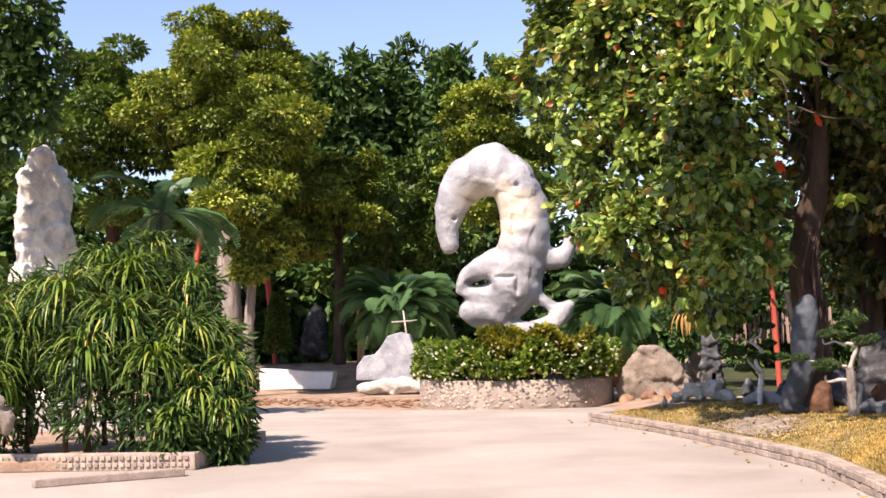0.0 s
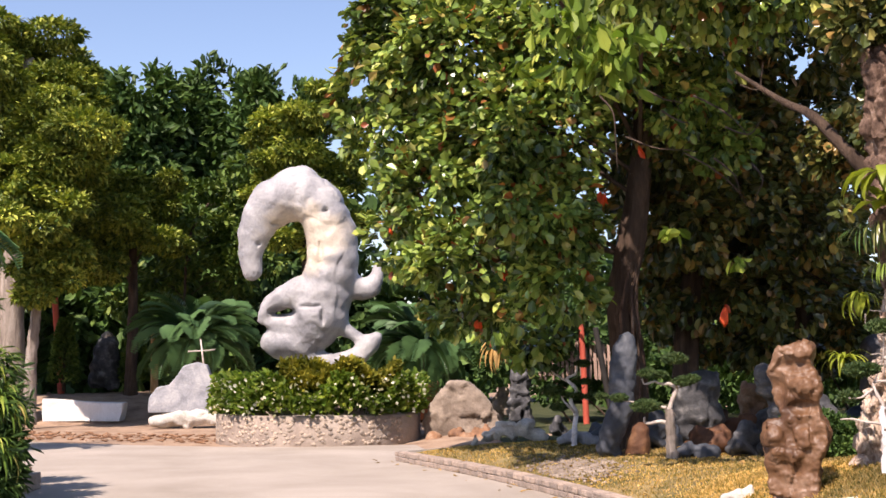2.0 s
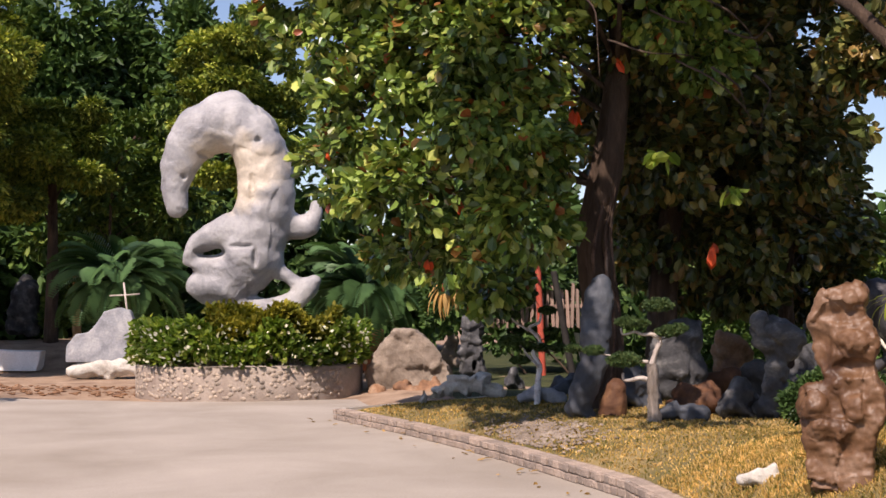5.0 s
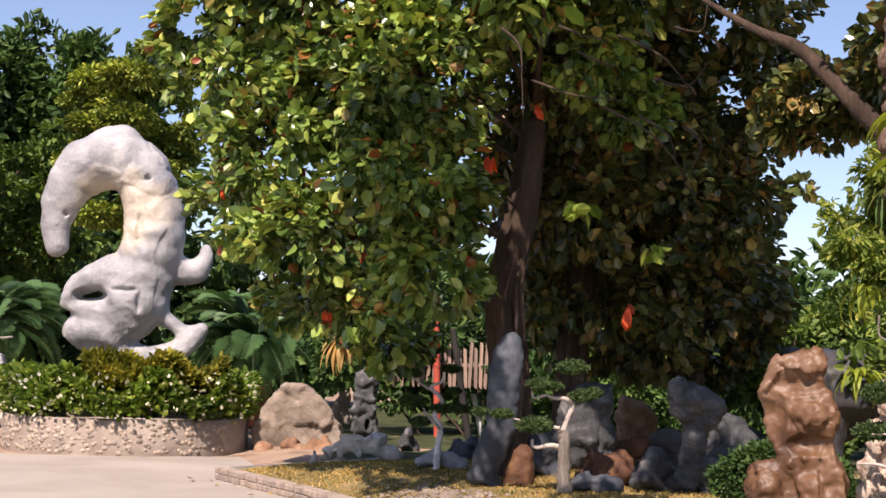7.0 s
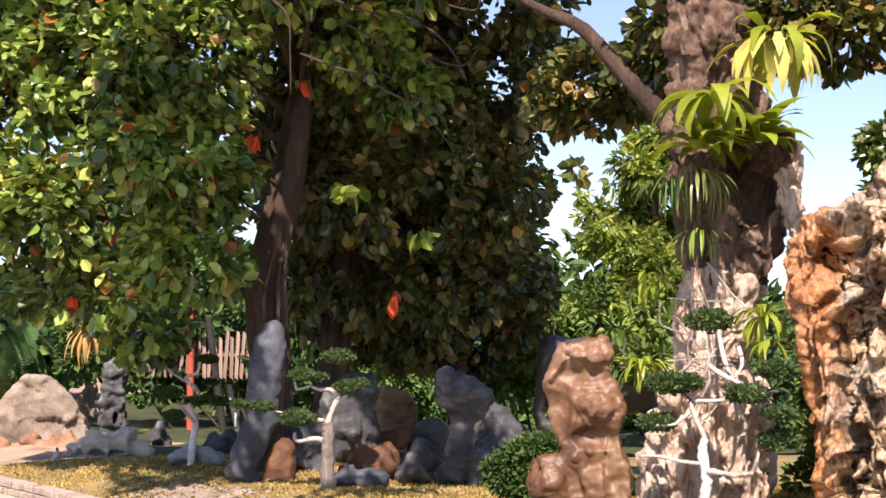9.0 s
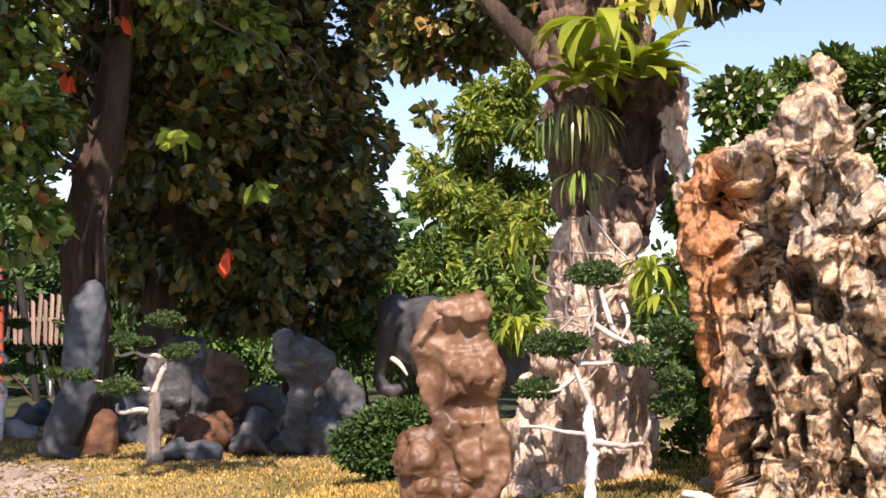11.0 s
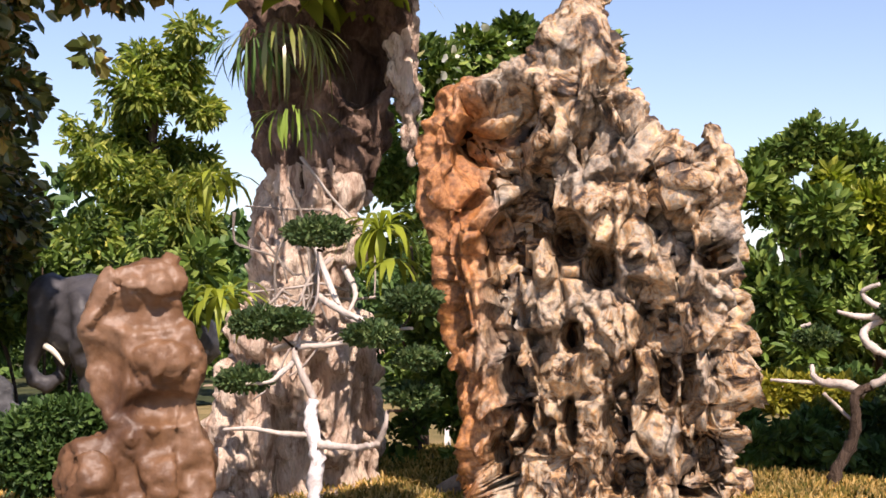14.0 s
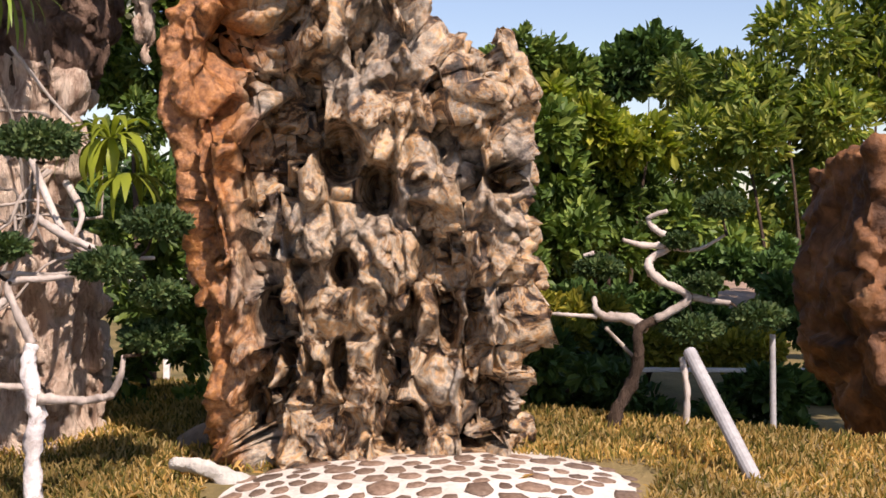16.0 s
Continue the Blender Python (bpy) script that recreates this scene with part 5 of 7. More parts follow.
bonsai("bonsai with a pale twisted trunk and dark flat leaf pads", (4.56, 18.83, 0.34), R,
       [([(0, -0.027), (0.014, 0.257), (0.034, 0.46), (-0.034, 0.629), (0.047, 0.785), (-0.088, 0.933), (0.034, 1.001), (0.061, 1.123)], (0.045, 0.035, 0.03, 0.02, 0.012)), ([(0.034, 0.46), (-0.115, 0.609), (-0.169, 0.697)], (0.02, 0.01)), ([(-0.088, 0.9), (-0.25, 1.001), (-0.304, 1.055)], (0.016, 0.008)), ([(0.034, 0.764), (0.203, 0.649), (0.338, 0.697)], (0.018, 0.009))],
       [(-0.325, 1.089, 0.105), (0.135, 1.15, 0.095), (0.183, 0.9, 0.074), (-0.291, 0.785, 0.137), (0.034, 0.697, 0.105), (-0.068, 1.359, 0.074), (-0.135, 1.238, 0.074), (0.271, 0.697, 0.095), (-0.203, 0.541, 0.105)], M_WHITEWASH, 1)
bonsai("bonsai with a stout grey stub trunk and clipped pads", (5.07, 16.12, 0.34), R,
       [([(0.005, -0.054), (-0.011, 0.214), (-0.016, 0.482), (-0.027, 0.6)], (0.075, 0.062, 0.06, 0.045)), ([(-0.027, 0.589), (0.021, 0.723), (0.064, 0.847), (-0.021, 0.9), (-0.113, 0.9), (-0.193, 0.932)], (0.03, 0.025, 0.012)), ([(-0.043, 0.429), (-0.139, 0.45), (-0.3, 0.429), (-0.321, 0.504)], (0.028, 0.02, 0.012)), ([(-0.059, 0.616), (-0.193, 0.632), (-0.354, 0.664), (-0.675, 0.723)], (0.02, 0.01, 0.006)), ([(-0.193, 0.932), (-0.311, 0.9), (-0.338, 0.964)], (0.014, 0.009))],
       [(-0.268, 1.034, 0.107), (-0.311, 0.643, 0.15), (0.155, 0.938, 0.118), (0.048, 1.206, 0.139), (0.246, 0.964, 0.096), (-0.622, 0.739, 0.096), (-0.836, 0.761, 0.075), (-0.113, 1.018, 0.064)], M_GREY_BARK, 2, 10)

# elephant statue in the shade
E0 = -39.6
el = blob("elephant_statue", [(-0.67, 1.102, 0.222), (-0.698, 0.867, 0.209), (-0.773, 0.692, 0.139), (-0.831, 0.546, 0.093), (-0.86, 0.4, 0.076), (-0.825, 0.271, 0.076), (-0.697, 0.211, 0.075), (-0.581, 0.279, 0.064), (-0.552, 0.367, 0.046)]
          + [(-0.45, 0.98, 0.3), (-0.291, 0.864, 0.46), (-0.028, 0.87, 0.47), (0.266, 0.86, 0.47), (0.56, 0.798, 0.42), (0.76, 0.619, 0.267)]
          + [(-0.36, 1.06, 0.1, -0.34), (-0.30, 0.9, 0.14, -0.42), (-0.32, 0.72, 0.12, -0.43), (-0.38, 0.56, 0.07, -0.4)]
          + [(-0.2, 0.4, 0.2, -0.18), (-0.2, 0.0, 0.16, -0.18), (-0.2, -0.5, 0.16, -0.18)] + [(-0.1, 0.4, 0.2, 0.2), (-0.1, -0.5, 0.16, 0.2)] + [(0.6, 0.45, 0.22, -0.16), (0.62, -0.5, 0.16, -0.16)] + [(0.66, 0.45, 0.22, 0.18), (0.68, -0.5, 0.16, 0.18)] + [(0.98, 0.75, 0.03), (1.02, 0.5, 0.025), (1.02, 0.3, 0.03)], 0.035, 1.0, ((0.025, 2.0), (0.01, 9.0)), smooth=3)
tusk = mesh_of("tusk", *branch([(-0.698, -0.12, 0.603), (-0.6, -0.2, 0.54), (-0.506, -0.24, 0.419)], (0.036, 0.03, 0.01), 10, 8, 0))
bm = bmesh.new()
bm.from_mesh(el)
first = len(bm.faces)
bm.from_mesh(tusk)
bm.faces.ensure_lookup_table()
for face in bm.faces[first:]:
    face.material_index = 1
bm.to_mesh(el)
bm.free()
el.materials.append(M_STATUE)
el.materials.append(M_TUSK)
solo("elephant_statue", el, None, pose(9.35, 17.85, 0.55, 0, 0, E0), "grey elephant statue with curled trunk and ivory tusk", "statue")

# ---- hollow pale tree trunk with ferns ----
base = Vector((5.39, 11.06, 0.54))
old = thing("old_tree", "huge pale gnarled hollow trunk carrying ferns and epiphytes", "tree", Matrix.Translation(base) @ pose(0, 0, 0, 0, 0, E0))
old_rows = [(-0.12, -0.48, 0.45), (-0.014, -0.47, 0.437), (0.087, -0.449, 0.425), (0.163, -0.424, 0.413), (0.29, -0.393, 0.396), (0.392, -0.388, 0.381), (0.545, -0.377, 0.365), (0.672, -0.353, 0.34), (0.8, -0.32, 0.323), (0.928, -0.289, 0.309), (1.185, -0.267, 0.332), (1.314, -0.261, 0.333), (1.443, -0.248, 0.335), (1.573, -0.234, 0.357), (1.703, -0.244, 0.377), (1.833, -0.246, 0.404), (1.964, -0.258, 0.43), (2.094, -0.27, 0.44), (2.3, -0.282, 0.40), (2.745, -0.302, 0.247), (3.514, -0.329, 0.206)]
flare = [(-0.44, 0.02, 0.12, -0.1), (-0.34, 0.06, 0.14, -0.22), (-0.3, 0.3, 0.1, -0.2), (-0.12, 0.05, 0.15, -0.27), (0.1, 0.1, 0.13, -0.26), (0.12, 0.35, 0.09, -0.25), (0.3, 0.05, 0.14, -0.2), (0.4, 0.02, 0.12, -0.08), (-0.05, 0.62, 0.1, -0.22), (0.02, 0.5, 0.08, -0.24), (-0.18, 0.8, 0.08, -0.18), (0.15, 0.75, 0.09, -0.2), (0.2, 1.2, 0.07, -0.2), (-0.1, 1.15, 0.07, -0.2)]
BARK = dict(knob=(0.055, 7.5, 3.2), cut=0.045, chain=False)
part("trunk", blob("trunk", outline_balls(old_rows[:14], 0.24, 3) + flare, 0.015, 0.9, ((0.06, 2.0), (0.035, 6.0), (0.02, 15.0), (0.01, 34.0)), dents=[(0.05, 0.62, 0.05, 0.2, 0.08), (-0.2, 0.5, 0.04, 0.25, 0.07), (0.25, 0.45, 0.06, 0.3, 0.12), (-0.05, 1.0, 0.04, 0.15, 0.06), (0.1, 1.35, 0.05, 0.18, 0.07)], smooth=2, **BARK), M_OLD_BARK, old)
# Upper trunk in its own brown bark, with overhead shade put into the colour.
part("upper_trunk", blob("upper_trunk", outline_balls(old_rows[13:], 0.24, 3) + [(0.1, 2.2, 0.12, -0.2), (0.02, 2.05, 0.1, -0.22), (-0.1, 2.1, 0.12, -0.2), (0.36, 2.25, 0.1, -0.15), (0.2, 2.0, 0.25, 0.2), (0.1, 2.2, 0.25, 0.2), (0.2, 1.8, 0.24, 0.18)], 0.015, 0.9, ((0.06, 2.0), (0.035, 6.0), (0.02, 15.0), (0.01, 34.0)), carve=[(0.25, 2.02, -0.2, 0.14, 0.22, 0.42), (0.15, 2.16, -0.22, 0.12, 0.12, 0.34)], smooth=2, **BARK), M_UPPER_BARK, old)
rng = random.Random(44)
for k in range(16):
    x, z = rng.uniform(-0.24, 0.24), rng.choice((rng.uniform(0.85, 1.1), rng.uniform(0.7, 1.4), rng.uniform(0.95, 1.2)))
    pts, slant = [], rng.uniform(-0.12, 0.12)
    for q in range(5):
        px = max(-0.29, min(0.3, x + slant * (q - 2) + rng.uniform(-0.03, 0.03)))
        pts.append((px, -0.285 * math.sqrt(max(0.05, 1 - (px / 0.36) ** 2)) - 0.01, z + rng.uniform(-0.03, 0.03) - 0.07 * (q - 2) * (k % 3)))
    part("liana", mesh_of("liana", *branch(pts, (0.007, 0.006, 0.004), 14, 5, 0.15, k)), M_PALE_WOOD if k % 2 else M_GREY_BARK, old)
part("root_curtain", blob("root_curtain", [(0.43, 2.25, 0.085, -0.1), (0.435, 2.1, 0.08, -0.12), (0.44, 1.97, 0.075, -0.12), (0.45, 1.85, 0.06, -0.12), (0.465, 1.75, 0.045, -0.1), (0.475, 1.66, 0.032, -0.1), (0.485, 1.58, 0.022, -0.1)], 0.014, 0.8, ((0.03, 5.0), (0.02, 14.0), (0.01, 30.0)), knob=(0.03, 12.0, 3.0), cut=0.03), M_OLD_BARK, old, "peeling pale aerial root")
part("dead_bark", blob("dead_bark", [(-0.053, 2.108, 0.095), (-0.013, 2.003, 0.09), (0.053, 1.871, 0.069), (0.105, 1.766, 0.047)], 0.02, 0.6, ((0.03, 4.0), (0.02, 14.0))), M_RUST_ROCK, old, "red brown rotting bark over the hollow")
part("limb", mesh_of("limb", *branch([(5.67, 11.54, 2.86), (5.44, 11.62, 3.11), (5.26, 11.78, 3.38), (5.08, 12.04, 3.73), (4.95, 12.41, 3.94), (4.72, 12.92, 4.32)], (0.10, 0.07, 0.055, 0.045, 0.03, 0.015), 20, 10, 0.05, 4)), M_BARK, old, m=old.matrix_basis.inverted())
for k, line in enumerate(([(5.29, 10.88, 1.79), (5.12, 10.64, 1.63), (5.04, 10.45, 1.46), (5.06, 10.31, 1.41), (5.09, 10.15, 1.41)], [(5.11, 10.92, 1.32), (4.97, 10.65, 1.35), (5, 10.49, 1.35), (5.02, 10.34, 1.37)], [(5.25, 10.66, 1.65), (5.14, 10.49, 1.55), (5.05, 10.44, 1.47)])):
    part("dead_branch", mesh_of("dead_branch", *branch(line, (0.014, 0.012, 0.009, 0.006), 16, 8, 0.1, k)), M_PALE_WOOD, old, m=old.matrix_basis.inverted())
rng = np.random.default_rng(16)
# The last three clumps are added overhead to shade the upper trunk.
p, d = crown_points([(5.92, 14.01, 3.78, 0.237), (6.23, 13.76, 3.85, 0.277), (6.47, 13.56, 3.73, 0.198), (6.11, 13.87, 3.58, 0.158), (6.54, 13.52, 3.61, 0.119), (6.4, 12.97, 3.79, 0.299), (6.35, 12.35, 3.93, 0.422), (6.73, 12.03, 4.06, 0.422), (7.14, 11.7, 3.92, 0.351), (6.35, 13.67, 3.49, 0.095), (6.22, 13.8, 3.1, 0.063), (5.26, 11.28, 4.39, 0.343), (5.66, 10.95, 4.38, 0.371), (5.93, 10.74, 4.09, 0.314)], 8000, rng, 0.8, 0.3, 1.4, 0.4)
solo("canopy_leaves", mesh_of("canopy_leaves", *blades(p, d + np.array([0, 0, -0.3]), 0.12, 0.075, rng), smooth=False), G_DRY_SHADE, pose(0, 0, 0), "dark leaves of the old tree's overhanging boughs", "leaves", kind="stuff")


def fern(at, n, length, width, seed, label, rise=(0.0, 1.35), bend=1.7, material=None, name="birds_nest_fern", origin=0.02):
    rng = np.random.default_rng(seed)
    t = thing(name, label, "fern", pose(*at), "ferns on the old trunk")
    for _ in range(n):
        part("leaf", mesh_of("leaf", *straps(1, length, width, rng, rise, bend, 6, origin)), material or G_FERN, t)
    return t


fern((5.37, 10.63, 2.79), 40, 0.34, 0.105, 1, "large yellow-green nest fern growing on the old trunk", (0.1, 1.35), 1.3)
fern((5.50, 10.66, 3.42), 34, 0.36, 0.075, 2, "hanging yellow elkhorn fern high on the old trunk", (-1.3, -0.3), 0.9, G_YELLOW, origin=0.12)
fern((5.58, 10.72, 3.46), 24, 0.42, 0.08, 22, "drooping green elkhorn fern high on the old trunk", (-0.9, 0.9), 1.9, G_FERN, origin=0.1)
fern((4.93, 10.49, 2.98), 20, 0.4, 0.09, 3, "yellow-green fern clump on the old trunk", (-0.4, 0.8), 1.8)
fern((4.99, 10.95, 2.58), 40, 0.24, 0.013, 4, "drooping narrow epiphyte leaves on the old trunk", (-1.5, 0.3), 0.9, G_DARK, "epiphyte", 0.1)
fern((5.06, 10.83, 2.62), 60, 0.3, 0.014, 14, "withered brown epiphyte skirt on the old trunk", (-1.5, -0.2), 0.8, G_DRY_SHADE, "epiphyte", 0.14)
fern((5.1, 10.79, 2.75), 30, 0.30, 0.09, 15, "yellow-green nest fern above the trunk's hollow", (0.0, 1.3), 1.3)
fern((5.07, 10.77, 2.28), 24, 0.18, 0.013, 5, "drooping narrow epiphyte leaves on the old trunk", (-1.5, 0.2), 0.9, G_STRAP, "epiphyte", 0.08)
fern((5.28, 10.49, 1.8), 44, 0.26, 0.028, 6, "yellow-green epiphyte clump against the old trunk", (-0.5, 0.9), 1.9)
fern((5.14, 11.37, 2.07), 20, 0.30, 0.035, 7, "hanging yellow strap leaves behind the old trunk", (-0.8, 0.4), 2.0)
fern((4.67, 10.75, 1.53), 26, 0.24, 0.028, 8, "yellow-green orchid leaves at the old trunk's side", (-0.3, 0.9), 1.8)
fern((5.25, 10.39, 1.68), 18, 0.2, 0.03, 9, "yellow orchid leaves against the old trunk", (-0.9, 0.1), 1.2)

# whitewashed bonsai before the trunk
bonsai("bonsai with a whitewashed trunk, bare twisting branches and small pads", (4.79, 10.37, 0.7), E0,
       [([(0.007, -0.05), (0.004, 0.123), (0.014, 0.252), (-0.007, 0.37), (0.004, 0.456)], (0.03, 0.027, 0.028, 0.026, 0.02)), ([(0.014, 0.295), (0.079, 0.289), (0.155, 0.275), (0.21, 0.287)], (0.02, 0.014, 0.012, 0.012)), ([(0.21, 0.287), (0.242, 0.291), (0.265, 0.355), (0.276, 0.409)], (0.011, 0.014, 0.01, 0.006)), ([(-0.007, 0.327), (-0.115, 0.335), (-0.223, 0.358), (-0.32, 0.353)], (0.012, 0.01, 0.008, 0.005)),
        ([(0.004, 0.456), (-0.049, 0.575), (-0.059, 0.64), (0.038, 0.65), (0.126, 0.66)], (0.018, 0.012, 0.012, 0.01, 0.006)), ([(-0.06, 0.597), (-0.114, 0.554), (-0.157, 0.523), (-0.244, 0.517)], (0.012, 0.01, 0.007, 0.005)), ([(0.018, 0.834), (0.083, 0.79), (0.17, 0.746), (0.301, 0.706)], (0.014, 0.014, 0.012, 0.007)), ([(-0.059, 0.64), (-0.02, 0.74), (0.018, 0.834), (0.02, 1.0)], (0.006, 0.005, 0.005, 0.004))],
       [(0.02, 1.069, 0.105), (-0.167, 0.738, 0.11), (-0.244, 0.53, 0.085), (0.213, 0.692, 0.088), (0.369, 0.821, 0.085), (0.377, 0.603, 0.07), (0.376, 0.462, 0.085), (-0.08, 0.75, 0.06)], M_WHITEWASH, 3)

# ---- great pitted rock on its cobbled base ----
great_rows = [(z, a, b) for (a, z), (b, _) in zip([(-0.428, -0.036), (-0.507, 0.164), (-0.55, 0.456), (-0.605, 0.729), (-0.656, 1.002), (-0.696, 1.258), (-0.696, 1.422), (-0.638, 1.531), (-0.419, 1.586), (-0.31, 1.677), (-0.219, 1.804), (-0.146, 1.896), (-0.109, 2.023), (-0.064, 2.114)], [(0.51, -0.036), (0.556, 0.164), (0.58, 0.456), (0.58, 0.729), (0.547, 1.002), (0.501, 1.258), (0.283, 1.422), (0.21, 1.531), (0.182, 1.586), (0.155, 1.677), (0.1, 1.804), (0.064, 1.896), (0.073, 2.023), (0.018, 2.114)])]
front = outline_balls(great_rows, 0.17, 5)
great = blob("pitted_rock", front + [(x, z, r, y + 0.2) for x, z, r, y in front] + [(0.465, 1.203, 0.091), (0.465, 1.276, 0.084), (0.456, 1.34, 0.073), (0.443, 1.394, 0.058), (0.428, 1.44, 0.04), (0.416, 1.473, 0.024), (0.328, 1.331, 0.062), (-0.018, 2.027, 0.047), (-0.018, 1.987, 0.062), (-0.036, 1.914, 0.08)], 0.0108, 0.95, chain=False, smooth=3, ragged=True, dents=[(x, z, rx, rz, 0.3) for (x, z), (rx, rz) in zip([(-0.186, 1.203), (-0.091, 1.066), (0.033, 0.948), (-0.368, 0.747), (-0.313, 0.529), (-0.355, 0.237), (-0.073, 0.693), (0.264, 0.529), (0.073, 0.383), (0.428, 0.984), (0.405, 0.237), (0.146, 0.2), (-0.091, 0.383)], ((0.055, 0.14), (0.08, 0.10), (0.06, 0.09), (0.045, 0.13), (0.05, 0.11), (0.05, 0.12), (0.05, 0.07), (0.04, 0.1), (0.055, 0.09), (0.06, 0.06), (0.045, 0.12), (0.04, 0.08), (0.03, 0.1)))])
m, nt, bsdf, co = begin("pitted_multicolour_rock")
sep = nt.nodes.new("ShaderNodeSeparateXYZ")
nt.links.new(co, sep.inputs[0])
side = nt.nodes.new("ShaderNodeMath")
side.operation = "MULTIPLY_ADD"
side.inputs[1].default_value = -2.2
side.inputs[2].default_value = -0.62
nt.links.new(sep.outputs["X"], side.inputs[0])
wob = nt.nodes.new("ShaderNodeMath")
wob.operation = "ADD"
nt.links.new(side.outputs[0], wob.inputs[0])
nt.links.new(noise_node(nt, co, 3.0, 5), wob.inputs[1])
broad = noise_node(nt, co, 7.5, 5, 0.7, 1.6)
fine = noise_node(nt, co, 34, 6, 0.7)
col = ramp(nt, broad, [(0.37, (0.02, 0.012, 0.008)), (0.445, (0.12, 0.065, 0.03)), (0.48, (0.44, 0.26, 0.11)), (0.50, (0.26, 0.23, 0.19)), (0.55, (0.54, 0.42, 0.28)), (0.60, (0.52, 0.29, 0.11)), (0.66, (0.36, 0.30, 0.23)), (0.74, (0.68, 0.58, 0.44))])
col = mixed(nt, "MIX", ramp(nt, noise_node(nt, co, 2.6, 4, 0.6, 0.8), [(0.5, (0, 0, 0)), (0.62, (0.7, 0.7, 0.7))]), col, ramp(nt, fine, [(0.35, (0.10, 0.09, 0.08)), (0.55, (0.30, 0.28, 0.24)), (0.7, (0.42, 0.38, 0.31))]))
rust = ramp(nt, fine, [(0.3, (0.11, 0.04, 0.012)), (0.5, (0.34, 0.125, 0.028)), (0.72, (0.50, 0.24, 0.075))])
col = mixed(nt, "MIX", ramp(nt, wob.outputs[0], [(0.62, (0, 0, 0)), (0.92, (0.85, 0.85, 0.85))]), col, rust)
col = mixed(nt, "MULTIPLY", 0.75, col, ramp(nt, fine, [(0.32, (0.38, 0.36, 0.34)), (0.62, (1.25, 1.22, 1.18))]))
nt.links.new(col, bsdf.inputs["Base Color"])
bsdf.inputs["Roughness"].default_value = 0.36
b = nt.nodes.new("ShaderNodeBump")
b.inputs["Strength"].default_value, b.inputs["Distance"].default_value = 0.8, 0.016
nt.links.new(fine, b.inputs["Height"])
nt.links.new(b.outputs[0], bsdf.inputs["Normal"])
M_GREAT = m
GP = (5.54, 9.64, 0.68)
solo("pitted_rock", great, M_GREAT, pose(*GP, 0, 0, -63.2), "great upright tan and rust rock covered in pits and knobs", "rock")
cob = thing("cobbled_base", "low pale cement mound set with brown river cobbles", "rock base", pose(GP[0], GP[1], 0.575, 0, 0, -63.2))
def mound_z(x, y):
    q = (x / 1.08) ** 2 + (y / 0.95) ** 2
    return 0.25 * max(0.0, 1 - q) ** 0.7 - 0.04
gv = sheet("mound", np.linspace(-1.1, 1.1, 50), np.linspace(-0.97, 0.97, 44), mound_z)
part("mound", gv, M_CEMENT, cob, m=pose(0.3, -0.2, 0))
cobs = [pebble_mesh("cobble", 20 + k, 0.4) for k in range(5)]
rng = random.Random(9)
spots = []
tries = 0
while len(spots) < 290 and tries < 20000:
    tries += 1
    x, y, s = rng.uniform(-1.05, 1.05), rng.uniform(-0.93, 0.12), rng.uniform(0.05, 0.115)
    if (x / 1.08) ** 2 + (y / 0.95) ** 2 > 0.93 or any((x - a) ** 2 + (y - c) ** 2 < (0.5 * (s + q) * 1.02) ** 2 for a, c, q in spots):
        continue
    spots.append((x, y, s))
    slope = Vector((-(mound_z(x + 0.02, y) - mound_z(x - 0.02, y)) / 0.04, -(mound_z(x, y + 0.02) - mound_z(x, y - 0.02)) / 0.04, 1)).normalized()
    part("cobble", cobs[len(spots) % 5], M_COBBLE, cob, m=Matrix.Translation((x + 0.3, y - 0.2, mound_z(x, y))) @ slope.to_track_quat("Z", "Y").to_matrix().to_4x4() @ Matrix.Rotation(rng.uniform(0, 6), 4, "Z") @ Matrix.Diagonal((s * 1.25, s * 1.0, s * 0.5, 1)))
rock("flat white edging stone on the turf", [(-0.126, 0.063, 0.025), (-0.054, 0.054, 0.032), (0.018, 0.022, 0.036), (0.09, -0.009, 0.04), (0.162, -0.032, 0.029)], M_WHITE_ROCK, (5.19, 9.99, 0.7), -63.2, 0.012, 0.9, ((0.02, 6.0), (0.006, 20.0)), facet=None)
rock("low dark stone beside the great rock", [(-0.076, 0.038, 0.049), (0.019, 0.066, 0.064), (0.113, 0.038, 0.057)], M_TAN_ROCK, (5.55, 10.29, 0.7), -63.2, 0.012, 0.9, ((0.02, 6.0),), facet=None)
rock("flat white stone in the turf by the kerb", [(-0.119, 0.024, 0.055), (0, 0.04, 0.071), (0.107, 0.016, 0.047), (0.079, 0.107, 0.04)], M_WHITE_ROCK, (4.1, 11.54, 0.34), -12, 0.02, 0.9, ((0.03, 5.0),), facet=None)
core = slab([(x + 0.2, z) for x, z in [(-0.10, -0.15), (-0.146, -0.024), (-0.19, 0.062), (-0.279, 0.234), (-0.346, 0.406), (-0.37, 0.621), (-0.36, 0.835), (-0.323, 1.145), (-0.227, 1.172), (0.0, 1.19), (0.35, 1.12), (0.62, 0.9), (0.7, 0.5), (0.66, -0.15)]], 0.6, 0.02)
for vert in core.verts:
    vert.co.x -= 0.16 * vert.co.y
    vert.co.z -= 0.12 * vert.co.y
rock("big rust brown boulder with an undercut shaded flank", [], M_CAVE_ROCK, (7.06, 8.17, 0.68), -63.2, 0.014, 0.95, ((0.03, 1.6), (0.04, 4.5), (0.025, 11.0), (0.01, 26.0)), core=core, smooth=3, facet=(0.06, 4.5))

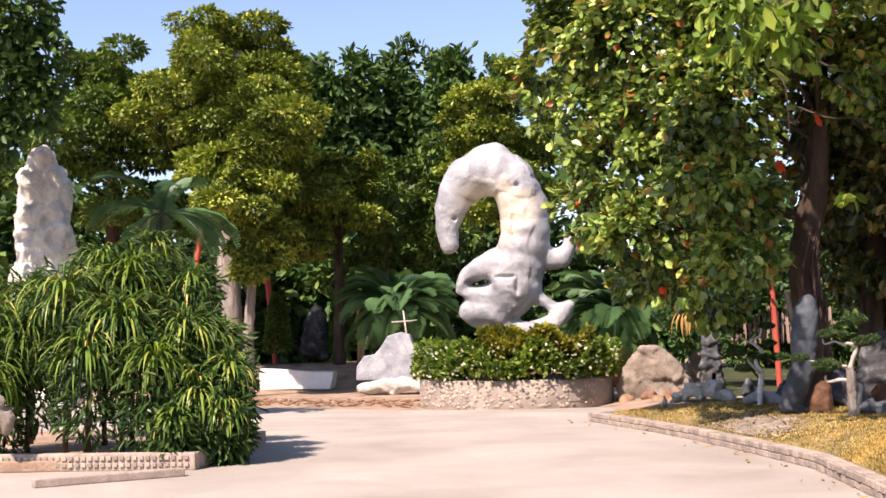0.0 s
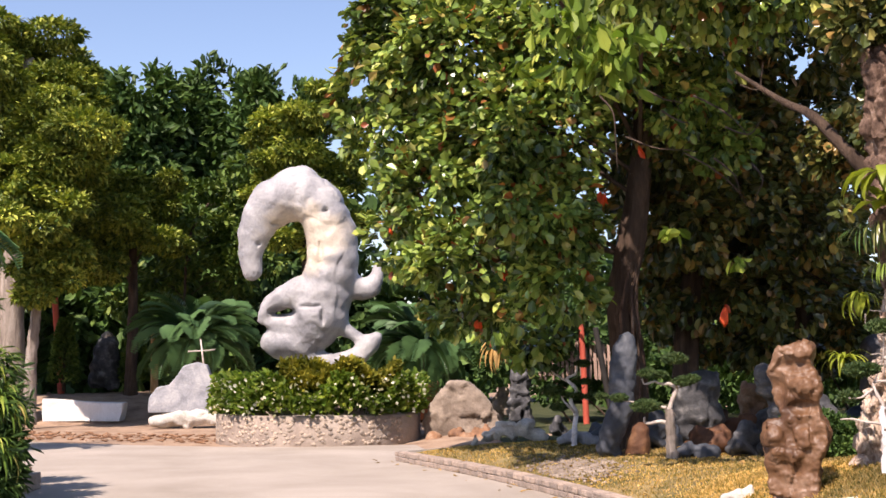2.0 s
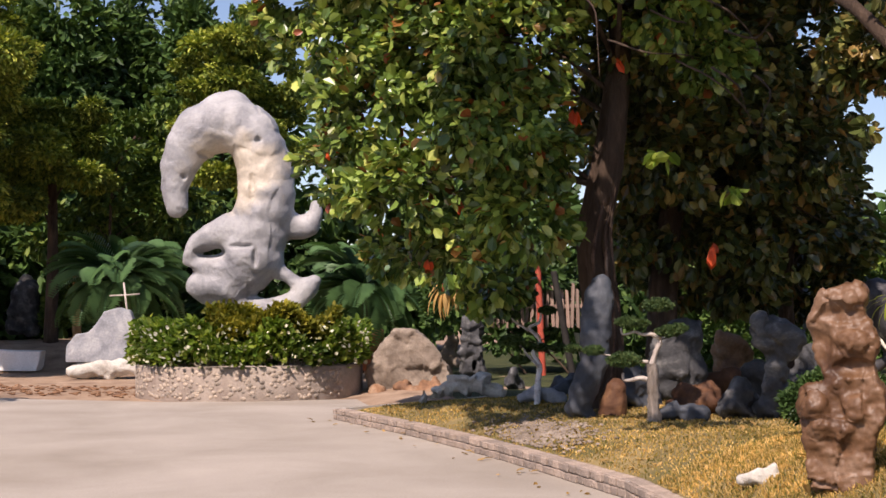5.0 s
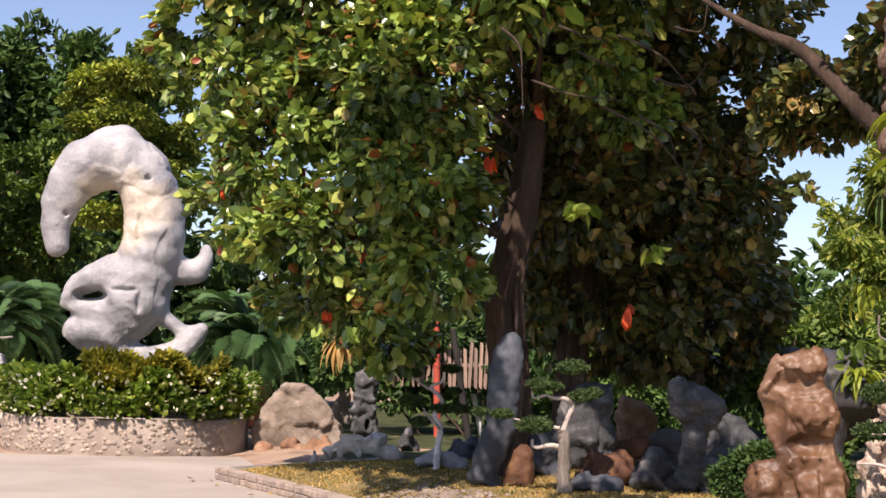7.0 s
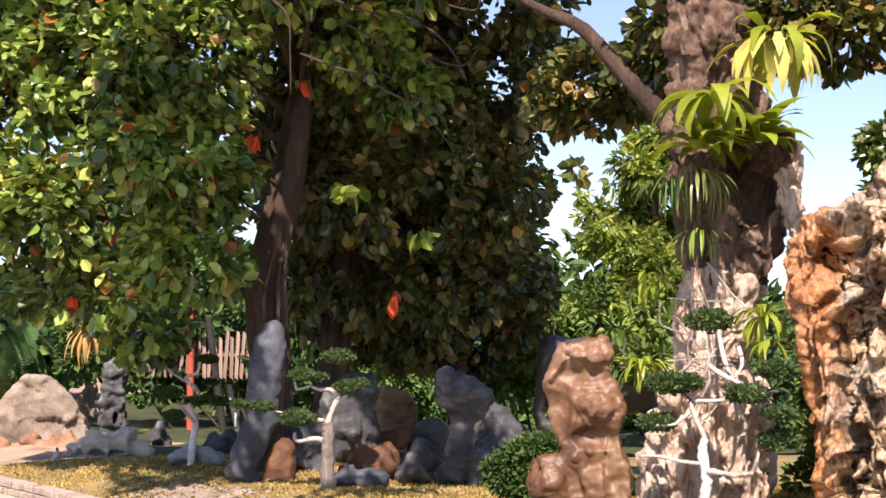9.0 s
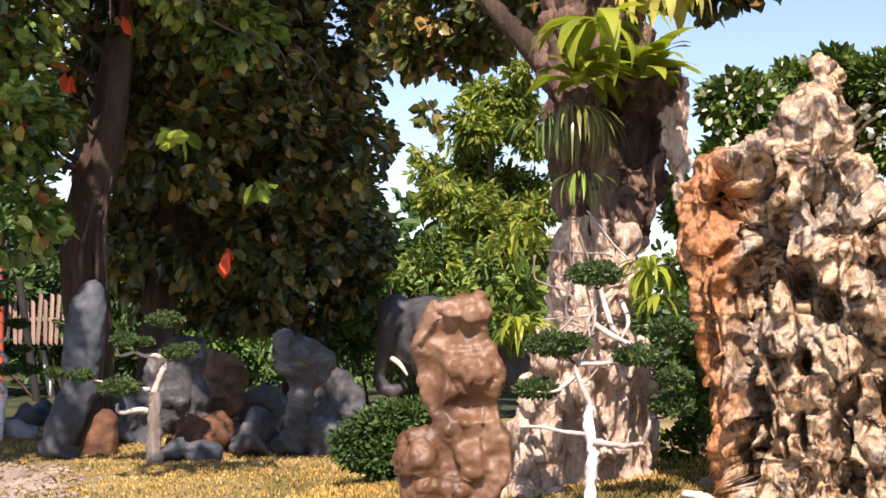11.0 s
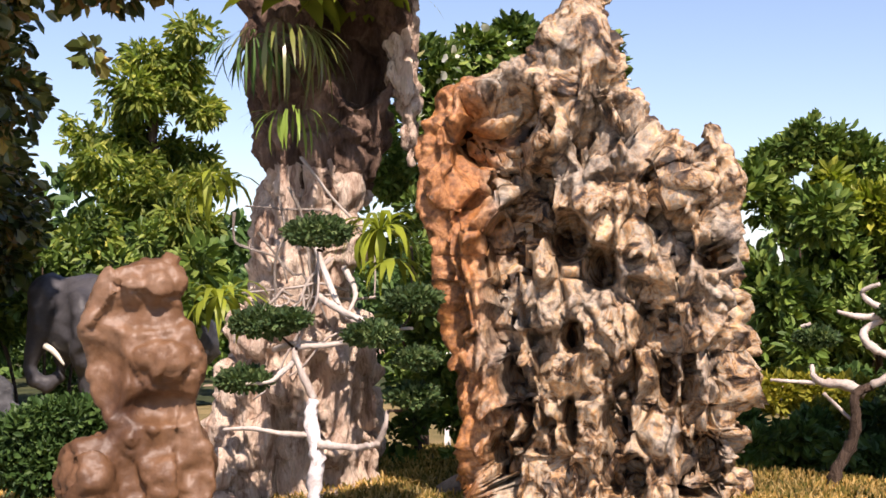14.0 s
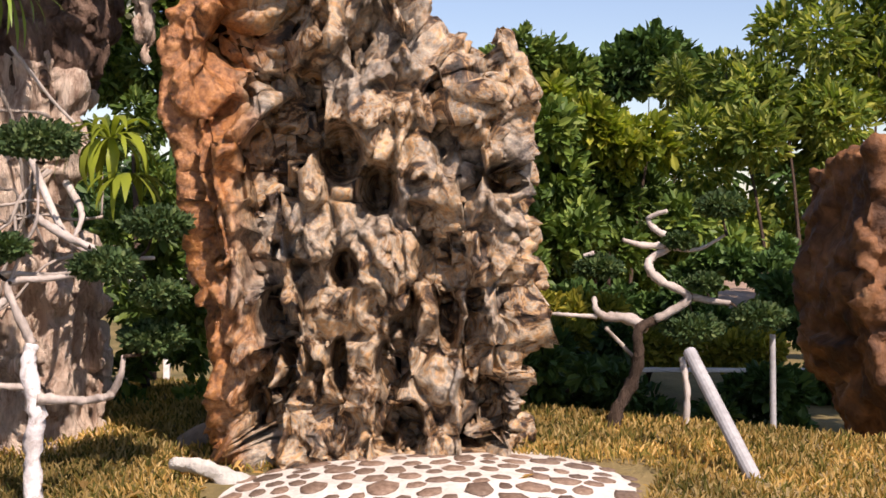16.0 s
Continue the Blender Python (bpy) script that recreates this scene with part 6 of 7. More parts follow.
# leaning prop and the bonsai it carries
post("leaning_prop", (5.73, 8.41, 0.74), (6.02, 8.71, 1.11), 0.024, M_GREY_POST, "grey leaning pipe propping a bonsai branch", "prop")
bonsai("bonsai with bare twisted pale branches and clipped round pads", (6.42, 9.11, 0.74), -63.2,
       [([(0, -0.006), (0.014, 0.095), (0.067, 0.186), (0.091, 0.287), (0.087, 0.388), (0.152, 0.428)], (0.03, 0.024, 0.02, 0.016)), ([(0.131, 0.398), (0.051, 0.432), (-0.03, 0.438), (-0.067, 0.469), (-0.071, 0.509)], (0.024, 0.02, 0.012, 0.008)), ([(0.152, 0.428), (0.273, 0.509), (0.172, 0.57), (0.131, 0.61), (0.141, 0.651), (0.222, 0.711), (0.152, 0.762), (0.131, 0.802), (0.192, 0.828)], (0.016, 0.017, 0.015, 0.012, 0.008)),
        ([(0.263, 0.519), (0.354, 0.499), (0.434, 0.489)], (0.016, 0.01)), ([(0.192, 0.701), (0.111, 0.701), (0.03, 0.721)], (0.014, 0.008)), ([(-0.071, 0.671), (-0.111, 0.661)], (0.01, 0.006)), ([(-0.061, 0.438), (-0.152, 0.444), (-0.232, 0.449)], (0.01, 0.006)), ([(-0.03, 0.398), (0.051, 0.317), (0.101, 0.267)], (0.008, 0.007)), ([(0.269, 0.004), (0.273, 0.166), (0.257, 0.287)], (0.012, 0.012)), ([(0.222, 0.691), (0.313, 0.687), (0.414, 0.741)], (0.01, 0.005))],
       [(0.293, 0.398, 0.093), (0.539, 0.444, 0.085), (-0.051, 0.62, 0.07), (0.242, 0.72, 0.045), (0.384, 0.853, 0.075), (0.33, 0.57, 0.05)], M_BARK, 4)
post("pad_stake", (6.74, 8.59, 0.76), (6.75, 8.6, 1.11), 0.012, M_GREY_POST, "thin stake under a bonsai pad", "stake")

# ---- shrubs and trees behind the old trunk and the great rock ----
BUSH = dict(flat=0.9, gap=0.2, freq=2.0, hang=-0.2, deep=0.5, slim=0.45, level=0.2)
tree("airy light green tree beyond the old trunk", [(16.48, 26.76, 1.07), (16.37, 26.7, 3.01), (16.38, 26.52, 5.29)], (0.2, 0.15, 0.08),
     [(16.77, 26.48, 6.25, 0.692), (16.41, 26.77, 5.67, 0.692), (17.08, 26.31, 5.68, 0.576), (16.17, 27, 4.86, 0.692), (16.75, 26.62, 4.64, 0.807), (15.43, 26.53, 3.74, 0.669), (15.99, 26.16, 3.53, 0.892), (16.62, 25.7, 3.76, 0.669), (14.79, 25.98, 2.8, 0.538), (15.42, 25.56, 2.6, 0.753), (16.12, 25.06, 2.72, 0.646), (16.09, 28.12, 4.96, 0.357)], 20000, 0.19, G_LIGHT, 41, limbs=7, split=4, flat=0.6, gap=0.2, freq=1.6, deep=0.3, slim=0.35)
tree("green tree with clusters of white blossom behind the great rock", [(15.48, 17.97, 0.62), (15.45, 17.91, 2.12), (15.55, 17.75, 3.69)], (0.2, 0.15, 0.08),
     [(14.71, 18.45, 4.74, 0.476), (14.97, 18.26, 4.26, 0.476), (15.77, 18.29, 5.08, 0.409), (16.45, 18.21, 5.4, 0.334), (15.21, 18.07, 4.1, 0.476), (17.1, 17.68, 5.22, 0.501), (17.42, 17.43, 4.97, 0.417), (17.31, 17.56, 4.38, 0.501), (17.63, 17.3, 4.05, 0.417), (14.61, 18.58, 3.95, 0.317), (17.83, 17.15, 3.96, 0.25), (17.08, 18.71, 4.69, 0.607), (17.48, 17.36, 5.38, 0.25)], 15000, 0.18, G_MID, 42, limbs=7, flat=0.85, gap=0.22, freq=2.2, slim=0.4, hang=-0.1)
rng = np.random.default_rng(77)
p, d = crown_points([(14.42, 18.19, 4.67, 0.465), (14.67, 18.01, 4.2, 0.465), (15.46, 18.05, 5.01, 0.4), (16.8, 17.2, 4.7, 0.566), (17.13, 16.97, 3.97, 0.404), (14.91, 17.82, 4.05, 0.465)], 260, rng, 0.85, 0, 1, 0.98)
solo("blossom", mesh_of("blossom", *blades(p, d, 0.1, 0.1, rng, spread=0.8), smooth=False), G_FLOWER, pose(0, 0, 0), "white blossom scattered over the green tree", "flowers", kind="stuff")


def bush(label, clumps, n, size, material, seed, category="shrub", split=4, **kw):
    c = np.array(clumps)
    foot = np.array([c[:, 0].mean(), c[:, 1].mean(), height(float(c[:, 0].mean()), float(c[:, 1].mean()))])
    t = thing("shrub", label, category, Matrix.Translation(Vector(foot)))
    c[:, :3] -= foot
    kid = np.random.default_rng(seed)
    if split:
        c = np.concatenate([np.concatenate([c[:, :3] + kid.normal(size=(len(c), 3)) * c[:, 3:] * 0.6, c[:, 3:] * kid.uniform(0.4, 0.65, (len(c), 1))], 1) for _ in range(split)])
    opts = dict(BUSH)
    opts.update(kw)
    part("crown", foliage("crown", c, n, size, material, seed, **opts), material, t)
    for k in range(min(5, len(c))):
        q = c[k, :3]
        part("stem", mesh_of("stem", *branch([(q[0] * 0.5, q[1] * 0.5, -0.15), (q[0] * 0.7, q[1] * 0.7, q[2] * 0.5), q], (0.03, 0.022, 0.01), 7, 5, 0.05, k)), M_BARK, t)
    return t


bush("dense green shrub with red flowers behind the bonsai", [(17.31, 13.72, 2.14, 0.435), (18.55, 13.72, 2.57, 0.464), (17.29, 13.7, 1.42, 0.507), (17.56, 13.19, 1.85, 0.58), (17.34, 13.57, 0.84, 0.435), (17.68, 12.92, 1.2, 0.58), (18.92, 12.95, 1.96, 0.541), (18, 12.28, 1.28, 0.58), (18.89, 12.93, 0.64, 0.464)] + [(15.37, 13.76, 2.31, 0.461), (15.39, 13.79, 1.58, 0.461), (15.74, 13.39, 1.38, 0.461), (17.08, 13.32, 1.79, 0.562), (16.22, 12.85, 1.05, 0.395), (15.41, 13.81, 0.99, 0.395), (16.71, 13.74, 2.15, 0.492), (14.85, 12.94, 0.9, 0.307)] + [(18.24, 14.34, 2.72, 0.386), (19.35, 12.03, 0.8, 0.541)], 26000, 0.15, G_MID, 51)
bush("bright yellow-green shrub behind the bonsai", [(16.99, 13.07, 2.68, 0.349), (17.18, 13.52, 2.78, 0.286), (17.11, 12.82, 2.54, 0.349), (17.26, 12.5, 2.41, 0.314)], 5000, 0.17, G_FERN, 52)
# The offset clumps hang unseen towards the sun, added to shade the ground behind.
bush("large spreading green shrub with long leaves", [(20.67, 12.66, 3.33, 0.584), (20.98, 12.07, 3.58, 0.668), (21.32, 11.4, 3.84, 0.668), (21.63, 10.81, 4.17, 0.668), (21.86, 10.37, 4.51, 0.584), (21.47, 13.32, 3.68, 0.351), (19.82, 12.1, 2.6, 0.632), (20.14, 11.46, 2.69, 0.711), (20.5, 10.76, 3.17, 0.711), (20.79, 10.2, 3.41, 0.711), (19.84, 12.01, 1.89, 0.632), (20.19, 11.31, 1.9, 0.632), (20.49, 10.75, 2.38, 0.632), (20, 11.65, 1.18, 0.553), (20.28, 11.08, 1.19, 0.553), (22.19, 9.69, 3.93, 0.834), (21.1, 9.56, 2.62, 0.949)] + [(x - 1.74, y - 2.51, z + 3.6, 0.55) for x, y, z in [(9.47, 10.71, 0.29), (9.63, 10.39, 0.3), (9.79, 10.07, 0.3), (9.95, 9.75, 0.3), (10.11, 9.43, 0.3), (10.28, 9.11, 0.3), (10.78, 11.22, 0.25), (11.02, 10.73, 0.25), (11.25, 10.28, 0.26), (11.48, 9.83, 0.26), (11.73, 9.34, 0.26)]], 30000, 0.17, G_LIGHT, 53, slim=0.35)
# Invented bough outside the view; it only casts shade past the lawn.
bush("unseen leafy bough added to shade the lawn's edge", [(x - 1.80, y - 2.6, z + 3.8, 0.6) for x, y, z in [(9.3, 10.9, 0.3), (9.6, 10.3, 0.3), (9.9, 9.7, 0.3), (10.2, 9.1, 0.3), (10.6, 11.1, 0.4), (11.0, 10.4, 0.4), (11.4, 9.7, 0.4), (11.8, 9.1, 0.4), (8.9, 11.2, 0.3), (12.2, 11.2, 0.6), (12.6, 10.4, 0.6), (13.2, 9.8, 0.7)]], 15000, 0.17, G_LIGHT, 62, split=3, gap=0.0)
bush("dark shrub in deep shade below the canopy", [(9.69, 10.73, 0.33, 0.192), (9.8, 10.5, 0.33, 0.192), (9.92, 10.26, 0.33, 0.192), (10.03, 10.03, 0.34, 0.192), (10.15, 9.8, 0.34, 0.192), (10.27, 9.57, 0.34, 0.192), (10.38, 9.34, 0.34, 0.192), (10.69, 9.18, 0.36, 0.227), (12.09, 9.54, 0.69, 0.264), (11.69, 9.21, 0.57, 0.334), (9.57, 10.96, 0.26, 0.184), (9, 10.3, 0.22, 0.134), (9.15, 10, 0.22, 0.134), (9.3, 9.7, 0.22, 0.134), (9.45, 9.41, 0.22, 0.134), (9.57, 9.17, 0.23, 0.134)] + [(13.18, 11.82, 0.72, 0.264), (13.37, 11.45, 0.72, 0.264), (13.56, 11.07, 0.7, 0.264), (13.72, 10.74, 0.72, 0.264), (13.91, 10.36, 0.7, 0.264), (14.08, 10.04, 0.73, 0.264), (14.2, 9.8, 0.83, 0.316), (14.82, 10.81, 1.06, 0.285), (15.05, 10.35, 1.12, 0.285)] + [(9.82, 11.16, 0.59, 0.174), (10, 10.95, 0.58, 0.174), (10.17, 10.74, 0.57, 0.174), (10.35, 10.53, 0.57, 0.174), (8.97, 10.62, 0.58, 0.119), (9.17, 10.38, 0.58, 0.119)], 26000, 0.09, G_DARK, 54, split=2)
bush("clipped ochre-green hedge under the shrubs", [(10.82, 11.1, 0.63, 0.143), (10.89, 10.95, 0.61, 0.143), (10.98, 10.76, 0.59, 0.143), (11.1, 10.54, 0.57, 0.143), (11.19, 10.35, 0.56, 0.143), (11.31, 10.13, 0.55, 0.143), (11.42, 9.9, 0.55, 0.143), (11.51, 9.71, 0.55, 0.143)] + [(11.16, 11.88, 0.79, 0.166), (11.34, 11.67, 0.78, 0.166), (11.52, 11.46, 0.77, 0.166), (11.7, 11.25, 0.75, 0.166), (11.85, 11.07, 0.74, 0.166)], 9000, 0.07, G_OCHRE, 55, "hedge", 0, flat=0.8, gap=0.0, level=0.0)
bush("low green shrubs between the trunk and the great rock", [(7.45, 12.14, 1.7, 0.154), (7.4, 12.21, 1.42, 0.154), (6.69, 11.38, 1.07, 0.116), (6.33, 11.21, 0.98, 0.123), (6.22, 10.97, 0.79, 0.119), (6.17, 11.05, 0.71, 0.119), (6.6, 11.57, 1.17, 0.132), (7.41, 12.22, 1.94, 0.184), (7.76, 12.65, 2.3, 0.231), (6.4, 11.05, 0.91, 0.098), (7.89, 12.42, 2.46, 0.198)] + [(6.11, 10.86, 1.24, 0.095), (6.08, 10.88, 1.4, 0.105), (6.11, 10.87, 1.11, 0.105)], 9000, 0.06, G_MID, 56)
mound = [(-0.185, 0.328, 0.133), (-0.096, 0.476, 0.133), (0.022, 0.534, 0.119), (0.141, 0.533, 0.12), (-0.007, 0.295, 0.178), (0.171, 0.352, 0.165), (0.291, 0.5, 0.105), (0.321, 0.32, 0.15), (-0.274, 0.389, 0.089), (0.45, 0.45, 0.12), (0.5, 0.3, 0.15)]
bush("dark clipped mound of fine leaves beside the brown boulder", [(5.2 + 0.7705 * x, 12.7 - 0.6374 * x, 0.4 + z, r * 1.1) for x, z, r in mound] + [(5.3 + 0.7705 * x, 12.83 - 0.6374 * x, 0.4 + z, r * 1.1) for x, z, r in mound], 16000, 0.045, G_DARK, 57, split=0, flat=0.7, gap=0.0)
bush("wild green shrubs beyond the rocks", [(11.24, 23.02, 2.02, 0.527), (11.81, 22.61, 2.2, 0.527), (10.97, 23.23, 1.66, 0.439), (11.55, 21.59, 1.84, 0.417), (10.86, 24.51, 1.85, 0.553), (9.91, 26.39, 1.94, 0.483), (10.4, 26.07, 1.65, 0.483), (10.41, 28.51, 1.65, 0.422), (9.33, 17.04, 1.76, 0.369), (8.96, 16.08, 1.63, 0.285), (11.09, 21.95, 1.42, 0.417)] + [(13.81, 24.96, 2.25, 0.553), (14.36, 24.34, 1.97, 0.553), (14.9, 23.71, 1.78, 0.553), (14.78, 22.32, 1.41, 0.439), (13.26, 24.14, 1.25, 0.527), (13.83, 23.48, 1.07, 0.527), (13.76, 22.02, 0.92, 0.417)], 13000, 0.16, G_MID, 58)
bush("wild dark shrubs beyond the fence", [(5.73, 30.36, 1.36, 0.711), (6.89, 30.12, 1.37, 0.83), (7.82, 29.93, 1.25, 0.711), (8.94, 30.71, 1.37, 0.738), (9.33, 28.58, 1.27, 0.799), (10.45, 28.35, 1.04, 0.799), (11.57, 28.12, 1.05, 0.799), (11.41, 29.15, 1.62, 0.593), (11.55, 24.01, 1.41, 0.773), (12.11, 23.86, 2, 0.58), (6.76, 30.1, 2.31, 0.949), (8.32, 30.78, 2.47, 1.107), (10, 30.43, 2.48, 1.107), (11.81, 30.04, 2.48, 1.107), (13.14, 28.74, 2.34, 1.067)], 14000, 0.2, G_DARK, 59)
bush("feathery tree tops in the far distance", [(42.58, 20.52, 6.58, 0.922), (42.15, 21.33, 6.2, 0.738), (42.9, 19.86, 6.4, 0.738), (43.15, 19.35, 6.03, 0.553), (41.98, 21.66, 6.02, 0.461), (41.39, 22.8, 5.36, 0.461), (43.47, 18.69, 5.48, 0.738)], 6000, 0.45, G_DARK, 60, "tree", 0)
bush("sparse light green shrub against the sky", [(29.93, 19.55, 5.37, 0.527), (29.6, 19.97, 5.11, 0.448), (30.36, 19.05, 5.24, 0.448), (29.27, 20.38, 4.85, 0.395), (30.71, 18.66, 4.84, 0.527)], 2600, 0.25, G_MID, 61, "shrub", 0)
# pale kerb line and a small white wall far behind the shrubs
solo("far_wall", slab([(-1.6, 0), (1.6, 0), (1.6, 0.025), (-1.6, 0.025)], 0.1, 0.006), M_CEMENT, pose(10.93, 10.27, 0.42, 0, 0, -63.2), "pale concrete edging seen below the shrubs", "edging")
bench = thing("garden_bench", "white painted bench half hidden behind shrubs", "bench", pose(9.03, 13.41, 1.07, 0, 0, -63.2))
part("seat", slab([(-0.16, 0), (0.16, 0), (0.16, 0.05), (-0.16, 0.05)], 0.3, 0.008), M_WHITE_PAINT, bench)
part("backrest", slab([(0.04, 0.06), (0.16, 0.06), (0.16, 0.17), (0.04, 0.17)], 0.05, 0.008), M_WHITE_PAINT, bench, m=pose(0, 0.25, 0))
part("leg", slab([(-0.12, -1.2), (-0.08, -1.2), (-0.08, 0), (-0.12, 0)], 0.05, 0.004), M_WHITE_PAINT, bench)
part("leg", slab([(0.08, -1.2), (0.12, -1.2), (0.12, 0), (0.08, 0)], 0.05, 0.004), M_WHITE_PAINT, bench)
for k, (x, y, z) in enumerate([(11.54, 30.18, 1.51), (13.55, 28.77, 1.53), (9.58, 32.78, 1.28)]):
    rock("small white stone far under the trees", [(0, 0.12, 0.16), (0.12, 0.1, 0.12), (0.05, 0.3, 0.12)], M_WHITE_ROCK, (x, y, z - 0.2), 0, 0.03)

# ---- left bed with strap leaf bushes ----
bed = thing("garden_bed", "raised garden bed edged with a low pierced stone kerb", "garden bed", pose(-2.85, 13.6, 0))
part("soil", slab([(-6.5, 0), (0, 0), (0, 0.13), (-6.5, 0.13)], 5.0, 0.02), M_DIRT, bed, "bare brown soil", m=pose(-0.05, 1.2, 0.0))
part("kerb_wall", slab([(-6.5, 0), (0.1, 0), (0.1, 0.2), (-6.5, 0.2)], 0.14, 0.015), M_KERB_STONE, bed, "low stone kerb", m=pose(-0.1, 1.06, 0, 0, 0, -6))
part("side_wall", slab([(0, 0), (3.2, 0), (3.2, 0.2), (0, 0.2)], 0.14, 0.015), M_KERB_STONE, bed, "low stone kerb", m=pose(0.02, 1.1, 0, 0, 0, 84))
part("step", slab([(-1.6, 0), (0, 0), (0, 0.09), (-1.6, 0.09)], 0.13, 0.015), M_KERB_STONE, bed, m=pose(0.02, 0.4, 0, 0, 0, 32))
bk = block_mesh("block", 8)
for k in range(34):
    for row in (0, 1):
        part("block", bk, M_PEBBLE, bed, m=pose(-0.1 - k * 0.075, 1.05 + 0.0079 * k, 0.07 + row * 0.075) @ Matrix.Diagonal((0.05, 0.03, 0.05, 1)))
rng = np.random.default_rng(12)
spots = [(-5.15, 15.53, 1.53, 0.408), (-4.67, 15.49, 2.06, 0.477), (-4.27, 15.04, 1.38, 0.395), (-3.91, 15.21, 1.77, 0.467), (-3.43, 14.85, 1.23, 0.39), (-3.16, 15.42, 1.62, 0.406), (-2.92, 14.87, 0.9, 0.325), (-2.6, 14.89, 0.7, 0.26), (-3.97, 15.98, 2.34, 0.386), (-4.45, 16.47, 2.52, 0.362), (-3.24, 16.19, 2.2, 0.32), (-5.57, 16.99, 2.13, 0.373), (-2.86, 15.63, 1.48, 0.343), (-3.91, 16.95, 2.69, 0.336), (-2.59, 15.06, 1.14, 0.264), (-5.56, 15.51, 1.81, 0.477), (-5.53, 15.26, 1.14, 0.401), (-3.12, 14.59, 0.6, 0.217)]
for k, (x, y, z, r) in enumerate(spots):
    t = thing("strap_leaf_shrub", "bushy green shrub with long drooping strap leaves" if k % 4 else "yellowing shrub with long drooping strap leaves", "shrub", pose(x, y + 0.35, 0.1), "strap leaf shrubs")
    part("leaves", mesh_of("leaves", *straps(190, r * 1.95, 0.028, rng, (0.0, 1.4), 2.2, 6, 0.03)), G_STRAP if k % 4 else G_BRIGHT, t, m=pose(0, 0, z - 0.15))
    part("stem", mesh_of("stem", *tube([(0, 0, -0.05), (0.02, 0, (z - 0.1) * 0.5), (0, 0, z - 0.1)], (0.04, 0.03, 0.03), 6, 0.05, k)), M_BARK, t)
    # Dark leaves inside stand in for the shrub's inner shade.
    part("inner_shade_leaves", foliage("inner_shade_leaves", [(0, 0, z - 0.2, r * 1.1), (0, 0, max(0.2, z - 0.6), r * 0.9), (0, 0.1, max(0.2, z - 0.9), r * 0.9)], 800, 0.16, G_DARK, k, gap=0.0, slim=0.2), G_DARK, t)
rock("tall white limestone rock behind the strap leaf bushes", outline_balls([(z, a, b) for (a, z), (b, _) in zip([(-0.685, -0.105), (-0.632, 1.37), (-0.516, 2.635), (-0.538, 3.268), (-0.474, 3.795), (-0.306, 4.322), (-0.137, 4.554)], [(0.791, -0.105), (0.738, 1.37), (0.664, 2.635), (0.601, 3.268), (0.495, 3.795), (0.348, 4.322), (0.179, 4.554)])], 0.32, 6), M_WHITE_ROCK, (-7.53, 24.11, 0.62), 0, 0.05, 0.85, ((0.12, 1.2), (0.05, 4.0), (0.02, 9.0)), chain=False, knob=(0.08, 1.6, 1.4), cut=0.05)
rock("small pale boulder at the bed's edge", [(-0.064, 0.318, 0.166), (0.032, 0.127, 0.14)], M_TAN_ROCK, (-5.04, 14.6, 0.45), 0, 0.03)

# ---- kerb of the lawn, stone by stone ----
kerb = thing("kerb", "low kerb of small tan stones along the lawn", "kerb", pose(0, 0, 0), kind="structure")
core, line = [], []
ys = np.arange(4, 21.25, 0.4)
pts = [(kerb_x(y), y) for y in ys] + [(2.36, 21.3), (3.2, 22.0), (4.2, 22.6), (5.0, 23.4)]
v, f = [], []
for i, (x, y) in enumerate(pts):
    v += [(x + 0.015, y, -0.05), (x + 0.015, y, 0.14), (x + 0.15, y + (0.1 if y > 21.2 else 0), 0.14), (x + 0.15, y + (0.1 if y > 21.2 else 0), -0.05)]
    if i:
        b = (i - 1) * 4
        f += [(b + k, b + k + 1, b + k + 5, b + k + 4) for k in range(3)]
part("bed_mortar", mesh_of("bed_mortar", v, f, smooth=False), M_CEMENT, kerb)
stones = [block_mesh("kerb_stone", 40 + k) for k in range(5)]
rng = random.Random(2)
y = 10.0
while y < 21.2:
    w = rng.uniform(0.10, 0.17)
    x, x2 = kerb_x(y), kerb_x(y + w)
    turn = math.degrees(math.atan2(w, x2 - x))
    for row in (0, 1):
        part("kerb_stone", stones[rng.randrange(5)], M_KERB_STONE, kerb, m=pose((x + x2) / 2 + rng.uniform(0.0, 0.02), y + w / 2 + row * 0.05, 0.035 + row * 0.072, 0, 0, turn) @ Matrix.Diagonal((w * 0.94, 0.07, 0.066, 1)))
    part("kerb_stone", stones[rng.randrange(5)], M_KERB_STONE, kerb, m=pose((x + x2) / 2 + 0.085, y + w / 2, 0.125, 0, 0, turn) @ Matrix.Diagonal((w * 0.95, 0.16, 0.05, 1)))
    y += w

# ---- loose gravel and grass ----
gp = [pebble_mesh("gravel_stone", 60 + k, 0.6) for k in range(3)]
rng = np.random.default_rng(21)
base_v = np.array([q.co for q in gp[0].vertices])
base_f = np.array([list(q.vertices) for q in gp[0].polygons])
cx, cy, cz = 3.88, 16.3, 0.22
vs, fs = [], []
for k in range(900):
    x, y = cx + rng.normal() * 0.22, cy + rng.normal() * 0.55
    if x < kerb_x(y) + 0.2:
        continue
    s = rng.uniform(0.03, 0.07)
    vs.append(base_v * s + np.array([x, y, height(x, y) + 0.01]))
    fs.append(base_f)
v, f = join(*zip(vs, fs))
solo("gravel", mesh_of("gravel", v, f), M_TAN_ROCK, pose(0, 0, 0), "patch of pale loose gravel in the turf", "gravel", kind="stuff")


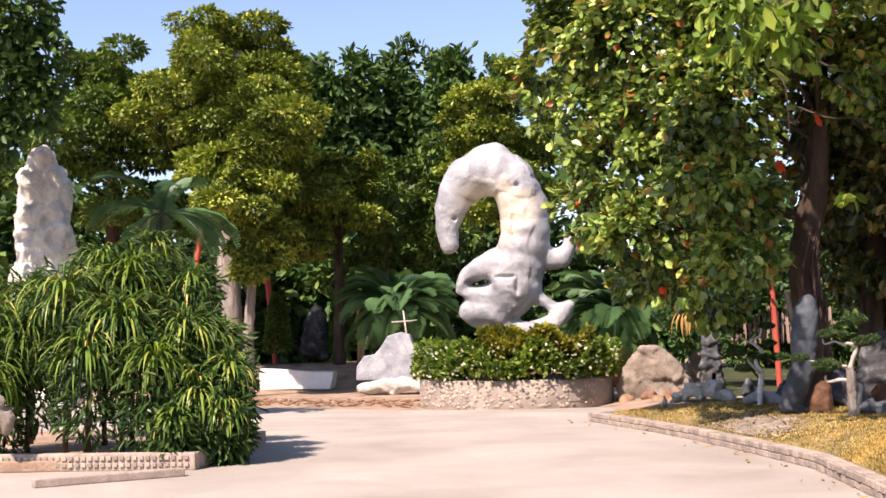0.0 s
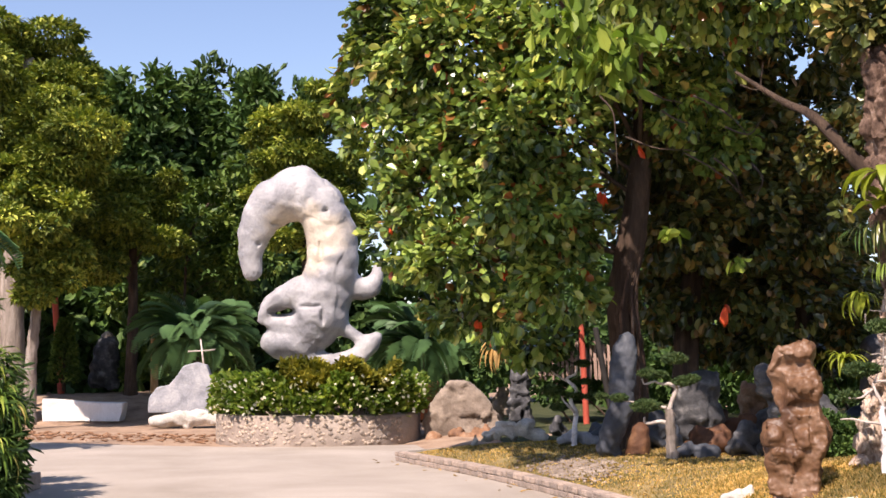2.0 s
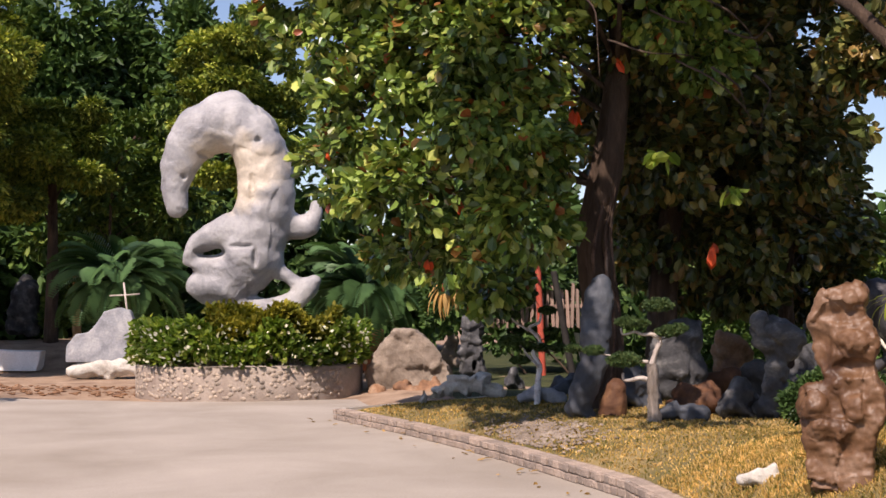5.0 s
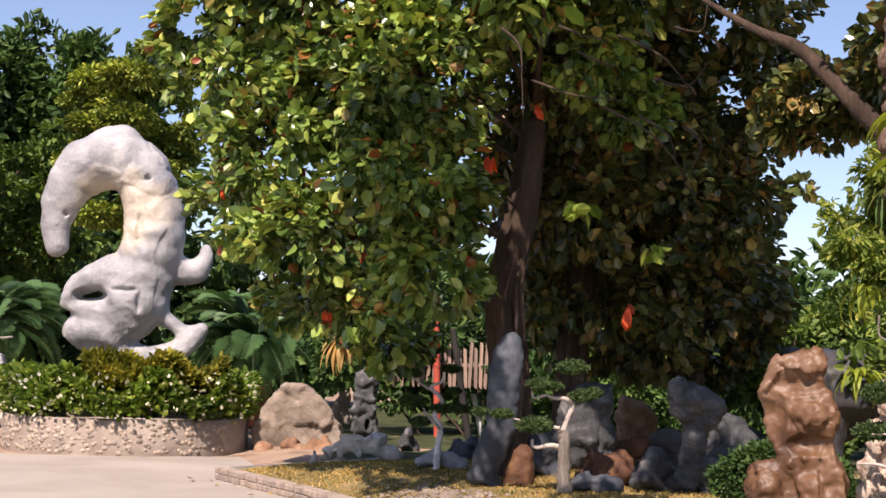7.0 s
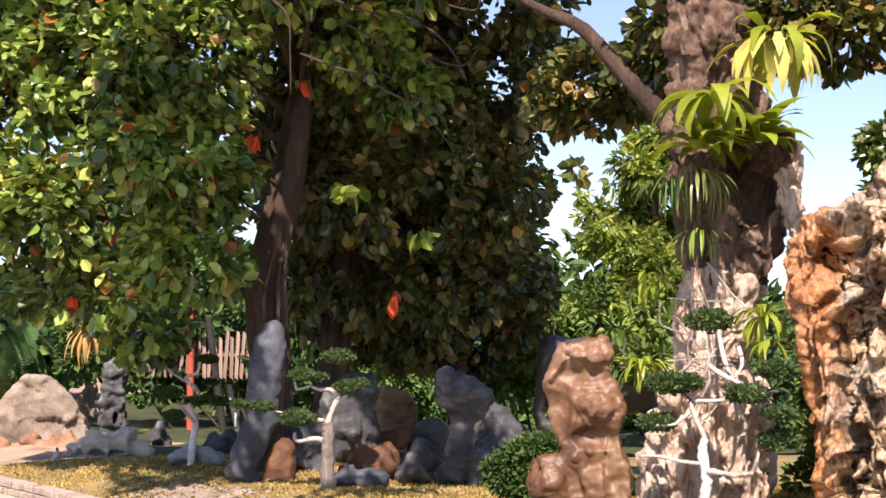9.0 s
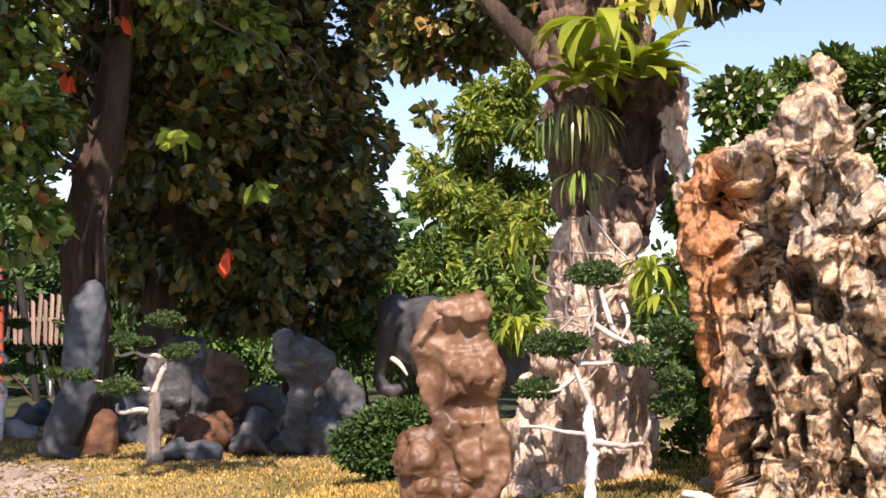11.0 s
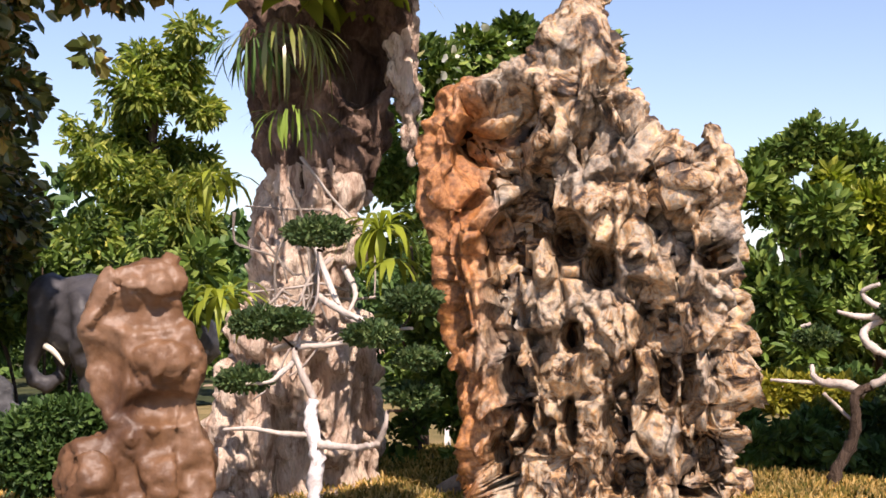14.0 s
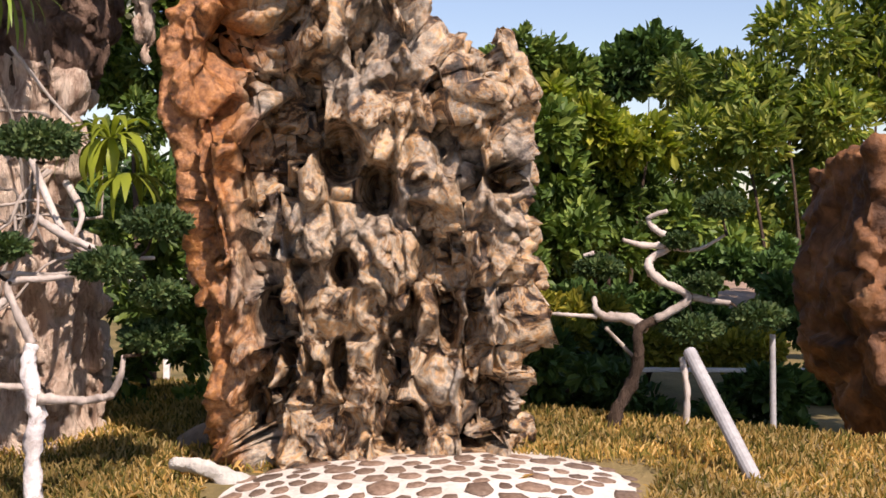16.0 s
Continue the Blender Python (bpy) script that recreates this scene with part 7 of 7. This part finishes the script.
def grass(n, x0, x1, y0, y1, tall, wide, seed):
    rng = np.random.default_rng(seed)
    y = rng.uniform(y0, y1, n)
    x = np.array([kerb_x(q) for q in y]) + 0.15 + rng.uniform(x0, x1, n)
    dx, dy = x - GP[0] + 0.04, y - GP[1] + 0.36
    across, deep = 0.451 * dx - 0.893 * dy + 0.1, 0.893 * dx + 0.451 * dy
    gap = (across / 0.70) ** 2 + (deep / np.where(deep > 0, 0.2, 0.66)) ** 2 > 1
    x, y, n = x[gap], y[gap], int(gap.sum())
    thick = np.array([noise.noise(Vector((a * 1.3, b * 1.3, 0))) for a, b in zip(x, y)])
    keep = thick > rng.uniform(-1.0, 0.0, n)
    x, y = x[keep], y[keep]
    p = np.stack([x, y, [height(a, b) for a, b in zip(x, y)]], 1)
    return blades(p, np.tile([0, 0, 1.0], (len(p), 1)), tall, wide, rng, spread=0.45, curl=0.3)


solo("grass", mesh_of("grass", *grass(120000, 0.0, 3.8, 6.5, 13.0, 0.036, 0.006, 1), smooth=False), G_GRASS, pose(0, 0, 0), "dry golden and green turf grass on the mound", "grass", kind="stuff")
solo("grass", mesh_of("grass", *grass(25000, 0.0, 3.0, 13.0, 21.0, 0.026, 0.01, 2), smooth=False), G_GRASS, pose(0, 0, 0), "short dry turf grass under the bonsai", "grass", kind="stuff")

fern((5.38, 28.36, 2.03), 22, 0.75, 0.1, 21, "withered straw coloured fronds hanging under the canopy", (-1.4, 0.2), 1.2, G_STRAW, "dead_fronds")
# rubble at the path's far edge, fallen leaves
rng = np.random.default_rng(41)
vs, fs = [], []
for k in range(420):
    x = rng.uniform(-5.5, 0.4)
    y = 26.4 - 0.62 * (x + 0.3) * (x < -0.3) + rng.uniform(0, 3.2)
    q = rng.uniform(0.03, 0.12) * (0.5 + rng.random())
    vs.append(base_v * np.array([q * 1.3, q, q * 0.7]) + np.array([x, y, 0.0]))
    fs.append(base_f)
v, f = join(*zip(vs, fs))
solo("rubble", mesh_of("rubble", v, f, smooth=False), M_ORANGE_ROCK, pose(0, 0, 0), "scattered reddish rubble along the path's edge", "rubble", kind="stuff")
n = 420
y = rng.uniform(9, 21, n)
x = np.array([kerb_x(q) for q in y]) + rng.uniform(-0.5, 2.6, n)
p = np.stack([x, y, [height(a, b) + 0.02 for a, b in zip(x, y)]], 1)
solo("fallen_leaves", mesh_of("fallen_leaves", *blades(p, np.stack([rng.normal(size=n), rng.normal(size=n), np.full(n, 0.15)], 1), 0.07, 0.035, rng, flatness=0.8), smooth=False), G_STRAW, pose(0, 0, 0), "dry fallen leaves on turf and kerb", "leaves", kind="stuff")

# far woods that close the garden
rng = np.random.default_rng(31)
cl = []
for k in range(110):
    a = k / 110 * 6.283
    cl.append((3 + 66 * math.cos(a), 20 + 66 * math.sin(a), rng.uniform(0.5, 2.4), rng.uniform(2.4, 3.6)))
solo("far_woods", foliage("far_woods", cl, 26000, 1.25, G_DARK, 31, flat=0.9, gap=0.0, freq=0.2, deep=0.7), G_DARK, pose(0, 0, 0), "ring of far dark green woods", "woods", kind="stuff")
